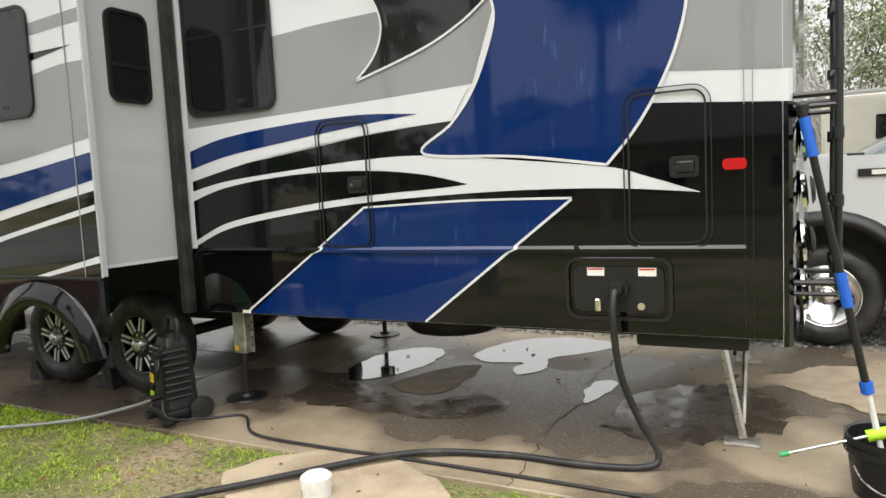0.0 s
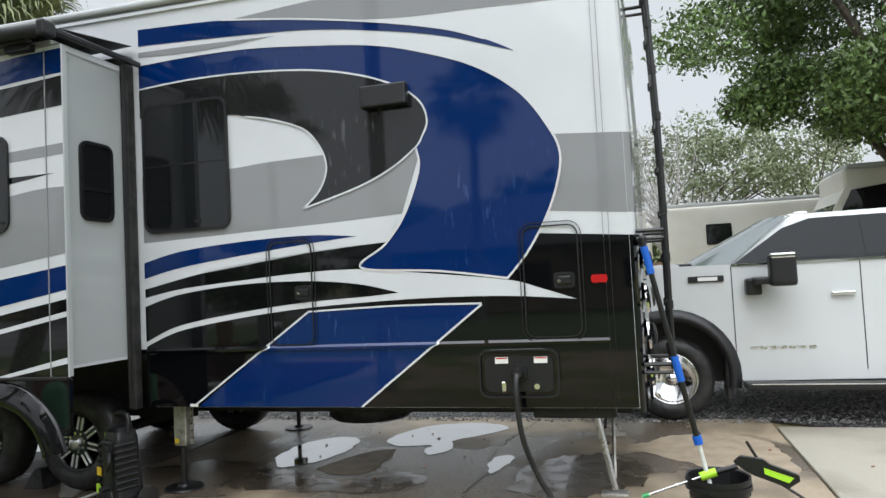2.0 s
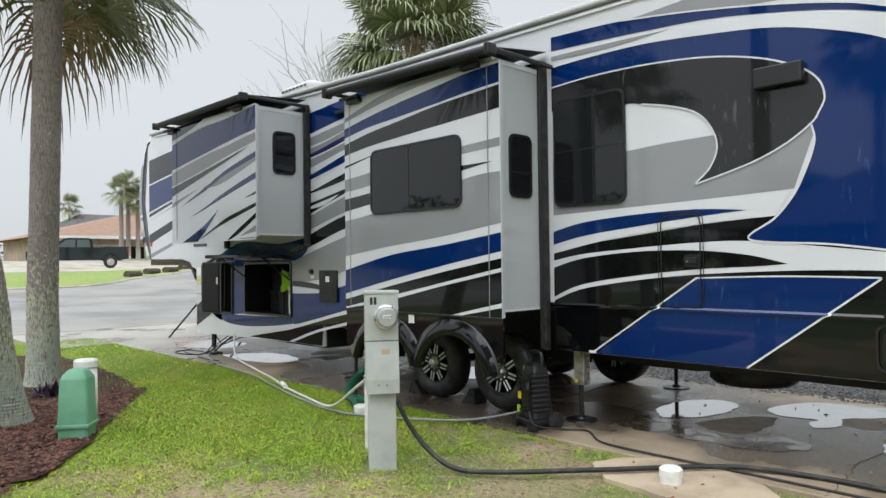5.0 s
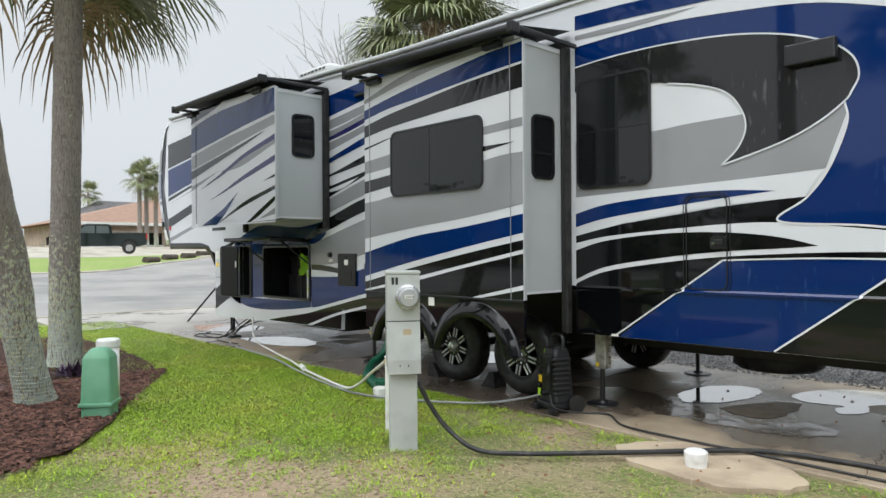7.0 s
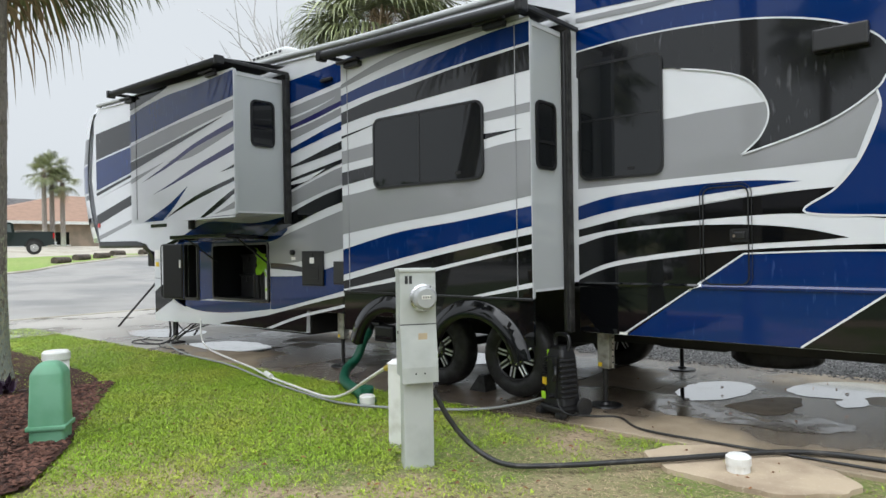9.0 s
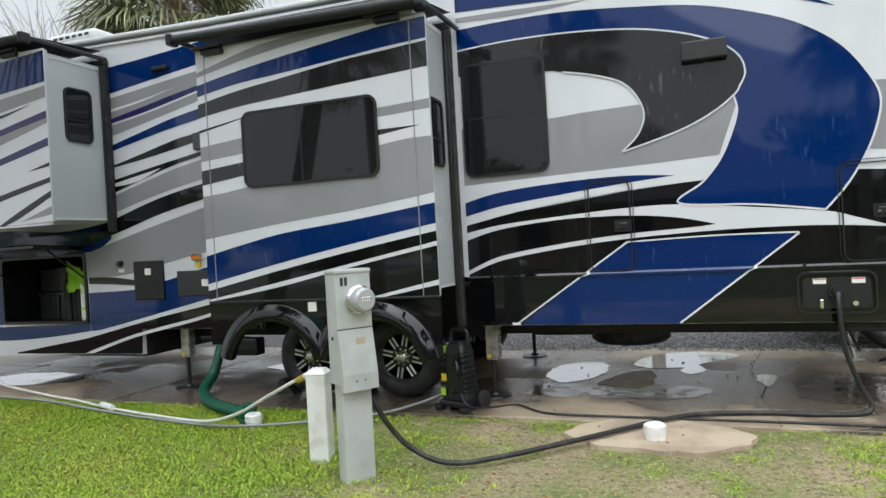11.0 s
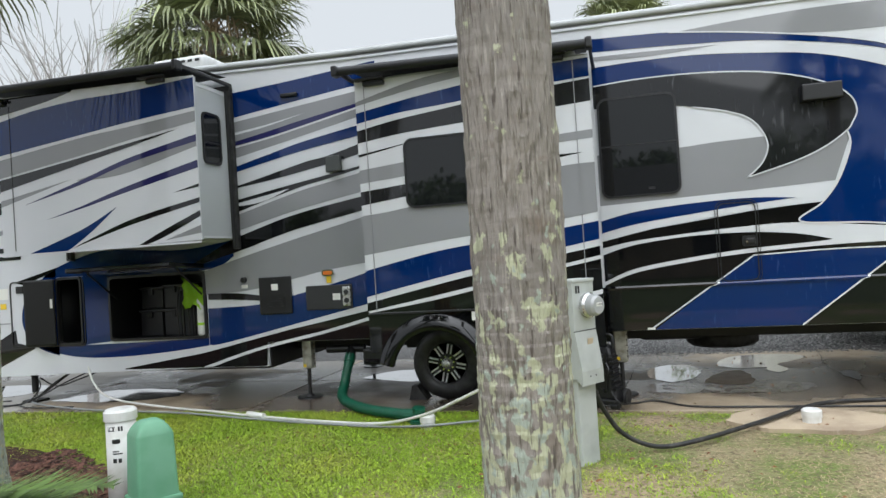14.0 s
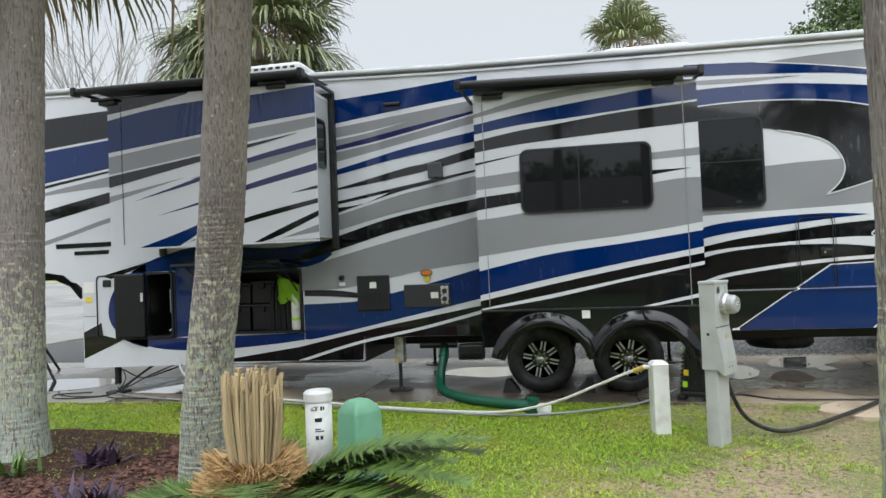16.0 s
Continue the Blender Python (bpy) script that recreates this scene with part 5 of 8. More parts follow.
def wheel(cx, y, cz, side=-1):
    w = part("wheel", lathe([(0.215, 0.235), (0.30, 0.235), (0.355, 0.22), (0.382, 0.19), (0.386, 0.12), (0.382, 0.05), (0.355, 0.01), (0.30, -0.008), (0.222, 0.004), (0.215, 0.03)], (cx, y, cz), 40, "y"), RUBBER, trailer, "black alloy wheel with machined spokes", smooth=True)
    part("rim", lathe([(0.0, 0.09), (0.17, 0.10), (0.2, 0.05), (0.216, 0.0), (0.222, 0.004), (0.224, 0.03)], (cx, y, cz), 36, "y"), TRIMB, w, smooth=True)
    for k in range(8):
        a = radians(45 * k + 12)
        m = Matrix.Translation((cx, y, cz)) @ Matrix.Rotation(a, 4, "Y")
        part("spoke", moved(box(-0.034, 0.034, 0.012, 0.09, 0.05, 0.205, 0.012), m), TRIMB, w)
        for s in (-0.02, 0.02):
            part("spoke_face", moved(box(s - 0.008, s + 0.008, 0.003, 0.016, 0.1, 0.2, 0.003, seg=1), m), SPOKE, w)
        part("lug_nut", moved(cyl((0, 0.0, 0.073), (0, 0.03, 0.073), 0.011, n=6), m @ Matrix.Rotation(radians(22), 4, "Y")), CHROME, w)
    part("hub_cap", lathe([(0.0, -0.045), (0.03, -0.043), (0.048, -0.03), (0.058, -0.005), (0.064, 0.05)], (cx, y, cz), 24, "y"), ALU, w, smooth=True)


for cx in (-5.17, -4.21):
    wheel(cx, 0.03, 0.385)
    wheel(cx, 2.16, 0.385)
part("axle", cyl((-5.17, 0.2, 0.385), (-5.17, 2.2, 0.385), 0.045), FRAME, trailer)
part("axle", cyl((-4.21, 0.2, 0.385), (-4.21, 2.2, 0.385), 0.045), FRAME, trailer)
spare = part("spare_wheel", lathe([(0.19, 0.0), (0.34, 0.0), (0.385, 0.04), (0.385, 0.16), (0.34, 0.2), (0.19, 0.2)], (-2.3, 1.45, 0.32), 36), RUBBER, trailer, "spare tyre slung under the chassis", smooth=True)
part("holding_tank", box(-3.2, -2.55, 0.9, 1.8, 0.45, 0.68, 0.05), FRAME, trailer)


def leveller(x, y, top=0.66):
    j = part("levelling_jack", join(box(x - 0.055, x + 0.055, y - 0.008, y + 0.07, 0.33, top, 0.006, seg=1), box(x - 0.07, x + 0.07, y + 0.06, y + 0.07, 0.33, top)), GALV, trailer, "steel hydraulic levelling leg")
    for k in range(5):
        part("bolt_hole", cyl((x + 0.062, y + 0.055, 0.38 + 0.055 * k), (x + 0.062, y + 0.061, 0.38 + 0.055 * k), 0.008, n=8), INK, j)
    part("ram", cyl((x, y + 0.03, 0.02), (x, y + 0.03, 0.35), 0.022), FRAME, j)
    part("foot", lathe([(0.0, 0.04), (0.04, 0.035), (0.05, 0.015), (0.14, 0.012), (0.15, 0.0), (0.0, 0.0)], (x, y + 0.03, 0.002), 28), PLASTIC, j)
    part("sticker", box(x - 0.045, x - 0.01, y - 0.010, y - 0.008, 0.35, 0.385), YELLOW, j)


leveller(-3.4, 0.22)
leveller(-6.87, 0.22)
leveller(-3.52, 2.3)
leveller(-6.9, 2.3)
lg = part("landing_leg", cyl((-10.63, 0.12, 0.12), (-10.63, 0.12, 0.45), 0.04), FRAME, trailer, "black front landing leg")
part("inner_leg", cyl((-10.63, 0.12, 0.02), (-10.63, 0.12, 0.2), 0.028), ALU, lg)
part("foot", box(-10.75, -10.51, 0.02, 0.22, 0.0, 0.03, 0.008, seg=1), FRAME, lg)
part("brace", cyl((-10.6, 0.12, 0.05), (-10.1, 0.3, 0.42), 0.014, n=8), FRAME, lg)
cords = thing("cable_tangle", "loose black cords trailing round the landing leg", "cable", (-10.63, 0.0, 0))
for pts in (((-10.6, 0.1, 0.36), (-10.45, 0.02, 0.2), (-10.55, -0.1, 0.03), (-10.85, -0.18, 0.012), (-11.3, -0.1, 0.012), (-11.55, 0.15, 0.012)),
            ((-10.1, 0.15, 0.36), (-10.3, 0.05, 0.22), (-10.5, -0.05, 0.05), (-10.75, -0.22, 0.012), (-11.2, -0.3, 0.012), (-11.4, -0.05, 0.012), (-11.0, 0.1, 0.012)),
            ((-9.8, 0.1, 0.36), (-10.1, 0.03, 0.24), (-10.4, -0.02, 0.1), (-10.6, -0.15, 0.015), (-10.2, -0.3, 0.012), (-9.7, -0.25, 0.012)),
            ((-9.7, 0.2, 0.36), (-9.95, 0.1, 0.27), (-10.25, 0.08, 0.2), (-10.55, 0.12, 0.3))):
    part("cord", tube(pts, 0.009, 6, 6), HOSEB, cords)
part("nose_skirt", slab([(-13.0, 1.615), (-11.6, 1.6), (-11.3, 1.55), (-11.06, 1.36), (-11.06, 1.24), (-11.2, 1.4), (-11.42, 1.49), (-13.0, 1.5)], -0.012, 0.06), BLACK, trailer, "gloss black curved edge under the nose")
part("seam", box(S0 + 0.17, S0 + 0.176, YG - 0.006, YG - 0.002, 1.86, 3.45), INK, bed_slide)
part("end_trim", box(S0, S1, YG - 0.012, YG, 1.8, 1.818), WHITE, bed_slide)
# tripod under the hitch pin
tri = part("kingpin_stand", cyl((-13.1, 1.22, 0.9), (-13.1, 1.22, 1.0), 0.09), FRAME, trailer, "black tripod stand under the hitch pin")
for a in (219, 339, 99):
    part("stand_leg", cyl((-13.1 + 0.05 * math.cos(radians(a)), 1.22 + 0.05 * math.sin(radians(a)), 0.95), (-13.1 + 0.9 * math.cos(radians(a)), 1.22 + 0.9 * math.sin(radians(a)), 0.0), 0.02, n=8), FRAME, tri)


def scissor(x, y, side):
    s = part("stabiliser_jack", cyl((x - 0.12, y + 0.03 * side, 0.64), (x, y, 0.03), 0.022, n=6), ALU, trailer, "silver scissor stabiliser leg")
    part("brace", cyl((x + 0.0, y + 0.5 * side, 0.64), (x, y + 0.02, 0.1), 0.015, n=6), GALV, s)
    part("foot", box(x - 0.09, x + 0.09, y - 0.07, y + 0.05, 0.0, 0.02, 0.005, seg=1), GALV, s)
    part("screw", cyl((x - 0.06, y + 0.05 * side, 0.33), (x - 0.06, y + 0.6 * side, 0.2), 0.012, n=6), FRAME, s)


scissor(-0.15, 0.47, 1)
scissor(-0.2, 2.2, -1)
part("bumper", box(-0.62, -0.1, 0.1, 0.6, 0.585, 0.67, 0.01, seg=1), FRAME, trailer)
part("dump_valve", join(cyl((-6.6, 0.2, 0.55), (-6.15, 0.2, 0.55), 0.045), cyl((-6.3, 0.2, 0.55), (-6.3, 0.12, 0.47), 0.052)), PLASTIC, trailer)
part("cord_reel", box(-6.12, -5.82, 0.05, 0.2, 0.38, 0.56, 0.025), PLASTIC, trailer, "small black caddy hung below the frame")
part("reel_plate", box(-6.09, -5.85, 0.04, 0.052, 0.41, 0.45, 0.004, seg=1), CHARCOAL, trailer)
chk = thing("wheel_chock", "black plastic chock against the tyre", "wheel chock", (-4.7, 0.15, 0), "wheel chocks")
part("wedge", slab([(-4.78, 0.0), (-4.58, 0.0), (-4.60, 0.16), (-4.66, 0.16)], 0.06, 0.24), RUBBER, chk)
chk2 = thing("wheel_chock", "black plastic chock against the tyre", "wheel chock", (-5.6, 0.15, 0), "wheel chocks")
part("wedge", slab([(-5.62, 0.0), (-5.42, 0.0), (-5.53, 0.15), (-5.58, 0.15)], 0.06, 0.24), RUBBER, chk2)

# ---------------------------------------------------------------- things on the pad and lawn
washer = thing("pressure_washer", "black upright electric pressure washer with lime and yellow stickers", "pressure washer", (-3.55, -0.24, 0))


def washer_parts():
    turn = Matrix.Translation((-3.55, -0.24, 0)) @ Matrix.Rotation(radians(-20), 4, "Z")
    p = lambda n, b, m, par=washer, lab="": part(n, moved(b, turn), m, par, lab)
    b = bmesh.new()
    rows = []
    for z, hx, hy in ((0.06, 0.13, 0.1), (0.1, 0.135, 0.105), (0.18, 0.12, 0.1), (0.3, 0.112, 0.095), (0.42, 0.105, 0.09), (0.5, 0.098, 0.085), (0.55, 0.085, 0.075), (0.575, 0.055, 0.05)):
        rows.append([b.verts.new((x, y, z)) for x, y in rounded(-hx, hx, -hy, hy, 0.035, 4)])
    for u, v in zip(rows, rows[1:]):
        for k in range(len(u)):
            b.faces.new((u[k], u[(k + 1) % len(u)], v[(k + 1) % len(u)], v[k]))
    b.faces.new(rows[0][::-1])
    b.faces.new(rows[-1])
    bmesh.ops.recalc_face_normals(b, faces=b.faces)
    body = p("housing", b, PLASTIC)
    p("rib_panel", box(-0.06, 0.06, -0.112, -0.07, 0.14, 0.5, 0.015), TRIMB)
    p("dial_cover", cyl((0.0, -0.125, 0.43), (0.0, -0.1, 0.43), 0.04, n=18), PLASTIC)
    for k in range(8):
        z = 0.16 + 0.042 * k
        hx = 0.128 - 0.004 * k
        for sg in (-1, 1):
            p("cooling_rib", box(sg * hx - 0.022, sg * hx + 0.022, -0.115, 0.05, z, z + 0.022, 0.008, seg=1), PLASTIC, body)
    for sg in (-1, 1):
        p("transport_wheel", cyl((sg * 0.15, 0.1, 0.075), (sg * 0.18, 0.1, 0.075), 0.075, n=22), RUBBER)
        p("foot", box(sg * 0.13 - 0.035, sg * 0.13 + 0.035, -0.16, -0.08, 0.0, 0.05, 0.015), PLASTIC)
    p("handle", tube([(-0.09, 0, 0.54), (-0.09, 0.01, 0.62), (-0.06, 0.01, 0.665), (0.06, 0.01, 0.665), (0.09, 0.01, 0.62), (0.09, 0, 0.54)], 0.018), PLASTIC)
    p("base", box(-0.14, 0.14, -0.13, 0.12, 0.03, 0.09, 0.02), PLASTIC)
    p("hose_port", cyl((0.02, -0.17, 0.17), (0.02, -0.1, 0.17), 0.02), PLASTIC)
    for sx in (-0.15, 0.15):
        for sy in (-0.12, 0.12):
            p("castor", cyl((sx, sy - 0.016, 0.03), (sx, sy + 0.016, 0.03), 0.03), RUBBER)
    p("sticker", box(-0.132, -0.128, -0.05, 0.0, 0.42, 0.53), LIME)
    p("sticker", box(-0.105, -0.055, -0.124, -0.118, 0.25, 0.31), YELLOW)
    p("sticker", box(-0.12, -0.07, -0.124, -0.118, 0.13, 0.19), LIME)
    p("switch", box(-0.03, 0.03, -0.03, 0.02, 0.555, 0.57), principled("orange_switch", (0.6, 0.08, 0.02), 0.4))
    p("gun_hook", tube([(0.06, -0.12, 0.42), (0.09, -0.14, 0.36), (0.06, -0.14, 0.3)], 0.014), TRIMB)


washer_parts()

# buried or lying hoses and cords
cord = thing("shore_cable", "thick black shore-power cable lying on pad and grass", "cable", (-2, -0.6, 0))
part("cable", tube([(-0.68, -0.08, 0.895), (-0.685, -0.12, 0.78), (-0.66, -0.11, 0.5), (-0.58, -0.06, 0.25), (-0.5, -0.03, 0.08), (-0.56, -0.07, 0.022), (-0.85, -0.14, 0.022), (-1.3, -0.16, 0.022), (-1.78, -0.36, 0.03), (-2.39, -1.04, 0.03), (-2.85, -1.5, 0.02), (-3.15, -1.66, 0.015), (-3.38, -1.72, 0.12), (-3.5, -1.8, 0.3), (-3.56, -1.86, 0.47)], 0.0175, 12, 10), HOSEB, cord)
hose = thing("pressure_hose", "thin black pressure-washer hose on the pad", "hose", (-1.5, -0.3, 0))
part("tubing", tube([(-3.5, -0.4, 0.16), (-3.42, -0.42, 0.06), (-3.28, -0.2, 0.012), (-3.1, -0.1, 0.01), (-2.8, -0.34, 0.012), (-2.3, -0.38, 0.015), (-1.78, -0.36, 0.012), (-0.87, -0.36, 0.012), (0.0, -0.38, 0.01), (0.45, -0.34, 0.01), (0.95, -0.05, 0.01), (1.05, 0.25, 0.012), (0.8, 0.3, 0.2), (0.66, 0.2, 0.43)], 0.009, 8, 10), HOSEB, hose)
whose = thing("water_hose", "white drinking-water hose running to the trailer", "hose", (-7, -0.7, 0))
part("tubing", tube([(-4.2, -1.62, 0.53), (-4.32, -1.58, 0.49), (-4.6, -1.5, 0.36), (-5.0, -1.36, 0.18), (-5.5, -1.15, 0.05), (-6.2, -0.95, 0.02), (-6.97, -0.76, 0.02), (-7.6, -0.55, 0.02), (-8.3, -0.38, 0.03), (-9.2, -0.2, 0.1), (-9.6, -0.05, 0.3), (-9.75, 0.08, 0.6), (-9.85, 0.25, 0.74)], 0.013, 10, 10), HOSEW, whose)
part("inline_filter", tube([(-6.86, -0.8, 0.03), (-7.1, -0.7, 0.03)], 0.03, 12, 3), WPLAST, whose)
part("coupling", cyl((-4.27, -1.6, 0.505), (-4.17, -1.625, 0.55), 0.022), BRASS, whose, "brass coupling")
ghose = thing("garden_hose", "grey supply hose trailing over the lawn", "hose", (-6, -0.9, 0))
part("tubing", tube([(-3.68, -0.18, 0.13), (-3.9, -0.35, 0.06), (-4.2, -0.6, 0.015), (-4.7, -0.95, 0.02), (-5.3, -1.15, 0.02), (-6.1, -1.05, 0.02), (-7.0, -0.85, 0.02), (-8.0, -0.6, 0.02), (-9.3, -0.45, 0.02), (-10.4, -0.1, 0.02), (-10.9, 0.3, 0.02)], 0.011, 8, 10), HOSEGR, ghose)
sew = thing("sewer_hose", "dark green ribbed sewer hose from the trailer to the ground inlet", "sewer hose", (-6, -0.3, 0))


def ribbed(pts, r):
    line = spline(pts, 30)
    b = bmesh.new()
    rings, up = [], None
    for i, p in enumerate(line):
        d = (line[min(i + 1, len(line) - 1)] - line[max(i - 1, 0)]).normalized()
        up = d.orthogonal().normalized() if up is None else (up - d * up.dot(d)).normalized()
        s = d.cross(up)
        rr = r * (1.06 if i % 2 else 0.96)
        rings.append([b.verts.new(p + (up * math.cos(a) + s * math.sin(a)) * rr) for a in (2 * math.pi * k / 14 for k in range(14))])
    for u, v in zip(rings, rings[1:]):
        for k in range(14):
            b.faces.new((u[k], u[(k + 1) % 14], v[(k + 1) % 14], v[k]))
    return b


part("ribbed_tube", ribbed([(-6.3, 0.13, 0.47), (-6.3, 0.06, 0.38), (-6.32, -0.02, 0.2), (-6.24, -0.26, 0.09), (-5.9, -0.58, 0.06), (-5.5, -0.8, 0.06), (-5.26, -0.9, 0.06)], 0.05), HOSEG, sew, smooth=True)
part("collar", cyl((-6.3, 0.14, 0.48), (-6.3, 0.08, 0.41), 0.06), HOSEG, sew)
part("elbow", tube([(-5.34, -0.88, 0.06), (-5.22, -0.92, 0.07), (-5.2, -0.93, 0.14)], 0.062, 14, 6), HOSEG, sew)
part("flange", cyl((-5.2, -0.93, 0.0), (-5.2, -0.93, 0.03), 0.09), HOSEG, sew)


def ground_cap(x, y, r, h):
    c = thing("cleanout_cap", "white plastic cleanout cap standing on the ground", "pipe cap", (x, y, 0), "white cleanout caps")
    part("pipe", cyl((x, y, -0.05), (x, y, h * 0.5), r * 0.92, n=24), WPLAST, c)
    part("cap", lathe([(0.0, h), (r * 0.8, h), (r, h - 0.012), (r, h * 0.4), (r * 0.95, h * 0.4)], (x, y, 0), 28), WPLAST, c)


ground_cap(-1.94, -0.86, 0.075, 0.105)
ground_cap(-5.09, -1.03, 0.07, 0.1)

post = thing("water_post", "white square PVC post with a spigot", "water post", (-4.07, -1.65, 0))
turnp = Matrix.Translation((-4.07, -1.65, 0)) @ Matrix.Rotation(radians(12), 4, "Z")
part("post", moved(box(-0.068, 0.068, -0.068, 0.068, -0.05, 0.575, 0.006, seg=1), turnp), WPLAST, post)
capb = bmesh.new()
bmesh.ops.create_cone(capb, cap_ends=True, segments=4, radius1=0.105, radius2=0.06, depth=0.03)
part("post_cap", moved(capb, turnp @ Matrix.Translation((0, 0, 0.588)) @ Matrix.Rotation(radians(45), 4, "Z")), WPLAST, post)
part("spigot", cyl((-4.13, -1.64, 0.545), (-4.19, -1.625, 0.545), 0.02), WPLAST, post)

ped = thing("power_pedestal", "pale grey metal power pedestal with a round electric meter", "power pedestal", (-3.65, -1.93, 0))


def pedestal():
    turn = Matrix.Translation((-3.65, -1.93, 0)) @ Matrix.Rotation(radians(-34), 4, "Z")
    p = lambda n, b, m, par=ped, lab="": part(n, moved(b, turn), m, par, lab)
    # local +x is the face with the meter
    p("post", box(-0.055, 0.055, -0.1, 0.1, -0.06, 0.62, 0.006, seg=1), GPED)
    b = bmesh.new()
    prof = [(-0.06, 0.58), (0.06, 0.58), (0.115, 0.54), (0.115, 0.64), (0.07, 0.92), (0.07, 1.26), (-0.06, 1.26)]
    f = [b.verts.new((x, -0.12, z)) for x, z in prof], [b.verts.new((x, 0.12, z)) for x, z in prof]
    b.faces.new(f[0])
    b.faces.new(f[1][::-1])
    for i in range(len(prof)):
        j = (i + 1) % len(prof)
        b.faces.new((f[0][i], f[0][j], f[1][j], f[1][i]))
    bmesh.ops.recalc_face_normals(b, faces=b.faces)
    head = p("head_box", b, GPED)
    p("lid", box(-0.066, 0.078, -0.126, 0.126, 1.255, 1.28, 0.008), GPED)
    p("door_seam", box(0.065, 0.0725, -0.121, 0.121, 0.912, 0.918), INK, head)
    p("meter_ring", moved(lathe([(0.085, 0.0), (0.09, 0.03), (0.078, 0.045)], (0, 0, 0), 26), Matrix.Translation((0.07, 0.03, 1.09)) @ Matrix.Rotation(radians(90), 4, "Y")), ALU, head)
    meter = p("meter", moved(lathe([(0.078, 0.03), (0.074, 0.09), (0.06, 0.11), (0.0, 0.112)], (0, 0, 0), 26), Matrix.Translation((0.07, 0.03, 1.09)) @ Matrix.Rotation(radians(90), 4, "Y")), principled("meter_glass", (0.35, 0.36, 0.36), 0.06, spec=0.8), ped, "grey domed electricity meter")
    p("dial", box(0.181, 0.184, 0.0, 0.06, 1.085, 1.11), STICKER, meter)
    for k in range(4):
        p("print_bar", box(0.1842, 0.185, 0.008 + 0.015 * k, 0.016 + 0.015 * k, 1.09, 1.105), INK, meter)
    for k in range(2):
        p("number_bar", box(0.0705, 0.072, -0.085 + 0.028 * k, -0.066 + 0.028 * k, 1.18, 1.232), INK, head)
    p("sticker", moved(box(0.0, 0.002, -0.035, 0.025, -0.05, 0.03), Matrix.Translation((0.087, 0.03, 0.83)) @ Matrix.Rotation(radians(10), 4, "Y")), principled("faded_sticker", (0.52, 0.42, 0.3), 0.6), head)
    for y in (-0.03, 0.03):
        p("screw", cyl((0.06, y, 0.6), (0.117, y, 0.6), 0.006, n=8), INK, head)
    p("lock", cyl((0.0, -0.125, 0.86), (0.0, -0.118, 0.86), 0.012, n=10), INK, head)


pedestal()

gbox = thing("utility_box", "weathered green plastic utility pedestal with a domed lid", "utility box", (-6.21, -3.25, 0))
tg = Matrix.Translation((-6.21, -3.25, 0)) @ Matrix.Rotation(radians(-35), 4, "Z")


def tapered(w0, w1, z0, z1, r0=0.03, dome=0.0):
    """A square tapering shell with rounded corners; a dome closes its top."""
    b = bmesh.new()
    rows = []
    steps = [(w0, z0), (w1, z1)] + ([(w1 * f, z1 + dome * g) for f, g in ((0.97, 0.12), (0.86, 0.42), (0.66, 0.78), (0.5, 0.93), (0.3, 1.0))] if dome else [])
    for w, z in steps:
        rows.append([b.verts.new((x, y, z)) for x, y in rounded(-w, w, -w, w, min(r0, w * 0.6), 5)])
    n = len(rows[0])
    for u, v in zip(rows, rows[1:]):
        for k in range(n):
            b.faces.new((u[k], u[(k + 1) % n], v[(k + 1) % n], v[k]))
    b.faces.new(rows[-1])
    bmesh.ops.recalc_face_normals(b, faces=b.faces)
    return moved(b, tg)


part("shell", tapered(0.125, 0.112, 0.12, 0.51, 0.025, 0.09), GREENB, gbox, smooth=True)
part("base_lip", moved(box(-0.138, 0.138, -0.138, 0.138, 0.1, 0.135, 0.012), tg), GREENB, gbox)
part("base", tapered(0.118, 0.122, -0.03, 0.11), GREENB, gbox)

lot = thing("marker_post", "white cylindrical marker post with black lettering", "marker post", (-6.58, -3.07, 0))
part("tube", lathe([(0.0, -0.05), (0.098, -0.05), (0.094, 0.56)], (-6.58, -3.07, 0.0), 30), WPLAST, lot, smooth=True)
part("cap", lathe([(0.104, 0.555), (0.104, 0.61), (0.09, 0.625), (0.0, 0.63)], (-6.58, -3.07, 0.0), 30), WPLAST, lot)


def wrap_bar(z0, z1, a0, a1):
    b = bmesh.new()
    n = 8
    lo = [b.verts.new((-6.58 + 0.0975 * math.cos(radians(a0 + (a1 - a0) * k / n)), -3.07 + 0.0975 * math.sin(radians(a0 + (a1 - a0) * k / n)), z0)) for k in range(n + 1)]
    hi = [b.verts.new((v.co.x, v.co.y, z1)) for v in lo]
    for k in range(n):
        b.faces.new((lo[k], lo[k + 1], hi[k + 1], hi[k]))
    part("print_bar", b, INK, lot)


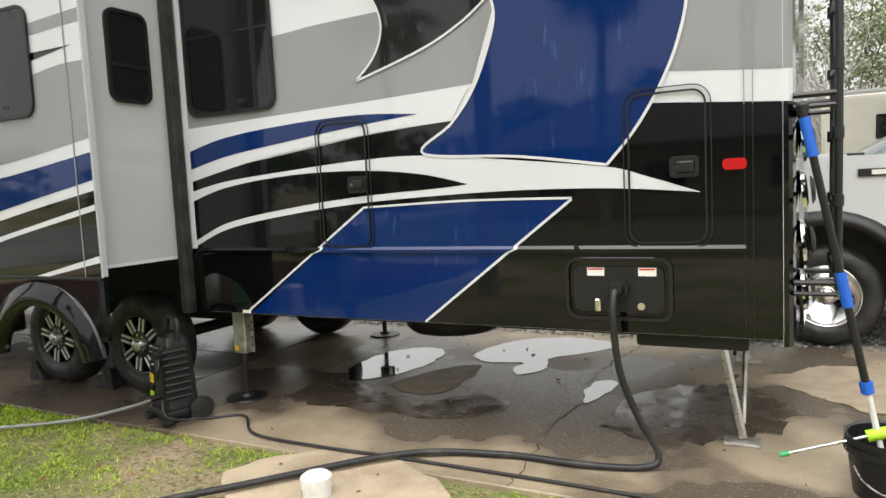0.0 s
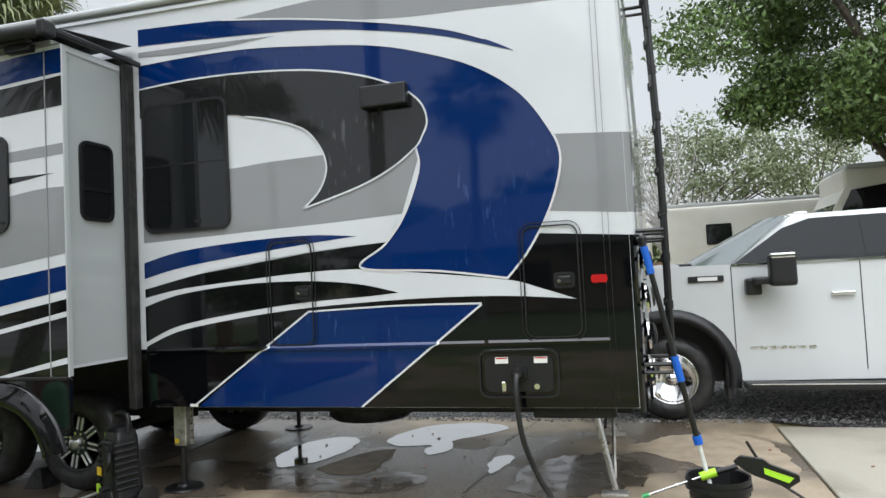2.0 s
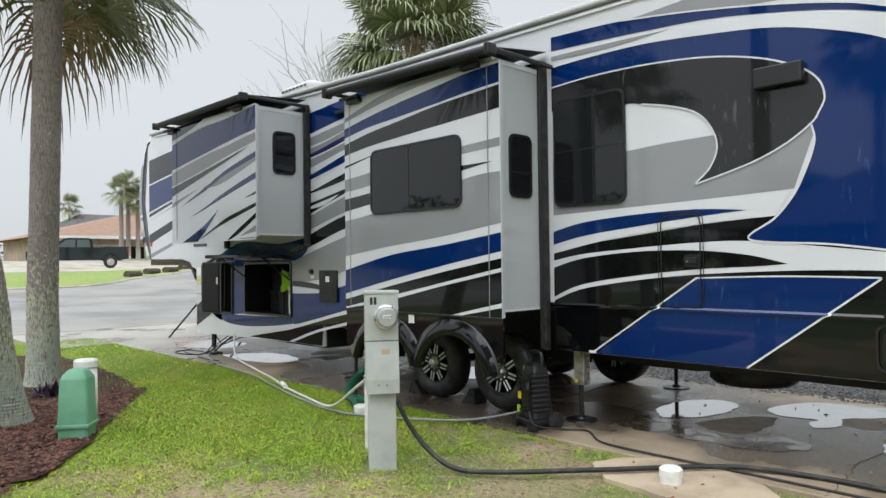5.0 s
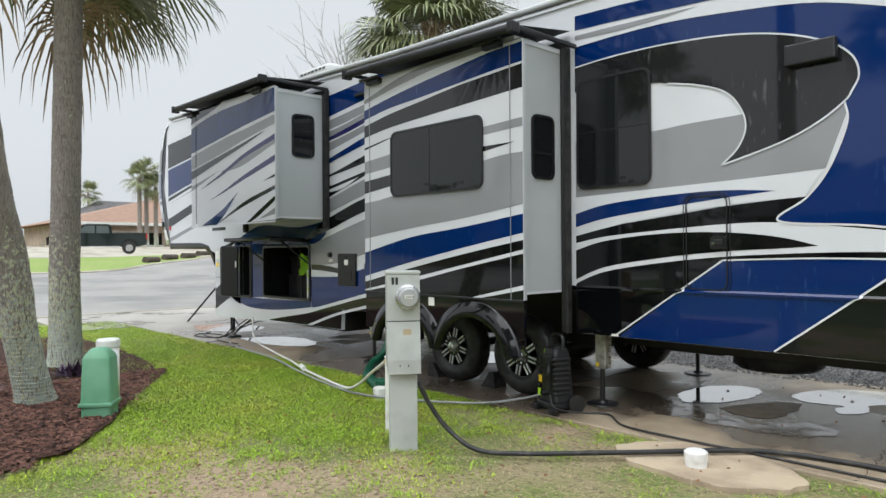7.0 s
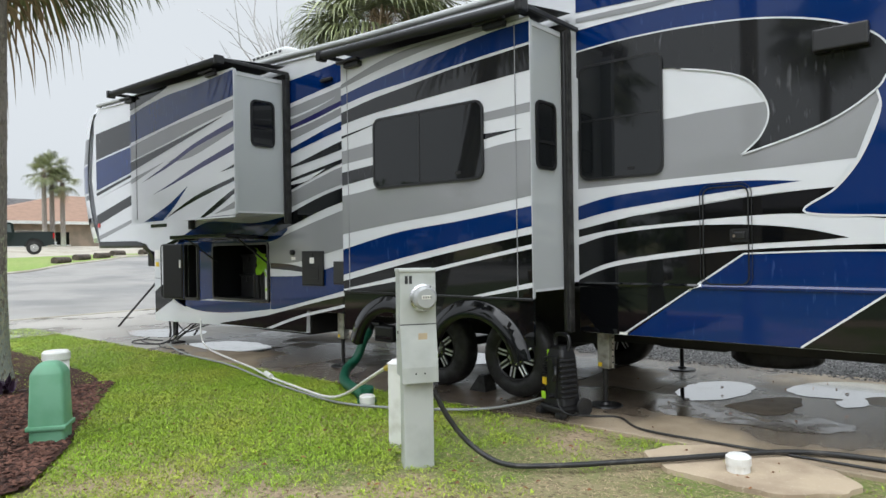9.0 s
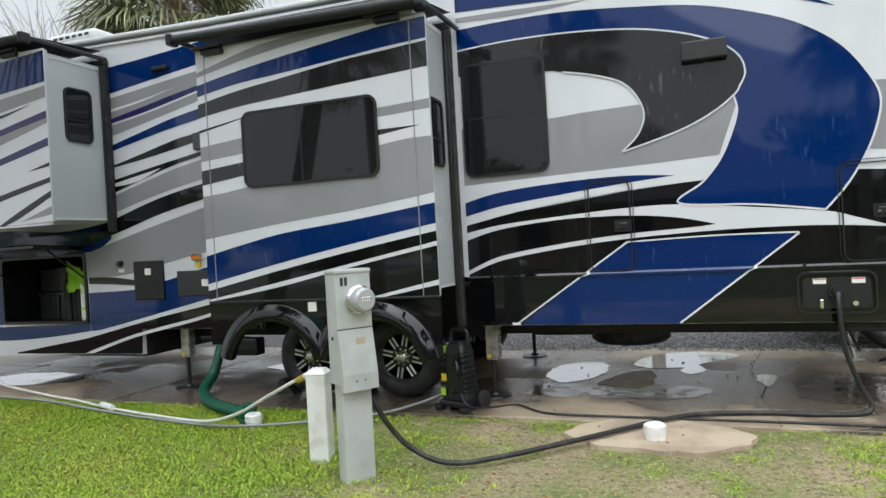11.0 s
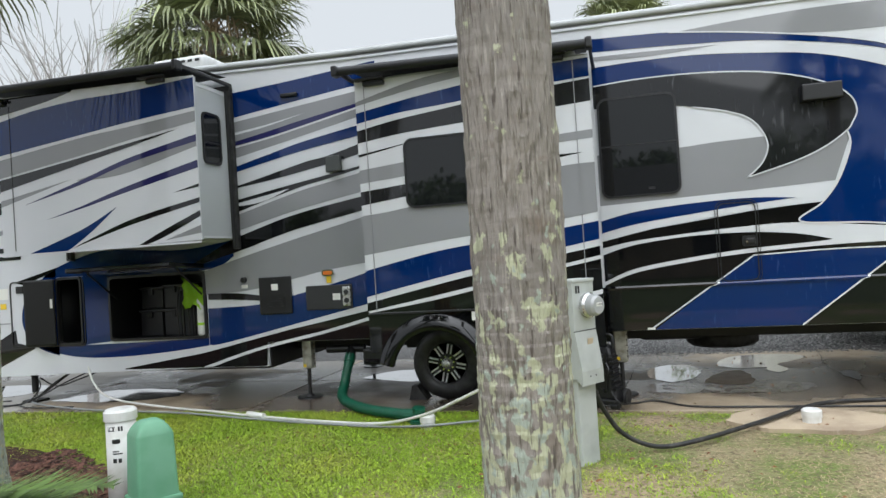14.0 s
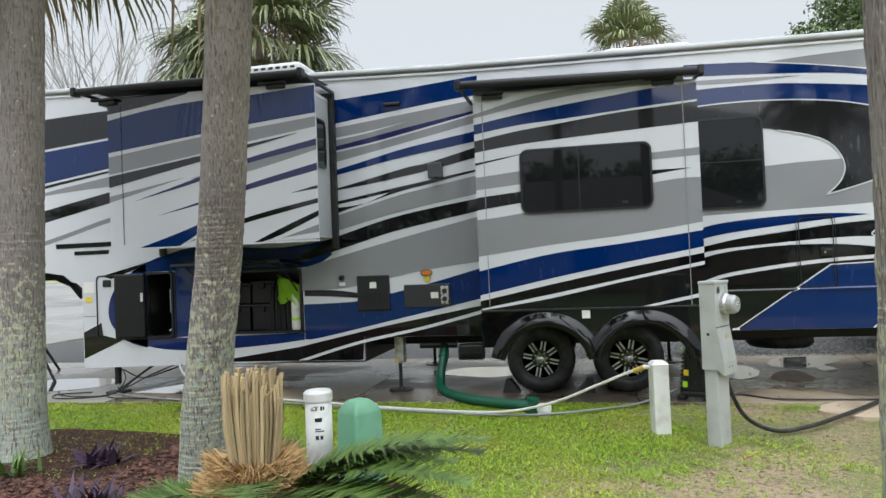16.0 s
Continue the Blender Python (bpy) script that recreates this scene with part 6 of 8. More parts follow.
for z, (a0, a1) in ((0.415, (-85, -55)), (0.36, (-85, -60)), (0.345, (-85, -48)), (0.29, (-84, -70)), (0.29, (-64, -52))):
    wrap_bar(z, z + (0.028 if z in (0.415, 0.29) else 0.008), a0, a1)
wrap_bar(0.495, 0.525, -60, -54)
wrap_bar(0.495, 0.525, -50, -44)
for i, (ch, a) in enumerate((("L", -96), ("O", -86), ("T", -76))):
    cu = bpy.data.curves.new("letter", "FONT")
    cu.body, cu.size, cu.align_x = ch, 0.042, "CENTER"
    tmp = new("tmp_letter", cu)
    dg = bpy.context.evaluated_depsgraph_get()
    me = bpy.data.meshes.new_from_object(tmp.evaluated_get(dg))
    bpy.data.objects.remove(tmp)
    me.transform(Matrix.Translation((-6.58 + 0.0985 * math.cos(radians(a)), -3.07 + 0.0985 * math.sin(radians(a)), 0.495)) @ Matrix.Rotation(radians(a + 90), 4, "Z") @ Matrix.Rotation(radians(90), 4, "X"))
    me.materials.append(INK)
    lt = new("letter", me)
    lt.parent = lot
    lt.matrix_parent_inverse = Matrix.Translation(-lot.location)

bucket = thing("bucket", "black plastic wash bucket with a wire handle", "bucket", (0.47, 0.05, 0))
part("pail", lathe([(0.0, 0.012), (0.145, 0.012), (0.172, 0.262), (0.184, 0.267), (0.184, 0.238), (0.178, 0.236), (0.178, 0.226), (0.188, 0.224), (0.188, 0.196), (0.172, 0.192), (0.15, 0.0), (0.0, 0.0)], (0.47, 0.05, 0.0), 36), PLASTIC, bucket)
part("bail", tube([(0.29, 0.0, 0.21), (0.34, -0.12, 0.12), (0.43, -0.165, 0.075), (0.53, -0.16, 0.08), (0.61, -0.09, 0.15), (0.65, 0.03, 0.21)], 0.004, 6), ALU, bucket)
part("grip", tube([(0.43, -0.167, 0.076), (0.53, -0.162, 0.081)], 0.01, 8, 3), STICKER, bucket)
gun = thing("spray_gun", "black and lime pressure-washer gun resting on the bucket", "spray gun", (0.5, 0.04, 0.27))
part("wand", cyl((0.06, 0.0, 0.15), (0.4, 0.02, 0.272), 0.0075, n=10), ALU, gun)
part("nozzle", cyl((0.03, -0.002, 0.14), (0.07, 0.0, 0.153), 0.013, n=10), principled("nozzle_green", (0.05, 0.35, 0.12), 0.4), gun)
part("collar", cyl((0.37, 0.018, 0.262), (0.46, 0.025, 0.292), 0.026, n=14), LIME, gun)
part("barrel", cyl((0.45, 0.024, 0.289), (0.58, 0.035, 0.325), 0.016, n=12), PLASTIC, gun)
gm = Matrix.Translation((0.65, 0.045, 0.325)) @ Matrix.Rotation(radians(14), 4, "Y")
part("body", moved(slab([(-0.09, 0.0), (-0.06, 0.045), (0.06, 0.06), (0.1, 0.04), (0.26, 0.02), (0.27, -0.01), (0.22, -0.065), (0.04, -0.045), (-0.02, -0.03)], -0.022, 0.022), gm), PLASTIC, gun)
part("trigger_panel", moved(slab([(0.07, 0.015), (0.235, 0.0), (0.215, -0.035), (0.08, -0.018)], -0.026, 0.026), gm), LIME, gun)
brush = thing("wash_pole", "telescopic black and blue wash pole leaning on the trailer", "wash pole", (0.45, 0.1, 0.1))
ptop, pbot = Vector((0.12, -0.03, 1.70)), Vector((0.46, 0.03, 0.03))
at = lambda u: ptop.lerp(pbot, u)
part("upper_tube", cyl(at(0.0), at(0.72), 0.017, n=12), TRIMB, brush)
part("lower_tube", cyl(at(0.7), at(1.0), 0.013, n=12), WPLAST, brush)
part("foam_grip", cyl(at(0.03), at(0.13), 0.023, n=14), BLUEG, brush, "blue foam grip")
part("foam_grip", cyl(at(0.43), at(0.52), 0.023, n=14), BLUEG, brush, "blue foam grip")
part("clamp", cyl(at(0.715), at(0.745), 0.027, n=10), BLUEG, brush)
part("brush_head", box(0.1, 0.15, -0.02, 0.2, 1.66, 1.72, 0.015), TRIMB, brush)

# ---------------------------------------------------------------- truck behind the trailer
truck = thing("pickup_truck", "white four-door heavy pickup truck parked on the gravel", "pickup truck", (3.0, 3.75, 0))
TY0, TY1 = 2.78, 4.8


def truck_side():
    """The body's side outline, with the front wheel arch cut out."""
    arch = [(0.34 + 0.56 * math.cos(radians(a)), 0.46 + 0.56 * math.sin(radians(a))) for a in range(200, -25, -15)]
    return [(-0.72, 0.55), (-0.8, 0.8), (-0.78, 1.25), (-0.68, 1.42), (-0.2, 1.53), (0.9, 1.52), (6.2, 1.46), (6.2, 0.62), (5.6, 0.45), (1.0, 0.40)] + [p for p in arch[::-1] if p[1] > 0.38] + [(-0.3, 0.5)]


tb = slab(truck_side(), TY0, TY1)
part("body", tb, TRUCKW, truck)
part("bonnet", slab([(-0.66, 1.42), (-0.2, 1.53), (0.4, 1.555), (0.48, 1.54), (0.5, 1.5), (-0.7, 1.36)], TY0 + 0.12, TY1 - 0.12), TRUCKW, truck)


def cab():
    b = bmesh.new()
    lo = [(0.93, 1.5), (4.0, 1.48)]
    hi = [(1.52, 1.98), (3.85, 2.0)]
    inset = 0.2
    mid = [b.verts.new((x, y, z)) for y, ins in ((TY0, 0), (TY1, 0)) for x, z in lo]
    top = [b.verts.new((x, y, z)) for y in (TY0 + inset, TY1 - inset) for x, z in hi]
    a0, a1, c0, c1 = mid
    d0, d1, e0, e1 = top
    for f in ((a0, a1, d1, d0), (c0, c1, e1, e0), (a0, c0, e0, d0), (a1, c1, e1, d1), (d0, d1, e1, e0)):
        b.faces.new(f)
    bmesh.ops.recalc_face_normals(b, faces=b.faces)
    bmesh.ops.bevel(b, geom=b.edges[:], offset=0.05, segments=3, affect="EDGES")
    return b


part("cab", cab(), TRUCKW, truck, smooth=False)


def on_side(pts, off=0.006):
    """A pane on the sloping side of the cab."""
    b = bmesh.new()
    v = []
    for x, z in pts:
        u = (z - 1.5) / 0.49
        v.append(b.verts.new((x, TY0 + 0.2 * u - off, z)))
    b.faces.new(v)
    bmesh.ops.recalc_face_normals(b, faces=b.faces)
    return b


part("window_surround", on_side([(0.98, 1.525), (3.9, 1.52), (3.75, 1.94), (1.7, 1.93), (1.45, 1.85)], 0.012), TGLASS, truck)
part("side_window", on_side([(1.2, 1.55), (1.98, 1.55), (1.98, 1.88), (1.72, 1.88)], 0.018), TGLASS, truck)
part("side_window", on_side([(2.12, 1.55), (3.0, 1.55), (2.96, 1.89), (2.12, 1.89)], 0.018), TGLASS, truck)
part("belt_trim", box(0.95, 3.95, TY0 - 0.014, TY0, 1.505, 1.522), CHROME, truck)
ws = bmesh.new()
wrows = []
for k in range(13):
    u = k / 12
    bulge = 1 - abs(2 * u - 1) ** 2.4
    wrows.append([ws.verts.new((0.93 + 0.59 * f - (0.44 - 0.3 * f) * bulge, TY0 + 0.012 + 0.2 * f + u * (TY1 - TY0 - 0.024 - 0.4 * f), 1.505 + 0.475 * f)) for f in (0.0, 0.35, 0.7, 1.0)])
for a, b in zip(wrows, wrows[1:]):
    for k in range(3):
        ws.faces.new((a[k], a[k + 1], b[k + 1], b[k]))
bmesh.ops.recalc_face_normals(ws, faces=ws.faces)
part("windscreen", ws, principled("screen_glass", (0.10, 0.12, 0.12), 0.04), truck, smooth=True)
for k in range(5):
    part("roof_lamp", box(1.62, 1.74, TY0 + 0.38 + 0.28 * k, TY0 + 0.46 + 0.28 * k, 1.985, 2.015, 0.012, seg=1), WPLAST, truck)
for x in (0.95, 2.06, 3.15):
    part("door_gap", box(x - 0.004, x + 0.004, TY0 - 0.003, TY0 + 0.004, 0.5, 1.5), INK, truck)
for x in (1.9, 3.0):
    part("door_handle", box(x - 0.1, x + 0.1, TY0 - 0.045, TY0 - 0.004, 1.19, 1.225, 0.012), CHROME, truck)
for k in range(7):
    part("badge_bar", box(1.08 + 0.085 * k, 1.14 + 0.085 * k, TY0 - 0.008, TY0 - 0.001, 0.705, 0.73), ALU, truck)
part("badge_plate", box(0.55, 0.88, TY0 - 0.02, TY0, 1.36, 1.42, 0.008), PLASTIC, truck)
part("badge_bar", box(0.64, 0.82, TY0 - 0.024, TY0 - 0.018, 1.372, 1.408), STICKER, truck)
mir = part("mirror", box(1.24, 1.47, TY0 - 0.34, TY0 - 0.18, 1.3, 1.6, 0.04, seg=3), PLASTIC, truck, "large black towing mirror")
part("mirror_cap", box(1.25, 1.46, TY0 - 0.345, TY0 - 0.2, 1.555, 1.605, 0.015), CHROME, mir)
part("mirror_arm", box(1.12, 1.28, TY0 - 0.26, TY0, 1.32, 1.39, 0.02), PLASTIC, mir)
part("mirror_foot", box(1.06, 1.2, TY0 - 0.12, TY0 + 0.01, 1.22, 1.38, 0.02), PLASTIC, mir)
part("rocker_step", box(1.0, 4.2, TY0 - 0.16, TY0 + 0.1, 0.33, 0.4, 0.02), PLASTIC, truck)
part("step_trim", box(1.05, 4.1, TY0 - 0.165, TY0 - 0.155, 0.385, 0.395), CHROME, truck)
fb = bmesh.new()
rows = []
for k in range(21):
    a = radians(-12 + 204 * k / 20)
    rows.append([fb.verts.new((0.34 + r * math.cos(a), TY0 + y, 0.46 + r * math.sin(a))) for r, y in ((0.53, 0.05), (0.53, -0.05), (0.58, -0.06), (0.645, -0.02), (0.65, 0.01))])
for u, v in zip(rows, rows[1:]):
    for i in range(4):
        fb.faces.new((u[i], u[i + 1], v[i + 1], v[i]))
bmesh.ops.recalc_face_normals(fb, faces=fb.faces)
part("wheel_arch", fb, PLASTIC, truck, smooth=True)
part("arch_liner", box(-0.25, 0.93, TY0 + 0.3, TY0 + 0.34, 0.35, 1.0), INK, truck)
part("mud_flap", box(0.84, 0.9, TY0 - 0.02, TY0 + 0.25, 0.22, 0.62, 0.01, seg=1), RUBBER, truck)
part("side_marker", box(-0.1, 0.14, TY0 - 0.065, TY0 - 0.04, 1.085, 1.105, 0.005, seg=1), AMBER, truck)
part("wiper_cowl", box(0.36, 0.62, TY0 + 0.3, TY1 - 0.3, 1.5, 1.55, 0.01), PLASTIC, truck)


def truck_wheel(cx):
    w = part("wheel", lathe([(0.24, 0.28), (0.36, 0.28), (0.405, 0.24), (0.415, 0.15), (0.405, 0.04), (0.37, 0.0), (0.3, -0.01), (0.245, 0.01), (0.24, 0.04)], (cx, TY0 + 0.03, 0.415), 40, "y"), RUBBER, truck, "chrome steel truck wheel", smooth=True)
    part("rim", lathe([(0.0, 0.04), (0.09, 0.04), (0.11, 0.07), (0.19, 0.1), (0.235, 0.02), (0.25, 0.005), (0.252, 0.03)], (cx, TY0 + 0.03, 0.415), 36, "y"), CHROME, w, smooth=True)
    part("hub_cap", lathe([(0.0, -0.01), (0.06, 0.0), (0.075, 0.045)], (cx, TY0 + 0.03, 0.415), 24, "y"), CHROME, w, smooth=True)
    for k in range(10):
        a = radians(36 * k)
        part("vent_hole", cyl((cx + 0.17 * math.cos(a), TY0 + 0.1, 0.415 + 0.17 * math.sin(a)), (cx + 0.17 * math.cos(a), TY0 + 0.13, 0.415 + 0.17 * math.sin(a)), 0.028, n=10), INK, w)


truck_wheel(0.34)
truck_wheel(4.6)

# ---------------------------------------------------------------- plants


def trunk_mesh(pts, r0, r1, seed, rings=320, n=40, ringed=0.010, rough=0.006):
    """A palm trunk along a bent line with leaf-scar rings and cracked bark."""
    line = spline(pts, max(2, rings // (len(pts) - 1)))
    verts, faces = [], []
    for i, p in enumerate(line):
        u = i / (len(line) - 1)
        base = r0 + (r1 - r0) * min(1, u * 1.0) + 0.35 * r0 * math.exp(-u * 16)
        step = ringed * ((i % 4) / 4 - 0.5) * base / 0.14 * (0.6 + 0.8 * noise.noise((seed, 3.1, p.z * 3)))
        for k in range(n):
            a = 2 * math.pi * k / n
            c, s = math.cos(a), math.sin(a)
            d = rough * noise.noise((c * 2.2 + seed, s * 2.2, p.z * 5)) + rough * 0.7 * noise.noise((c * 9 + seed, s * 9, p.z * 22))
            r = base + d + step * 0.4
            verts.append((p.x + r * c, p.y + r * s, p.z))
    m = len(line)
    for i in range(m - 1):
        for k in range(n):
            faces.append((i * n + k, i * n + (k + 1) % n, (i + 1) * n + (k + 1) % n, (i + 1) * n + k))
    return verts, faces


def fan_crown(centre, count, size, seed, droop=1.0, blades=42, low=-70):
    """Many fan leaves on stalks; returns blade geometry and stalk geometry."""
    rnd = random.Random(seed)
    V, F, SV, SF = [], [], [], []
    c = Vector(centre)
    for i in range(count):
        az = rnd.uniform(0, 360)
        el = low + (85 - low) * (i + rnd.random()) / count
        d = Vector((math.cos(radians(az)) * math.cos(radians(el)), math.sin(radians(az)) * math.cos(radians(el)), math.sin(radians(el))))
        L = size * rnd.uniform(0.42, 0.6)
        tip = c + d * L + Vector((0, 0, -0.12 * L * droop))
        side = d.cross(Vector((0, 0, 1)))
        side = side.normalized() if side.length > 0.1 else Vector((1, 0, 0))
        s0 = len(SV)
        w = side * 0.014
        SV += [c - w, c + w, tip + w * 0.7, tip - w * 0.7]
        SF.append((s0, s0 + 1, s0 + 2, s0 + 3))
        up = side.cross(d).normalized()
        fold = rnd.uniform(-0.2, 0.4)
        bl = size * rnd.uniform(0.48, 0.62)
        for k in range(blades):
            a = radians(-118 + 236 * k / (blades - 1) + rnd.uniform(-3, 3))
            dirv = (d * math.cos(a) + side * math.sin(a) + up * fold * abs(math.sin(a))).normalized()
            ln = bl * (0.72 + 0.28 * math.cos(a)) * rnd.uniform(0.85, 1.08)
            wv = dirv.cross(up).normalized() * bl * 0.021
            p0, p1 = tip, tip + dirv * ln * 0.6
            p2 = tip + dirv * ln * 0.9 + Vector((0, 0, -0.22 * ln * droop * rnd.uniform(0.6, 1.3)))
            p3 = p2 + dirv * ln * 0.08 + Vector((0, 0, -0.22 * ln * droop * rnd.uniform(0.4, 1.4)))
            b0 = len(V)
            V += [p0 - wv * 0.3, p0 + wv * 0.3, p1 + wv, p1 - wv, p2 + wv * 0.6, p2 - wv * 0.6, p3]
            F += [(b0, b0 + 1, b0 + 2, b0 + 3), (b0 + 3, b0 + 2, b0 + 4, b0 + 5), (b0 + 5, b0 + 4, b0 + 6)]
    return V, F, SV, SF


def palm(pts, r0, r1, seed, label, fronds=34, size=1.7, boots=True, dead=10, rings=320, low=-50):
    base = pts[0]
    t = thing("palm_tree", label, "palm tree", base, "palm trees")
    v, f = trunk_mesh(pts, r0, r1, seed, rings)
    sub = lambda L: [Vector(p) - Vector(base) for p in L]
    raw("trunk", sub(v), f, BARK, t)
    top = Vector(pts[-1])
    V, F, SV, SF = fan_crown(top, fronds, size, seed, low=low)
    raw("crown", sub(V), F, FROND, t)
    raw("leaf_stalks", sub(SV), SF, FRONDRY, t)
    if dead:
        V, F, SV, SF = fan_crown(top + Vector((0, 0, -0.2)), dead, size * 0.8, seed + 9, 2.2, 18, -85)
        raw("dead_leaves", sub(V), F, FRONDRY, t)
    if boots:
        rnd = random.Random(seed)
        bb = bmesh.new()
        for k in range(40):
            a, z = rnd.uniform(0, 6.28), rnd.uniform(-0.75, 0.05)
            p = top + Vector((math.cos(a) * r1 * 0.9, math.sin(a) * r1 * 0.9, z))
            q = p + Vector((math.cos(a) * 0.13, math.sin(a) * 0.13, 0.16))
            cyl(p, q, 0.035, 0.018, 6, bb)
        part("leaf_boots", bb, FRONDRY, t)
    return t


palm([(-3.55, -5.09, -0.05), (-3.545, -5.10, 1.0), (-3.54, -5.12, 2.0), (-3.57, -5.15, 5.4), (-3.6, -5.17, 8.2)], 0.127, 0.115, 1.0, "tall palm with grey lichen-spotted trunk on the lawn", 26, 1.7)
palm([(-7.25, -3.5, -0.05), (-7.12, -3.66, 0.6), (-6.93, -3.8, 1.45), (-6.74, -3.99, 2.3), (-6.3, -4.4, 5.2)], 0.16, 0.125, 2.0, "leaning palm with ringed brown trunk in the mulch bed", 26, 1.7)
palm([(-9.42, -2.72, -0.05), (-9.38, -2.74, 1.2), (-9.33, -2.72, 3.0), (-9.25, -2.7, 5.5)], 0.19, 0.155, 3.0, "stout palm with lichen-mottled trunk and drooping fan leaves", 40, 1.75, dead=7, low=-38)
palm([(-11.0, 5.0, -0.05), (-11.0, 5.0, 3.0), (-11.0, 5.05, 6.25)], 0.2, 0.17, 4.0, "bushy fan palm standing behind the trailer", 84, 2.1, rings=40, dead=6)
palm([(-2.9, 14.7, -0.05), (-2.9, 14.7, 4.0), (-2.8, 14.7, 8.1)], 0.2, 0.17, 5.0, "fan palm behind the trailer roof", 40, 1.9, rings=40, dead=4)
for k, (x, y, h) in enumerate(((-57, 14.55, 7.6), (-57.3, 15.2, 8.1), (-57, 15.85, 6.9), (-110, 25.4, 10.6))):
    palm([(x, y, 1.6), (x, y - 0.03, 1.6 + h * 0.4), (x + 0.2, y - 0.1, h)], 0.19, 0.15, 20.0 + k, "distant palm beside the street", 24, 1.5 if k < 3 else 2.2, False, 3, rings=20)


def leaf_cloud(blobs, per, size, seed):
    """Leaves scattered through overlapping clumps, loose at the edges."""
    rs = np.random.RandomState(seed)
    V, F = [], []
    for cx, cy, cz, rx, ry, rz in blobs:
        nleaf = int(per * rx * ry ** 0.5 * rz ** 0.5)
        d = rs.normal(size=(nleaf, 3))
        d /= np.linalg.norm(d, axis=1)[:, None]
        r = rs.uniform(0.25, 1.0, nleaf) ** 0.55 * (1 + 0.12 * rs.normal(size=nleaf))
        c = np.array((cx, cy, cz)) + d * r[:, None] * np.array((rx, ry, rz))
        a = rs.normal(size=(nleaf, 3))
        a /= np.linalg.norm(a, axis=1)[:, None]
        b = np.cross(a, rs.normal(size=(nleaf, 3)))
        b /= np.linalg.norm(b, axis=1)[:, None]
        s = size * rs.uniform(0.6, 1.4, nleaf)[:, None]
        q = np.stack([c - a * s, c + b * s * 0.45, c + a * s, c - b * s * 0.45], 1).reshape(-1, 3)
        b0 = len(V)
        V += q.tolist()
        F += [(b0 + 4 * i, b0 + 4 * i + 1, b0 + 4 * i + 2, b0 + 4 * i + 3) for i in range(nleaf)]
    return V, F


def broad_tree(x, y, h, blobs, per, size, seed, label, leaf=LEAF, r=0.3, fork=0.35):
    t = thing("oak_tree", label, "tree", (x, y, 0), "broad-leaved trees")
    rnd = random.Random(seed)
    tr = tube([(x, y, -0.1), (x + 0.1, y, h * fork * 0.6), (x, y + 0.1, h * fork)], r, 12, 8, r * 0.7)
    part("trunk", tr, BARKD, t)
    lb = bmesh.new()
    for b in blobs:
        if rnd.random() < min(0.75, 14 / len(blobs)):
            mid = Vector((x, y, h * fork)).lerp(Vector(b[:3]), 0.5) + Vector((rnd.uniform(-0.3, 0.3), rnd.uniform(-0.3, 0.3), 0.25))
            tube([(x, y, h * fork * 0.85), mid, b[:3]], r * 0.4, 7, 5, 0.025, lb)
    part("bough", lb, BARKD, t)
    V, F = leaf_cloud(blobs, per, size, seed)
    raw("crown", [Vector(p) - Vector((x, y, 0)) for p in V], F, leaf, t)


def clumps(cx, cy, cz, rx, ry, rz, n, br, seed):
    rnd = random.Random(seed)
    out = []
    while len(out) < n:
        d = Vector((rnd.uniform(-1, 1), rnd.uniform(-1, 1), rnd.uniform(-1, 1)))
        if d.length < 1 and d.length > 0.35:
            s = br * rnd.uniform(0.6, 1.25)
            out.append((cx + d.x * rx, cy + d.y * ry, cz + d.z * rz, s * 1.2, s * 1.2, s * 0.75))
    return out


broad_tree(6.05, 12.6, 8.5, clumps(6.2, 12.8, 7.4, 5.2, 3.2, 3.5, 105, 0.85, 2) + clumps(4.7, 12.6, 5.2, 2.4, 1.5, 1.2, 13, 0.6, 77), 1250, 0.07, 3, "large dark green live oak overhanging the lane", r=0.38, fork=0.4)
broad_tree(13, 15, 8, clumps(13, 15, 6.5, 4, 4, 3.2, 30, 1.2, 8), 260, 0.1, 9, "live oak farther along the lane", r=0.35)
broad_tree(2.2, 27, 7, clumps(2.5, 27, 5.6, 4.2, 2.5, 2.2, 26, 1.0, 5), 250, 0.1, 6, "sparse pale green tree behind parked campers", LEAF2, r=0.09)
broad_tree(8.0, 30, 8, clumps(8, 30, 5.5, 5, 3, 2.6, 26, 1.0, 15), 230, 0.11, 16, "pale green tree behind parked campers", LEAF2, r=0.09)


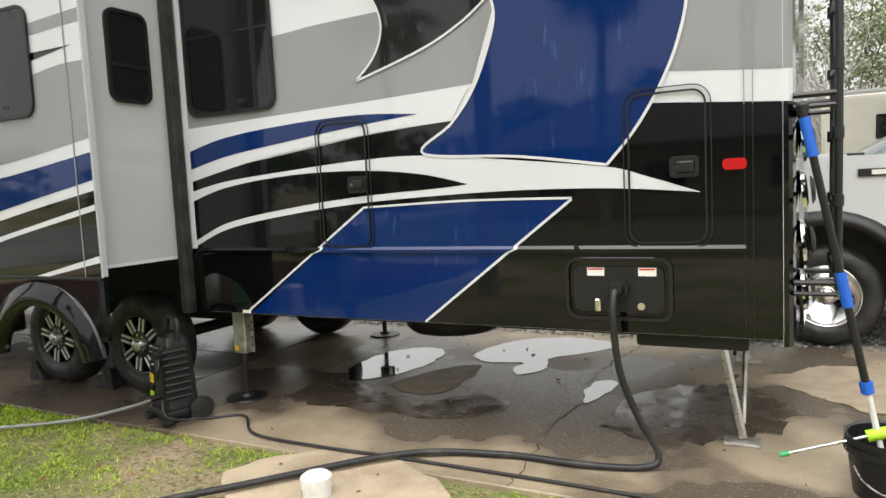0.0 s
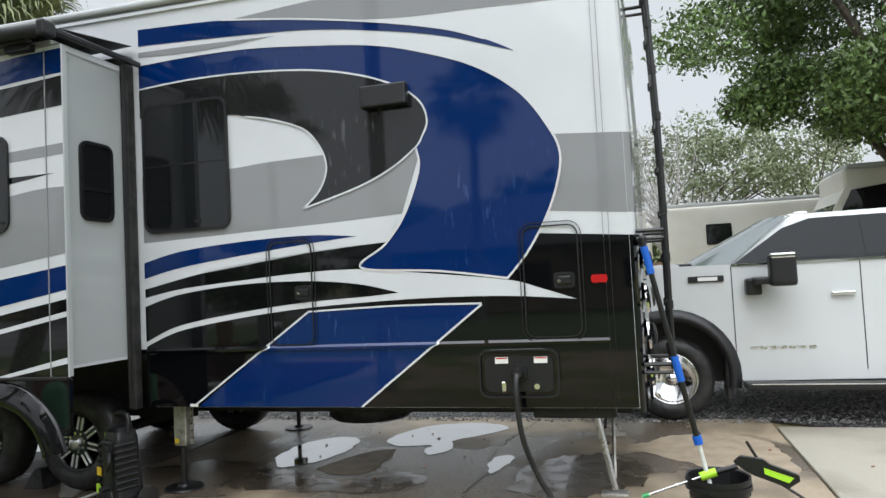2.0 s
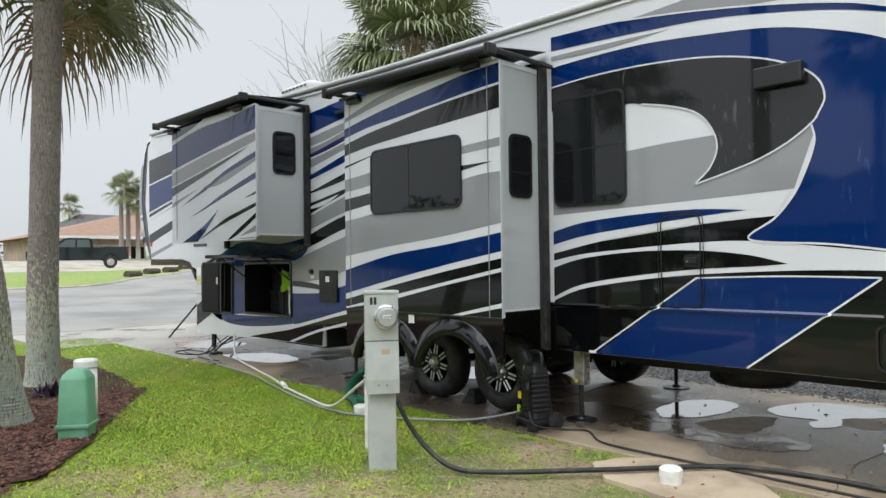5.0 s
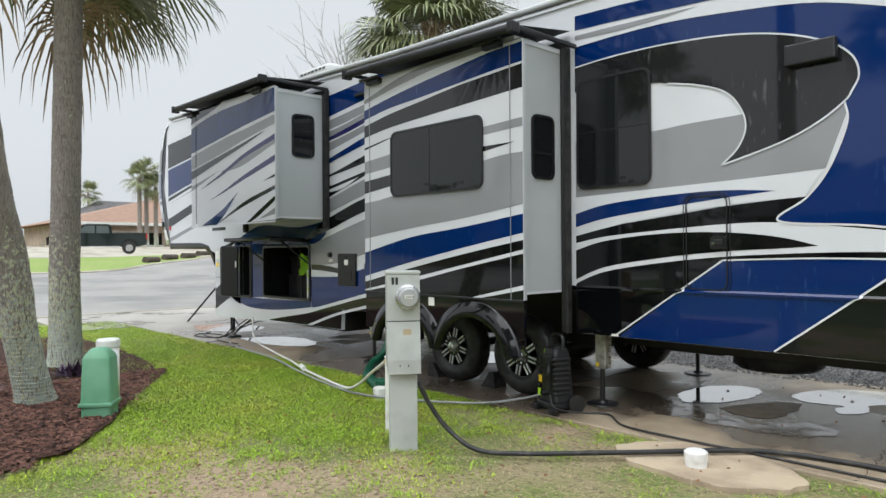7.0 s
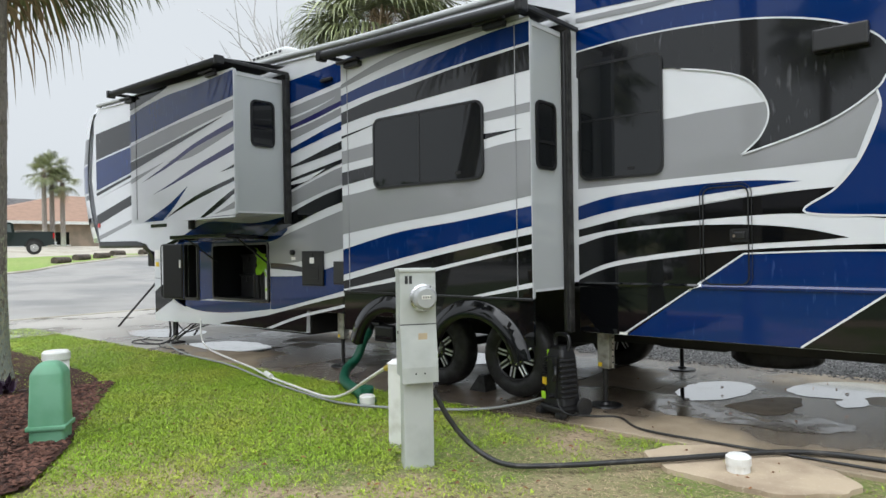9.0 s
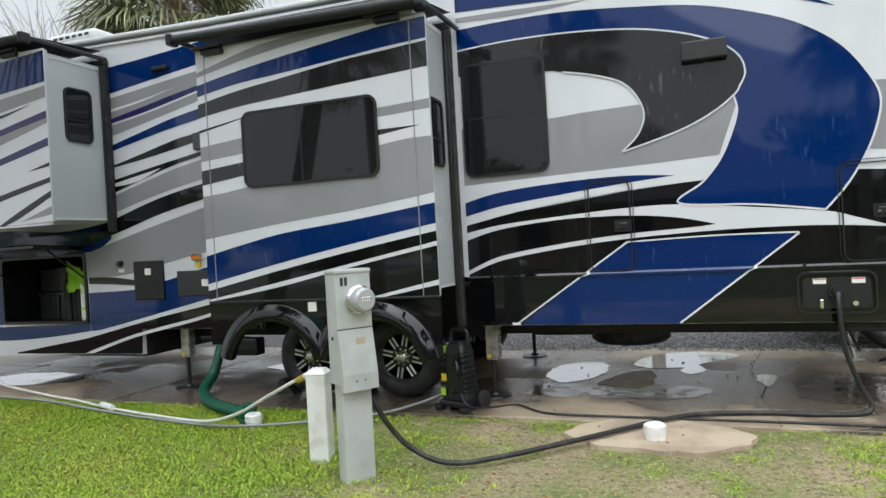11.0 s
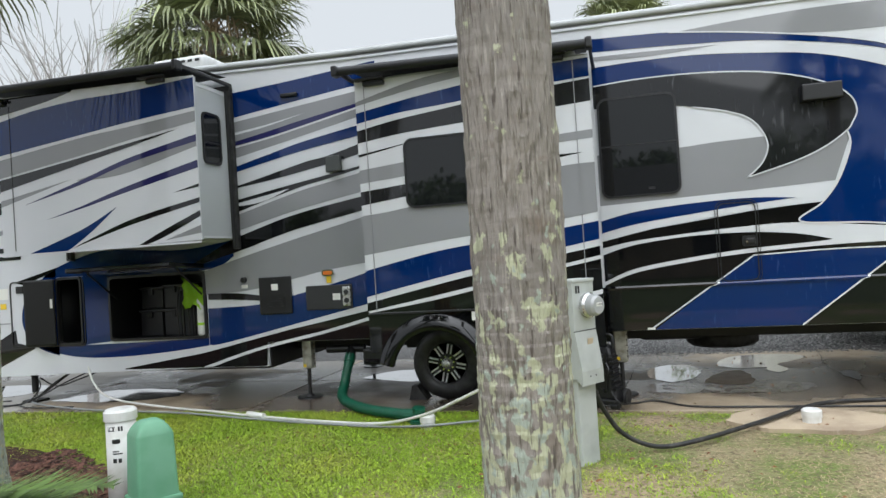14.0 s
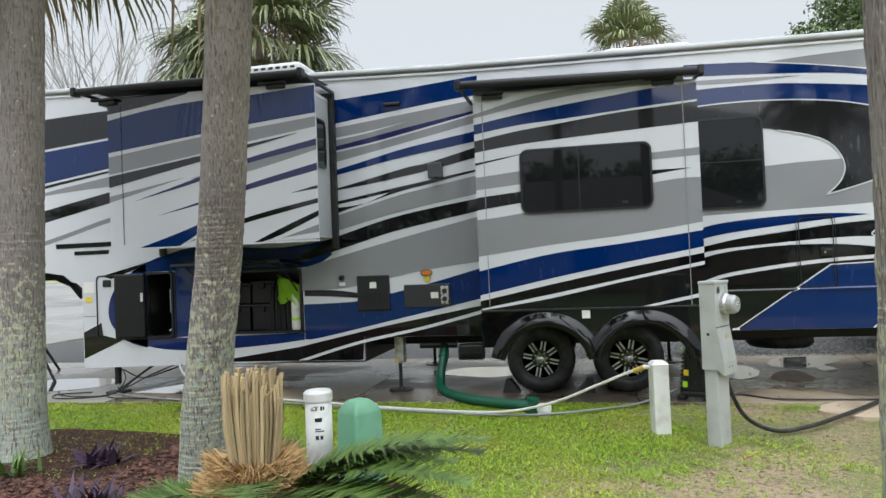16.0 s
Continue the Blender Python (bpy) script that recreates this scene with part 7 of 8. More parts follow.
def bare_tree(x, y, h, seed, n=90):
    t = thing("bare_tree", "leafless grey tree with fine twigs", "tree", (x, y, 0), "leafless trees")
    rnd = random.Random(seed)
    b = bmesh.new()
    tube([(x, y, -0.1), (x, y, h * 0.3), (x + 0.1, y, h * 0.45)], 0.16, 8, 5, 0.1, b)
    for k in range(n):
        p = Vector((x + rnd.uniform(-0.1, 0.1), y, h * rnd.uniform(0.28, 0.6)))
        az, el, L = rnd.uniform(0, 6.28), radians(rnd.uniform(15, 75)), h * rnd.uniform(0.25, 0.55)
        d = Vector((math.cos(az) * math.cos(el), math.sin(az) * math.cos(el), math.sin(el)))
        q = p + d * L
        m = p.lerp(q, 0.5) + Vector((rnd.uniform(-0.25, 0.25), rnd.uniform(-0.25, 0.25), rnd.uniform(-0.1, 0.2)))
        tube([p, m, q], 0.035, 5, 3, 0.008, b)
        for j in range(4):
            s = m.lerp(q, rnd.random())
            e = s + (d + Vector((rnd.uniform(-0.8, 0.8), rnd.uniform(-0.8, 0.8), rnd.uniform(-0.1, 0.6)))) * L * 0.25
            cyl(s, e, 0.012, 0.005, 4, b, False)
    part("crown", b, TWIG, t)


bare_tree(-16.6, 7.5, 8.0, 1, 130)
bare_tree(1.2, 24, 6.5, 3, 60)

# far side of the street and behind the parked truck
def camper(x0, x1, y, h, label, dark):
    c = thing("parked_camper", label, "camper", ((x0 + x1) / 2, y + 1.2, 0), "campers parked behind")
    part("body", box(x0, x1, y, y + 2.4, 0.7, h, 0.14, seg=3), FARRV, c)
    part("roof_cap", box(x0 + 0.1, x1 - 0.1, y + 0.05, y + 2.3, h - 0.02, h + 0.1, 0.04), ROOFM, c)
    part("skirt", box(x0 + 0.3, x1 - 0.3, y + 0.05, y + 2.3, 0.35, 0.72, 0.03), dark, c)
    for k, x in enumerate(np.linspace(x0 + 1.2, x1 - 1.6, max(2, int((x1 - x0) / 2.6)))):
        w = part("window", box(x, x + 0.75, y - 0.02, y + 0.02, h - 1.25, h - 0.6, 0.05), GLASS, c)
    b = slab([(x0 + 0.2, 1.2), (x0 + 2.5, 1.75), (x0 + 5, 1.95), (x0 + 2.6, 1.62)], y - 0.012, y - 0.004)
    part("swoosh", b, principled("bronze_swoosh", (0.22, 0.13, 0.08), 0.4) if "bronze_swoosh" not in bpy.data.materials else bpy.data.materials["bronze_swoosh"], c)
    b = slab([(x0 + 1.2, 0.95), (x0 + 4.0, 1.35), (x0 + 6, 1.4), (x0 + 3.5, 1.2)], y - 0.012, y - 0.004)
    part("swoosh", b, dark, c)
    for x in (x0 + 1.5, x1 - 2.2):
        part("wheel", lathe([(0.0, 0.0), (0.2, 0.0), (0.4, 0.02), (0.42, 0.2), (0.0, 0.22)], (x, y - 0.01, 0.42), 20, "y"), RUBBER, c)


camper(1.0, 6.4, 18.5, 3.45, "cream camper with bronze swooshes beyond the truck", principled("brown_band", (0.05, 0.04, 0.035), 0.4))
camper(5.0, 16, 14.2, 3.75, "tan motorhome parked behind the truck", bpy.data.materials["brown_band"])
mh = bpy.data.objects["parked_camper.001"]
part("windscreen", moved(box(-0.04, 0.04, -1.1, 1.1, -0.75, 0.75, 0.02), Matrix.Translation((4.75, 15.4, 2.7)) @ Matrix.Rotation(radians(32), 4, "Y")), GLASS, mh)
part("nose", slab([(5.2, 0.6), (4.1, 0.7), (4.0, 1.6), (4.35, 2.0), (5.2, 3.6)], 14.22, 16.58), FARRV, mh)
part("cab_window", slab([(4.6, 2.05), (5.15, 3.2), (6.3, 3.35), (6.3, 2.05)], 14.17, 14.2), GLASS, mh)
camper(-2.0, 0.6, 21, 3.2, "white trailer end seen past the ladder", bpy.data.materials["brown_band"])
camper(-11.5, -3.6, 20, 3.3, "cream camper far behind the trailer", bpy.data.materials["brown_band"])

house = thing("house", "single-storey stucco house with an orange-brown hip roof", "house", (-70, 20, 0))
part("wall", box(-80, -64, 11.0, 32, 1.0, 4.1), STUCCO, house)
part("fascia", box(-63.2, -63.0, 9.9, 33, 3.95, 4.2), WPLAST, house)
hb = bmesh.new()
hv = [hb.verts.new(p) for p in ((-81, 9.9, 4.1), (-63, 9.9, 4.1), (-63, 33, 4.1), (-81, 33, 4.1), (-72, 21.0, 7.1), (-72, 26, 7.1))]
for f in ((0, 1, 4), (1, 2, 5, 4), (2, 3, 5), (3, 0, 4, 5), (3, 2, 1, 0)):
    hb.faces.new([hv[i] for i in f])
bmesh.ops.recalc_face_normals(hb, faces=hb.faces)
part("roof", hb, TILE, house)
for y in (17.5, 21.5, 26):
    w = part("window", box(-64.05, -63.9, y, y + 1.4, 2.2, 3.3), GLASS, house)
    part("frame", box(-63.95, -63.85, y - 0.1, y + 1.5, 2.1, 2.2), WPLAST, w)
part("garage_door", box(-64.05, -63.9, 28, 31, 1.1, 3.4), WPLAST, house)
h2 = thing("house", "grey-roofed house farther off", "house", (-110, 34, 0))
part("wall", box(-118, -104, 23, 40, 1, 6.5), STUCCO, h2)
hb = bmesh.new()
hv = [hb.verts.new(p) for p in ((-119, 22, 6.4), (-103, 22, 6.4), (-103, 41, 6.4), (-119, 41, 6.4), (-111, 27, 9.5), (-111, 37, 9.5))]
for f in ((0, 1, 4), (1, 2, 5, 4), (2, 3, 5), (3, 0, 4, 5)):
    hb.faces.new([hv[i] for i in f])
part("roof", hb, mix_noise(principled("grey_shingle", (0.12, 0.11, 0.11), 0.9), (0.07, 0.07, 0.07), 2), h2)
dp = thing("pickup_truck", "dark green crew-cab pickup parked across the street", "pickup truck", (-48.5, 8.6, 1.4))


def dark_pickup():
    m = Matrix.Translation((-48.5, 8.95, 1.4)) @ Matrix.Rotation(radians(80), 4, "Z")
    p = lambda n, b, mt, par=dp, lb="": part(n, moved(b, m), mt, par, lb)
    arch = lambda cx: [(cx + 0.5 * math.cos(radians(a)), 0.52 + 0.5 * math.sin(radians(a))) for a in range(0, 181, 20)]
    low = [(2.85, 0.62)] + arch(1.75) + [(1.15, 0.48), (-1.3, 0.48)] + arch(-1.95) + [(-2.95, 0.6)]
    p("body", slab([(-2.95, 1.1), (-2.8, 1.25), (-1.7, 1.34), (2.85, 1.4)] + low, -0.98, 0.98), DARKT)
    p("arch_lining", box(-2.6, 2.4, -0.9, 0.9, 0.5, 1.1), INK)
    p("cab", slab([(-1.75, 1.32), (-0.95, 1.93), (-0.7, 1.98), (0.5, 1.98), (0.66, 1.9), (0.74, 1.36)], -0.86, 0.86), DARKT)
    p("side_window", slab([(-1.35, 1.38), (-0.85, 1.86), (-0.3, 1.88), (-0.3, 1.38)], -0.88, -0.862), bpy.data.materials["screen_glass"])
    p("side_window", slab([(-0.2, 1.38), (-0.2, 1.88), (0.5, 1.87), (0.58, 1.38)], -0.88, -0.862), bpy.data.materials["screen_glass"])
    p("mirror", box(-1.5, -1.25, -1.2, -0.98, 1.35, 1.6, 0.04), CHROME)
    p("rail_cap", box(0.76, 2.84, -0.99, -0.9, 1.39, 1.43, 0.012), PLASTIC)
    p("bumper", box(2.84, 3.02, -0.9, 0.9, 0.58, 0.78, 0.03), CHROME)
    p("tail_lamp", box(2.78, 2.87, -0.995, -0.86, 1.0, 1.34, 0.02), RED)
    p("body_trim", box(-1.3, 1.2, -0.992, -0.97, 0.48, 0.53), CHROME)
    for x in (-0.78, 0.22):
        p("door_handle", box(x, x + 0.18, -1.01, -0.98, 1.2, 1.24, 0.01), DARKT)
    for x in (-1.95, 1.75):
        w = p("wheel", lathe([(0.0, 0.0), (0.22, 0.0), (0.385, 0.02), (0.41, 0.06), (0.41, 0.2), (0.0, 0.24)], (x, -0.97, 0.41), 28, "y"), RUBBER)
        part("rim", moved(lathe([(0.0, -0.02), (0.08, -0.03), (0.12, 0.0), (0.2, -0.005), (0.235, -0.02)], (x, -0.97, 0.41), 20, "y"), m), ALU, w)
        part("tyre_gap", moved(lathe([(0.235, -0.018), (0.25, -0.004)], (x, -0.97, 0.41), 20, "y"), m), INK, w)


dark_pickup()
verge = part("verge", draped([(-33, -12), (-33.2, 3.0), (-33.4, 4.4), (-34.2, 6.0), (-36.2, 7.9), (-37.6, 9.6), (-39, 11.4), (-40.5, 13.1), (-41.3, 15), (-41.6, 40), (-43, 40), (-42.9, 14), (-42.4, 11), (-41.2, 7), (-40.9, -12)], -0.004), TURF)
tagged(verge, "bright grass verge across the street", "lawn", kind="structure")
gutter = part("kerb", tube([(x, y, rise_z(x) - 0.03) for x, y in ((-32.8, -12), (-33.05, 3.0), (-33.25, 4.3), (-34.05, 5.85), (-36.05, 7.75), (-37.45, 9.45), (-38.85, 11.3), (-40.35, 13.0), (-41.2, 15), (-41.4, 40))], 0.1, 6, 4), DRYCON)
tagged(gutter, "pale concrete kerb edging the verge", "kerb", kind="structure")
db = bmesh.new()
dcols = [[db.verts.new((x, y, rise_z(x) - 0.012)) for y in (-12, 40)] for x in (-63, -56.7, -50, -43.25, -40)]
for u, w in zip(dcols, dcols[1:]):
    db.faces.new((u[0], w[0], w[1], u[1]))
drive = part("driveway", db, DRYCON)
tagged(drive, "pale concrete drive across the street", "driveway", kind="structure")
rb = bmesh.new()
rcols = [[rb.verts.new((x, y, rise_z(x) - 0.009)) for y in (-12, 60)] for x in (-41.6, -36, -32)]
for u, w in zip(rcols, rcols[1:]):
    rb.faces.new((u[0], w[0], w[1], u[1]))
tagged(part("road", rb, ASPHALT), "wet pale asphalt where the street bends", "road", kind="structure")
FENCE = mix_noise(principled("grey_fence_wood", (0.30, 0.27, 0.23), 0.9), (0.2, 0.18, 0.15), 2)
wf = thing("wooden_fence", "weathered board fence beside the far house", "fence", (-62, 14, 2))
for k in range(16):
    part("board", box(-62.05, -62.0, 12.4 + 0.26 * k, 12.63 + 0.26 * k, 1.9, 3.35 + 0.03 * (k % 3)), FENCE, wf)
part("rail", box(-62.0, -61.95, 12.4, 16.6, 2.9, 3.0), FENCE, wf)
kerb = part("kerb", box(-17.15, -17.0, -60, 60, -0.05, 0.02, 0.02), DRYCON)
tagged(kerb, "low concrete kerb along the street", "kerb", kind="structure")
rnd = random.Random(12)
for x, y in ((-37.7, 8.62), (-39.2, 10.2), (-40.1, 11.65), (-41.6, 13.2), (-42.2, 15.2)):
    lg2 = bmesh.new()
    cyl((x + 0.15, y - 0.5, rise_z(x) + 0.1), (x - 0.4, y + 0.4, rise_z(x) + 0.12), 0.2, 0.18, 14, lg2)
    ob = part("log", lg2, BARKD)
    tagged(ob, "short dark log edging the verge", "log", group="logs along the verge")
hedge_v, hedge_f = leaf_cloud(clumps(-95, 8, 2.8, 8, 8, 1.8, 24, 1.6, 31), 60, 0.3, 31)
hedge = raw("hedge", hedge_v, hedge_f, vary(principled("dark_hedge", (0.05, 0.035, 0.04), 0.8), 0.4))
tagged(hedge, "dark hedge at the end of the street", "hedge", kind="stuff")
far_v, far_f = leaf_cloud([(-260 + 18 * k, 120 + 30 * math.sin(k), 4 + 2 * math.sin(k * 1.7), 14, 6, 5) for k in range(30)], 60, 0.9, 41)
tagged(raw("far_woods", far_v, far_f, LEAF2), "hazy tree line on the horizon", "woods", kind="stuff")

# behind the viewer: a row of trees, palms and a neighbour's house, which the bodywork mirrors
nb = thing("house", "low neighbouring house with a grey hip roof", "house", (-4, -26, 0))
part("wall", box(-12, 4, -34, -25, 0, 2.9), STUCCO, nb)
hb = bmesh.new()
hv = [hb.verts.new(p) for p in ((-13, -24, 2.8), (5, -24, 2.8), (5, -35, 2.8), (-13, -35, 2.8), (-8, -29.5, 5.6), (0, -29.5, 5.6))]
for f in ((0, 1, 5, 4), (1, 2, 5), (2, 3, 4, 5), (3, 0, 4)):
    hb.faces.new([hv[i] for i in f])
bmesh.ops.recalc_face_normals(hb, faces=hb.faces)
part("roof", hb, bpy.data.materials["grey_shingle"], nb)
for x in (-9.5, -5, -0.5):
    part("window", box(x, x + 1.5, -25.02, -24.95, 0.9, 2.1), GLASS, nb)
BACKS = ((-50, -24, 7, 4.6), (-41, -33, 6, 3.8), (-33, -30, 6, 4.6), (-25, -36, 6, 4.4), (-16, -42, 6, 5.2), (-4, -40, 6, 6.4), (7, -42, 6, 6.0), (15, -38, 6, 5.2), (23, -33, 6, 4.6), (32, -28, 6, 4.4), (42, -22, 6, 4.2))
for k, (x, y, w, z) in enumerate(BACKS):
    broad_tree(x, y, 7, clumps(x, y, z - 1.2, w, w * 0.7, z * 0.62, 30, 1.5, 60 + k), 75, 0.24, 70 + k, "dark oak in the neighbouring plots", r=0.3)
palm([(-5.4, -19.5, -0.05), (-5.4, -19.5, 4.0), (-5.3, -19.5, 8.2)], 0.17, 0.15, 41.0, "palm on the plot opposite", 40, 1.9, False, 4, rings=20)
palm([(2.2, -13.5, -0.05), (2.2, -13.5, 3.0), (2.3, -13.5, 6.4)], 0.17, 0.15, 42.0, "palm on the plot opposite", 40, 1.8, False, 4, rings=20)
palm([(-11.5, -16.0, -0.05), (-11.5, -16.0, 3.0), (-11.6, -16.0, 7.2)], 0.17, 0.15, 43.0, "palm on the plot opposite", 40, 1.8, False, 4, rings=20)
# unseen dark ground sheet, added so the lower panels mirror less brightness
MIRRORGREEN = mix_noise(mix_noise(principled("mirrored_dark_green", (0.075, 0.115, 0.03), 0.9), (0.05, 0.08, 0.022), 0.5, 0.4, 0.6, 6), (0.11, 0.12, 0.05), 3, 0.5, 0.7, 6)
opp = part("unseen_dark_ground", flat([(-16.9, -60), (60, -60), (60, -10)] + edge_noise([(60, -9.6), (30, -9.9), (12, -9.3), (4, -9.7), (-4, -9.2), (-10, -9.6), (-16.9, -9.4)], 0.15, 21)[1:], -0.022), MIRRORGREEN)
tagged(opp, "unseen dark green ground sheet, added to darken the bodywork's reflections", "lawn", kind="structure")

# ---------------------------------------------------------------- beds and lawn
sago = thing("sago_palm", "sago palm with a column of new shoots and feathery leaves", "sago palm", (-6.1, -4.9, 0))
sc = Vector((-6.13, -4.93, 0.0))


def sago_parts():
    rnd = random.Random(5)
    loc = sc - Vector((-6.1, -4.9, 0))
    b = bmesh.new()
    for k in range(4200):
        a, u = rnd.uniform(0, 6.28), rnd.random()
        z = 0.2 + 0.48 * u
        r = 0.2 + 0.09 * math.sin(math.pi * min(1, u * 1.1))
        p = sc + Vector((math.cos(a) * r * 0.7, math.sin(a) * r * 0.7, z))
        q = sc + Vector((math.cos(a) * (r + rnd.uniform(-0.02, 0.035)), math.sin(a) * (r + rnd.uniform(-0.02, 0.035)), z + rnd.uniform(-0.05, 0.07)))
        cyl(p, q, 0.005, 0.002, 3, b, False)
    part("trunk", b, FUZZ, sago, "shaggy rust-brown caudex")
    part("core", lathe([(0.15, -0.05), (0.19, 0.2), (0.2, 0.45), (0.13, 0.62), (0.0, 0.66)], sc, 20), FUZZ, sago)
    b = bmesh.new()
    for k in range(190):
        a, r = rnd.uniform(0, 6.28), 0.12 * math.sqrt(rnd.random())
        x, y = math.cos(a) * r, math.sin(a) * r
        h = rnd.uniform(0.92, 1.05)
        bend = rnd.uniform(0.98, 1.2)
        tube([sc + Vector((x * 0.8, y * 0.8, 0.62)), sc + Vector((x * 1.05, y * 1.05, 0.82)), sc + Vector((x * bend, y * bend, h)), sc + Vector((x * bend * 1.02 + 0.008, y * bend * 0.98, h + 0.02))], 0.0095, 5, 2, 0.006, b)
    part("new_shoots", b, CONE, sago, "upright tan unfurling shoots")
    V, F = [], []
    for k in range(27):
        a = radians((-35, -15, 5, 20, -50, -65)[k]) if k < 6 else (radians(rnd.uniform(-85, 60)) if k < 19 else rnd.uniform(0, 6.28))
        el = rnd.uniform(0.15, 0.75)
        L = rnd.uniform(0.6, 0.98) if k < 19 else rnd.uniform(0.4, 0.65)
        d = Vector((math.cos(a), math.sin(a), 0))
        line = [loc + d * (L * u) * math.cos(el * (1 - u)) + Vector((0, 0, 0.5 + L * (math.sin(el) * u - (0.28 + 0.25 * (1 - el)) * u * u))) + d * 0.1 for u in np.linspace(0, 1, 64)]
        s = Vector((-d.y, d.x, 0))
        for i in range(3, 64):
            p, t = line[i], (line[i] - line[i - 1]).normalized()
            ln = 0.17 * math.sin(math.pi * (0.1 + 0.85 * i / 64)) + 0.03
            for sg in (-1, 1):
                e = p + (s * sg * 0.9 + t * 0.45 + Vector((0, 0, 0.25 - 0.3 * rnd.random()))).normalized() * ln
                w = t * 0.0105
                b0 = len(V)
                V += [p - w, p + w, e]
                F.append((b0, b0 + 1, b0 + 2))
        for i in range(63):
            b0 = len(V)
            w = s * 0.006
            V += [line[i] - w, line[i] + w, line[i + 1] + w, line[i + 1] - w]
            F.append((b0, b0 + 1, b0 + 2, b0 + 3))
    raw("fronds", V, F, SAGO, sago, "feathery green leaves")


sago_parts()


def strap_plant(name, label, x, y, n, L, mat, seed, category):
    t = thing(name, label, category, (x, y, 0), "plants in the mulch bed")
    rnd = random.Random(seed)
    V, F = [], []
    for k in range(n):
        a, el = rnd.uniform(0, 6.28), rnd.uniform(0.4, 1.4)
        ln = L * rnd.uniform(0.6, 1.1)
        d = Vector((math.cos(a), math.sin(a), 0))
        s = Vector((-d.y, d.x, 0)) * (0.034 if mat is PURPLEL else 0.02)
        o = Vector((rnd.uniform(-0.12, 0.12), rnd.uniform(-0.1, 0.1), 0.0))
        prev = None
        for i in range(6):
            u = i / 5
            p = o + d * ln * u * math.cos(el) + Vector((0, 0, ln * (math.sin(el) * u - 0.35 * u * u) + 0.01))
            w = s * (1.0 - abs(u - 0.3)) * (1 - u * 0.9)
            b0 = len(V)
            V += [p - w, p + w]
            if prev is not None:
                F.append((prev, prev + 1, b0 + 1, b0))
            prev = b0
    raw("leaves", V, F, mat, t)


strap_plant("purple_plant", "dark purple spiky-leaved bedding plant", -7.75, -3.95, 70, 0.42, PURPLEL, 1, "plant")
strap_plant("purple_plant", "dark purple spiky-leaved bedding plant", -7.0, -5.45, 70, 0.36, PURPLEL, 2, "plant")
strap_plant("purple_plant", "dark purple spiky-leaved bedding plant", -8.5, -2.9, 50, 0.3, PURPLEL, 3, "plant")
strap_plant("purple_plant", "dark purple spiky-leaved bedding plant", -7.6, -5.1, 50, 0.3, PURPLEL, 4, "plant")
strap_plant("grass_tuft", "yellow-green strappy tuft beside the sago palm", -6.62, -4.78, 70, 0.7, LIMELEAF, 5, "plant")
strap_plant("grass_tuft", "thin green tuft at the trunk's foot", -9.0, -3.2, 24, 0.4, SAGO, 6, "plant")


def bare(x, y):
    """How bare the lawn is, from worn soil round the pedestal to full turf."""
    n = noise.noise((x * 0.75, y * 0.75, 3.3)) + 0.7 * noise.noise((x * 2.3, y * 2.3, 7.1)) + 0.75 * noise.noise((x * 6.5, y * 6.5, 1.1))
    worn = math.exp(-((x + 2.1) / 2.1) ** 2) * 0.8 + 0.3 * max(0.0, min(1.0, (-2.6 - y) / 1.2))
    lush = max(0.0, min(1.0, (-3.9 - x) / 1.6))
    return n * (0.55 - 0.2 * lush) + worn - 0.06 - 0.22 * lush


def in_bed(x, y):
    return (x < -5.2 - 0.0 and y < -3.3 - 0.62 * (x + 5.9) * (1 if x > -8.2 else 0) and y < -1.95) or (x < -4.9 and y < -4.0)


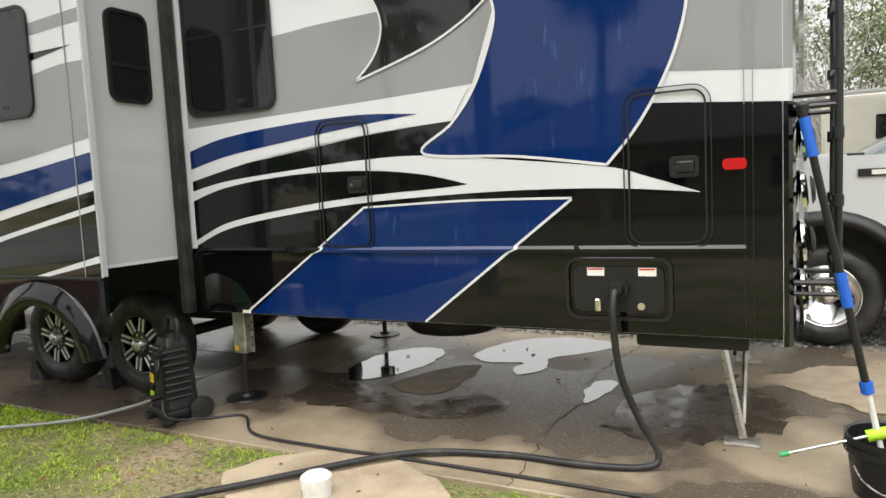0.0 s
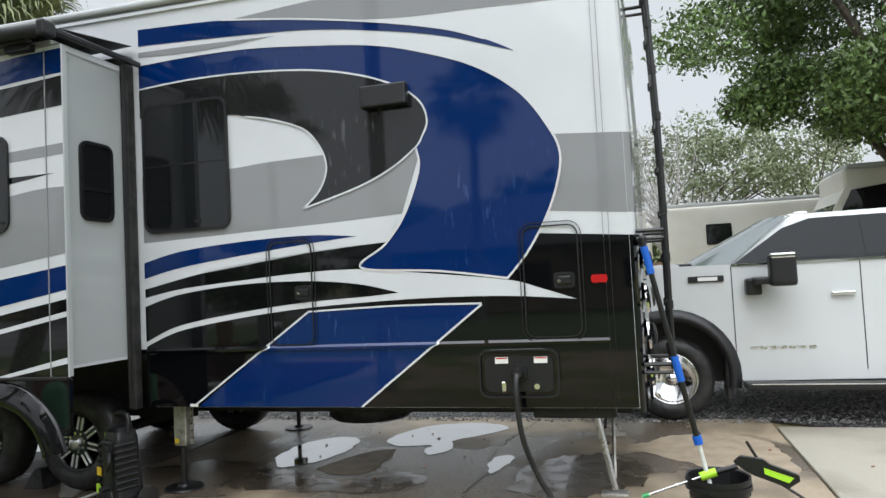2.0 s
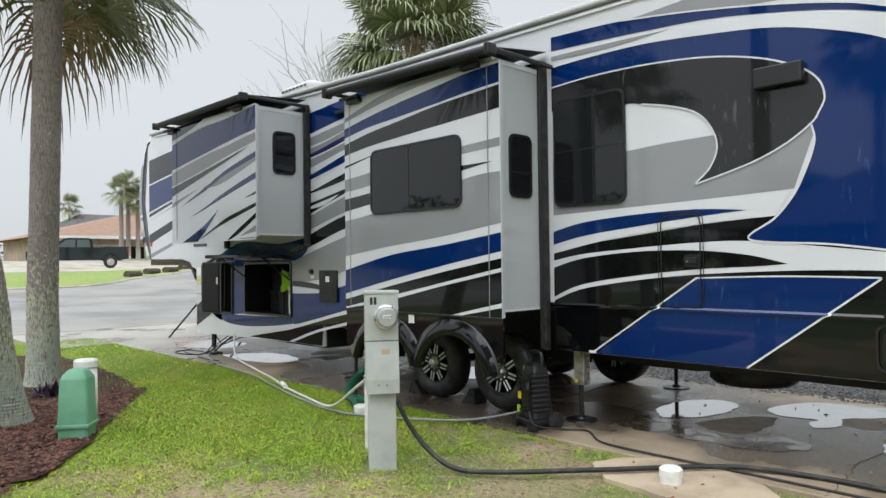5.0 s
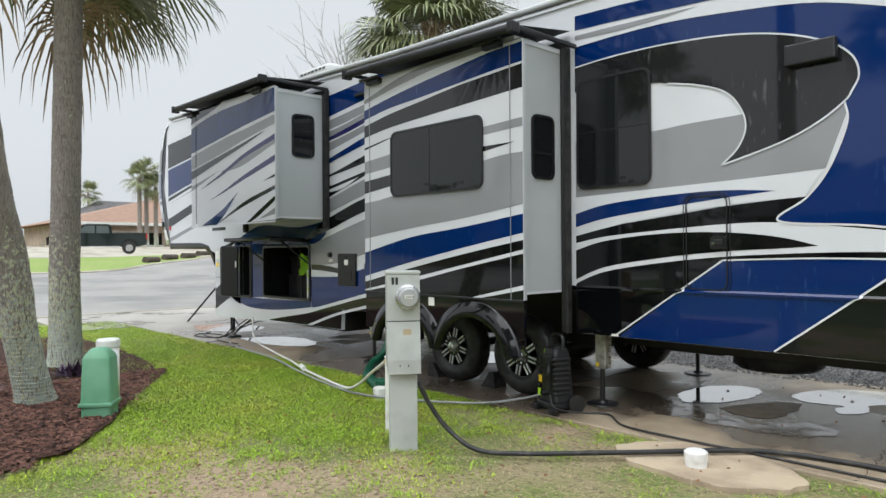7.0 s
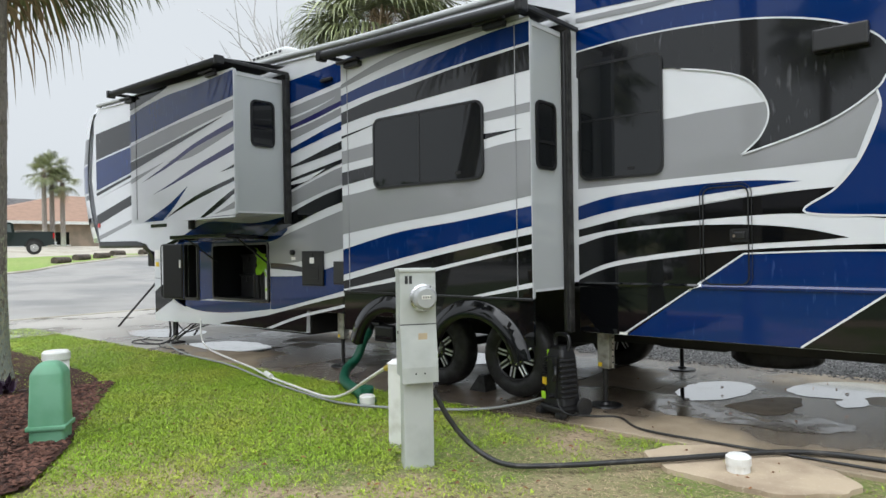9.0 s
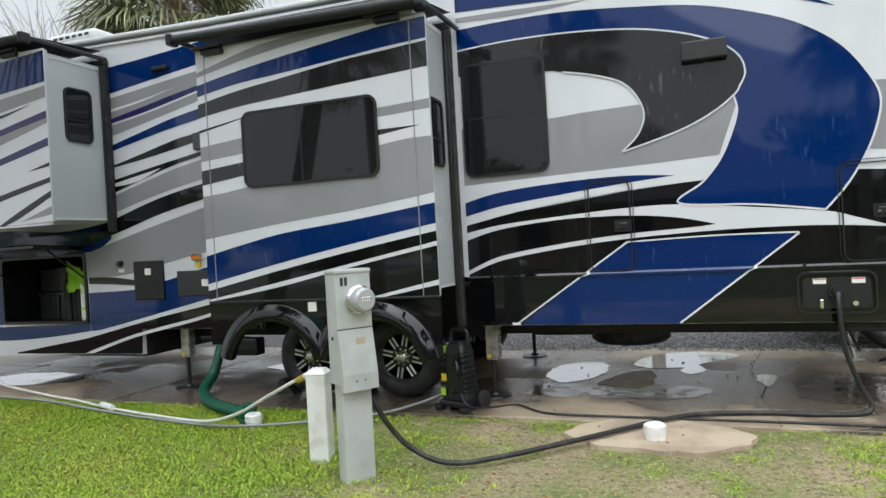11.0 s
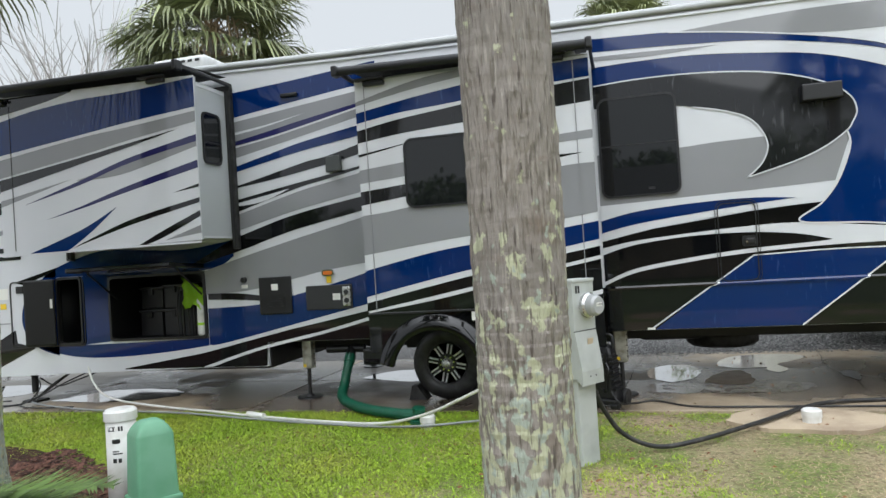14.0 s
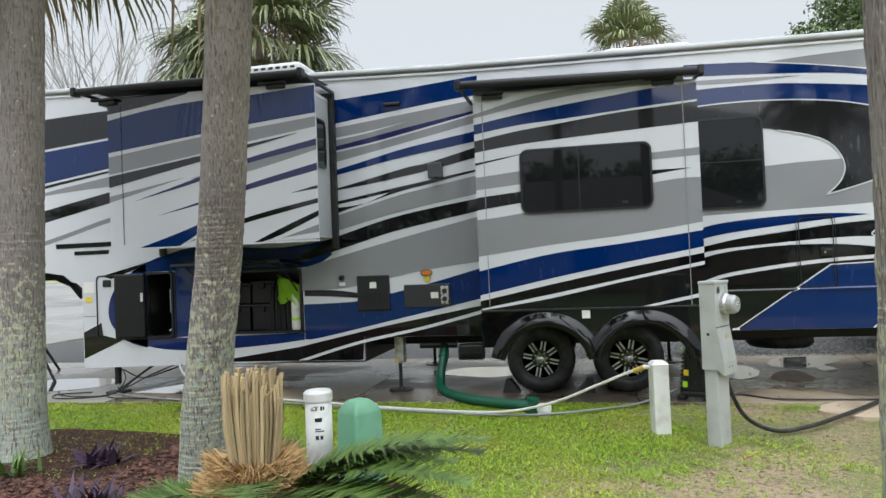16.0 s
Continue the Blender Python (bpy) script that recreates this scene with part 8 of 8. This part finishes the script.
def lawn(per, seed, x0, x1, y0, y1, long, name, label, mat, dry=False):
    """Short, matted grass: small leaves lying every way, thin where the soil shows."""
    rs = np.random.RandomState(seed)
    step = 0.07
    gx, gy = int((x1 - x0) / step) + 2, int((y1 - y0) / step) + 2
    field = np.array([[9.0 if in_bed(x0 + i * step, y0 + j * step) else bare(x0 + i * step, y0 + j * step) for j in range(gy)] for i in range(gx)])
    n = int(per * (x1 - x0) * (y1 - y0))
    x, y = rs.uniform(x0, x1, n), rs.uniform(y0, y1, n)
    b = field[((x - x0) / step + rs.uniform(-0.5, 0.5, n) + 0.5).astype(int).clip(0, gx - 1), ((y - y0) / step + rs.uniform(-0.5, 0.5, n) + 0.5).astype(int).clip(0, gy - 1)]
    keep = (b < 5) & ((b > rs.uniform(0.1, 0.9, n)) if dry else (b < 0.1 + 0.5 * rs.random_sample(n) ** 1.6))
    x, y, b = x[keep], y[keep], b[keep]
    n = len(x)
    az, tilt = rs.uniform(0, 2 * math.pi, n), np.radians(rs.uniform(3, 22, n) if dry else rs.uniform(15, 75, n))
    ln = long * rs.uniform(0.5, 1.3, n) * np.where(b < 0.0, 1.0, 0.85)
    w = rs.uniform(0.0016, 0.0034, n) * (0.8 if dry else 1.3)
    z = -0.03 + (0.0 if dry else 1.0) * rs.uniform(0, 0.022, n) * np.clip(0.7 - b, 0.2, 1.2)
    mid = np.stack([x + ln * 0.55 * np.cos(az) * np.cos(tilt), y + ln * 0.55 * np.sin(az) * np.cos(tilt), z + ln * 0.55 * np.sin(tilt)], 1)
    tip = np.stack([x + ln * np.cos(az) * np.cos(tilt * 0.6), y + ln * np.sin(az) * np.cos(tilt * 0.6), z + ln * 0.8 * np.sin(tilt)], 1)
    sd = np.stack([-np.sin(az) * w, np.cos(az) * w, np.zeros(n)], 1)
    V = np.stack([np.stack([x, y, z], 1), mid - sd, tip, mid + sd], 1).reshape(-1, 3)
    F = np.arange(4 * n).reshape(-1, 4)
    tagged(raw(name, V.tolist(), F.tolist(), mat), label, "grass", kind="stuff")


GREEN = "short bright green grass of the patchy lawn"
lawn(8200, 3, -9.5, 2.0, -4.2, -0.47, 0.040, "grass_blades", GREEN, BLADE)
lawn(4500, 4, -15.0, -9.5, -2.6, -0.47, 0.045, "grass_blades", GREEN, BLADE)
lawn(6800, 5, -5.0, 2.5, -5.6, -4.2, 0.036, "grass_blades", GREEN, BLADE)
lawn(3200, 6, -6.0, 2.0, -5.0, -0.47, 0.05, "dry_grass", "straw-coloured dead grass on bare soil", STRAW, True)


def scatter(n, seed, inside, size, mat, name, label, z=0.0, flatness=0.25):
    rs = np.random.RandomState(seed)
    V, F = [], []
    for i in range(n):
        x, y = inside(rs)
        a = rs.uniform(0, 6.28)
        l, w = size * rs.uniform(0.5, 1.3), size * rs.uniform(0.15, 0.4)
        c, s = math.cos(a), math.sin(a)
        t1, t2 = rs.uniform(-flatness, flatness) * l, rs.uniform(0.1, 0.4) * w
        b0 = len(V)
        V += [(x - c * l + s * w, y - s * l - c * w, z - t1 * 0.3), (x + c * l + s * w, y + s * l - c * w, z + t1 + 0.004), (x + c * l - s * w, y + s * l + c * w, z + t1 + t2 + 0.006), (x - c * l - s * w, y - s * l + c * w, z + 0.006), (x, y, z + 0.012 + w * 0.5)]
        F += [(b0, b0 + 1, b0 + 4), (b0 + 1, b0 + 2, b0 + 4), (b0 + 2, b0 + 3, b0 + 4), (b0 + 3, b0, b0 + 4)]
    tagged(raw(name, V, F, mat), label, name.replace("_", " "), kind="stuff")


def bed_point(rs):
    while True:
        x, y = rs.uniform(-12.5, -4.9), rs.uniform(-8.0, -1.9)
        if in_bed(x, y):
            return x, y


scatter(30000, 8, bed_point, 0.034, vary(principled("bark_chip", (0.10, 0.048, 0.034), 0.8, spec=0.3), 0.75), "mulch_chips", "loose dark red-brown bark chips", 0.014)
scatter(26000, 9, lambda rs: (rs.uniform(-6, 4.5), rs.uniform(2.75, 6.2)), 0.016, vary(principled("gravel_stone", (0.22, 0.215, 0.21), 0.55), 0.65), "gravel_stones", "loose grey crushed stones", 0.0)
scatter(300, 10, lambda rs: (rs.uniform(-7, 1.5), rs.uniform(-4.5, -0.5)), 0.016, vary(principled("dead_leaf", (0.22, 0.10, 0.045), 0.8), 0.5), "dead_leaves", "scattered brown dead leaves in the grass", 0.0)
scatter(70, 11, lambda rs: (rs.uniform(-5, 3), rs.uniform(-0.3, 2.6)), 0.014, bpy.data.materials["dead_leaf"], "leaf_litter", "a few wet leaves on the pad", 0.004)

# crack wandering across the pad
for seed, pts in ((1, [(-1.12, -0.46), (-1.15, 0.1), (-1.18, 0.5), (-1.12, 0.9), (-1.2, 1.3)]), (2, [(-1.2, 1.3), (-1.17, 1.9), (-1.05, 2.5), (-1.0, 2.94)]), (3, [(-3.42, 0.5), (-3.37, 0.8), (-3.26, 1.98), (-3.1, 2.8)])):
    line = spline([(x, y, 0.0015) for x, y in pts], 14)
    rr = random.Random(seed)
    cb = bmesh.new()
    pv = None
    for p in line:
        j = Vector((rr.uniform(-0.018, 0.018), rr.uniform(-0.01, 0.01), 0))
        w = Vector((rr.uniform(0.002, 0.006), 0, 0))
        cur = (cb.verts.new(p + j - w), cb.verts.new(p + j + w))
        if pv:
            cb.faces.new((pv[0], pv[1], cur[1], cur[0]))
        pv = cur
    part("crack", cb, principled("crack_dirt", (0.035, 0.03, 0.025), 0.9) if seed == 1 else bpy.data.materials["crack_dirt"], pad)
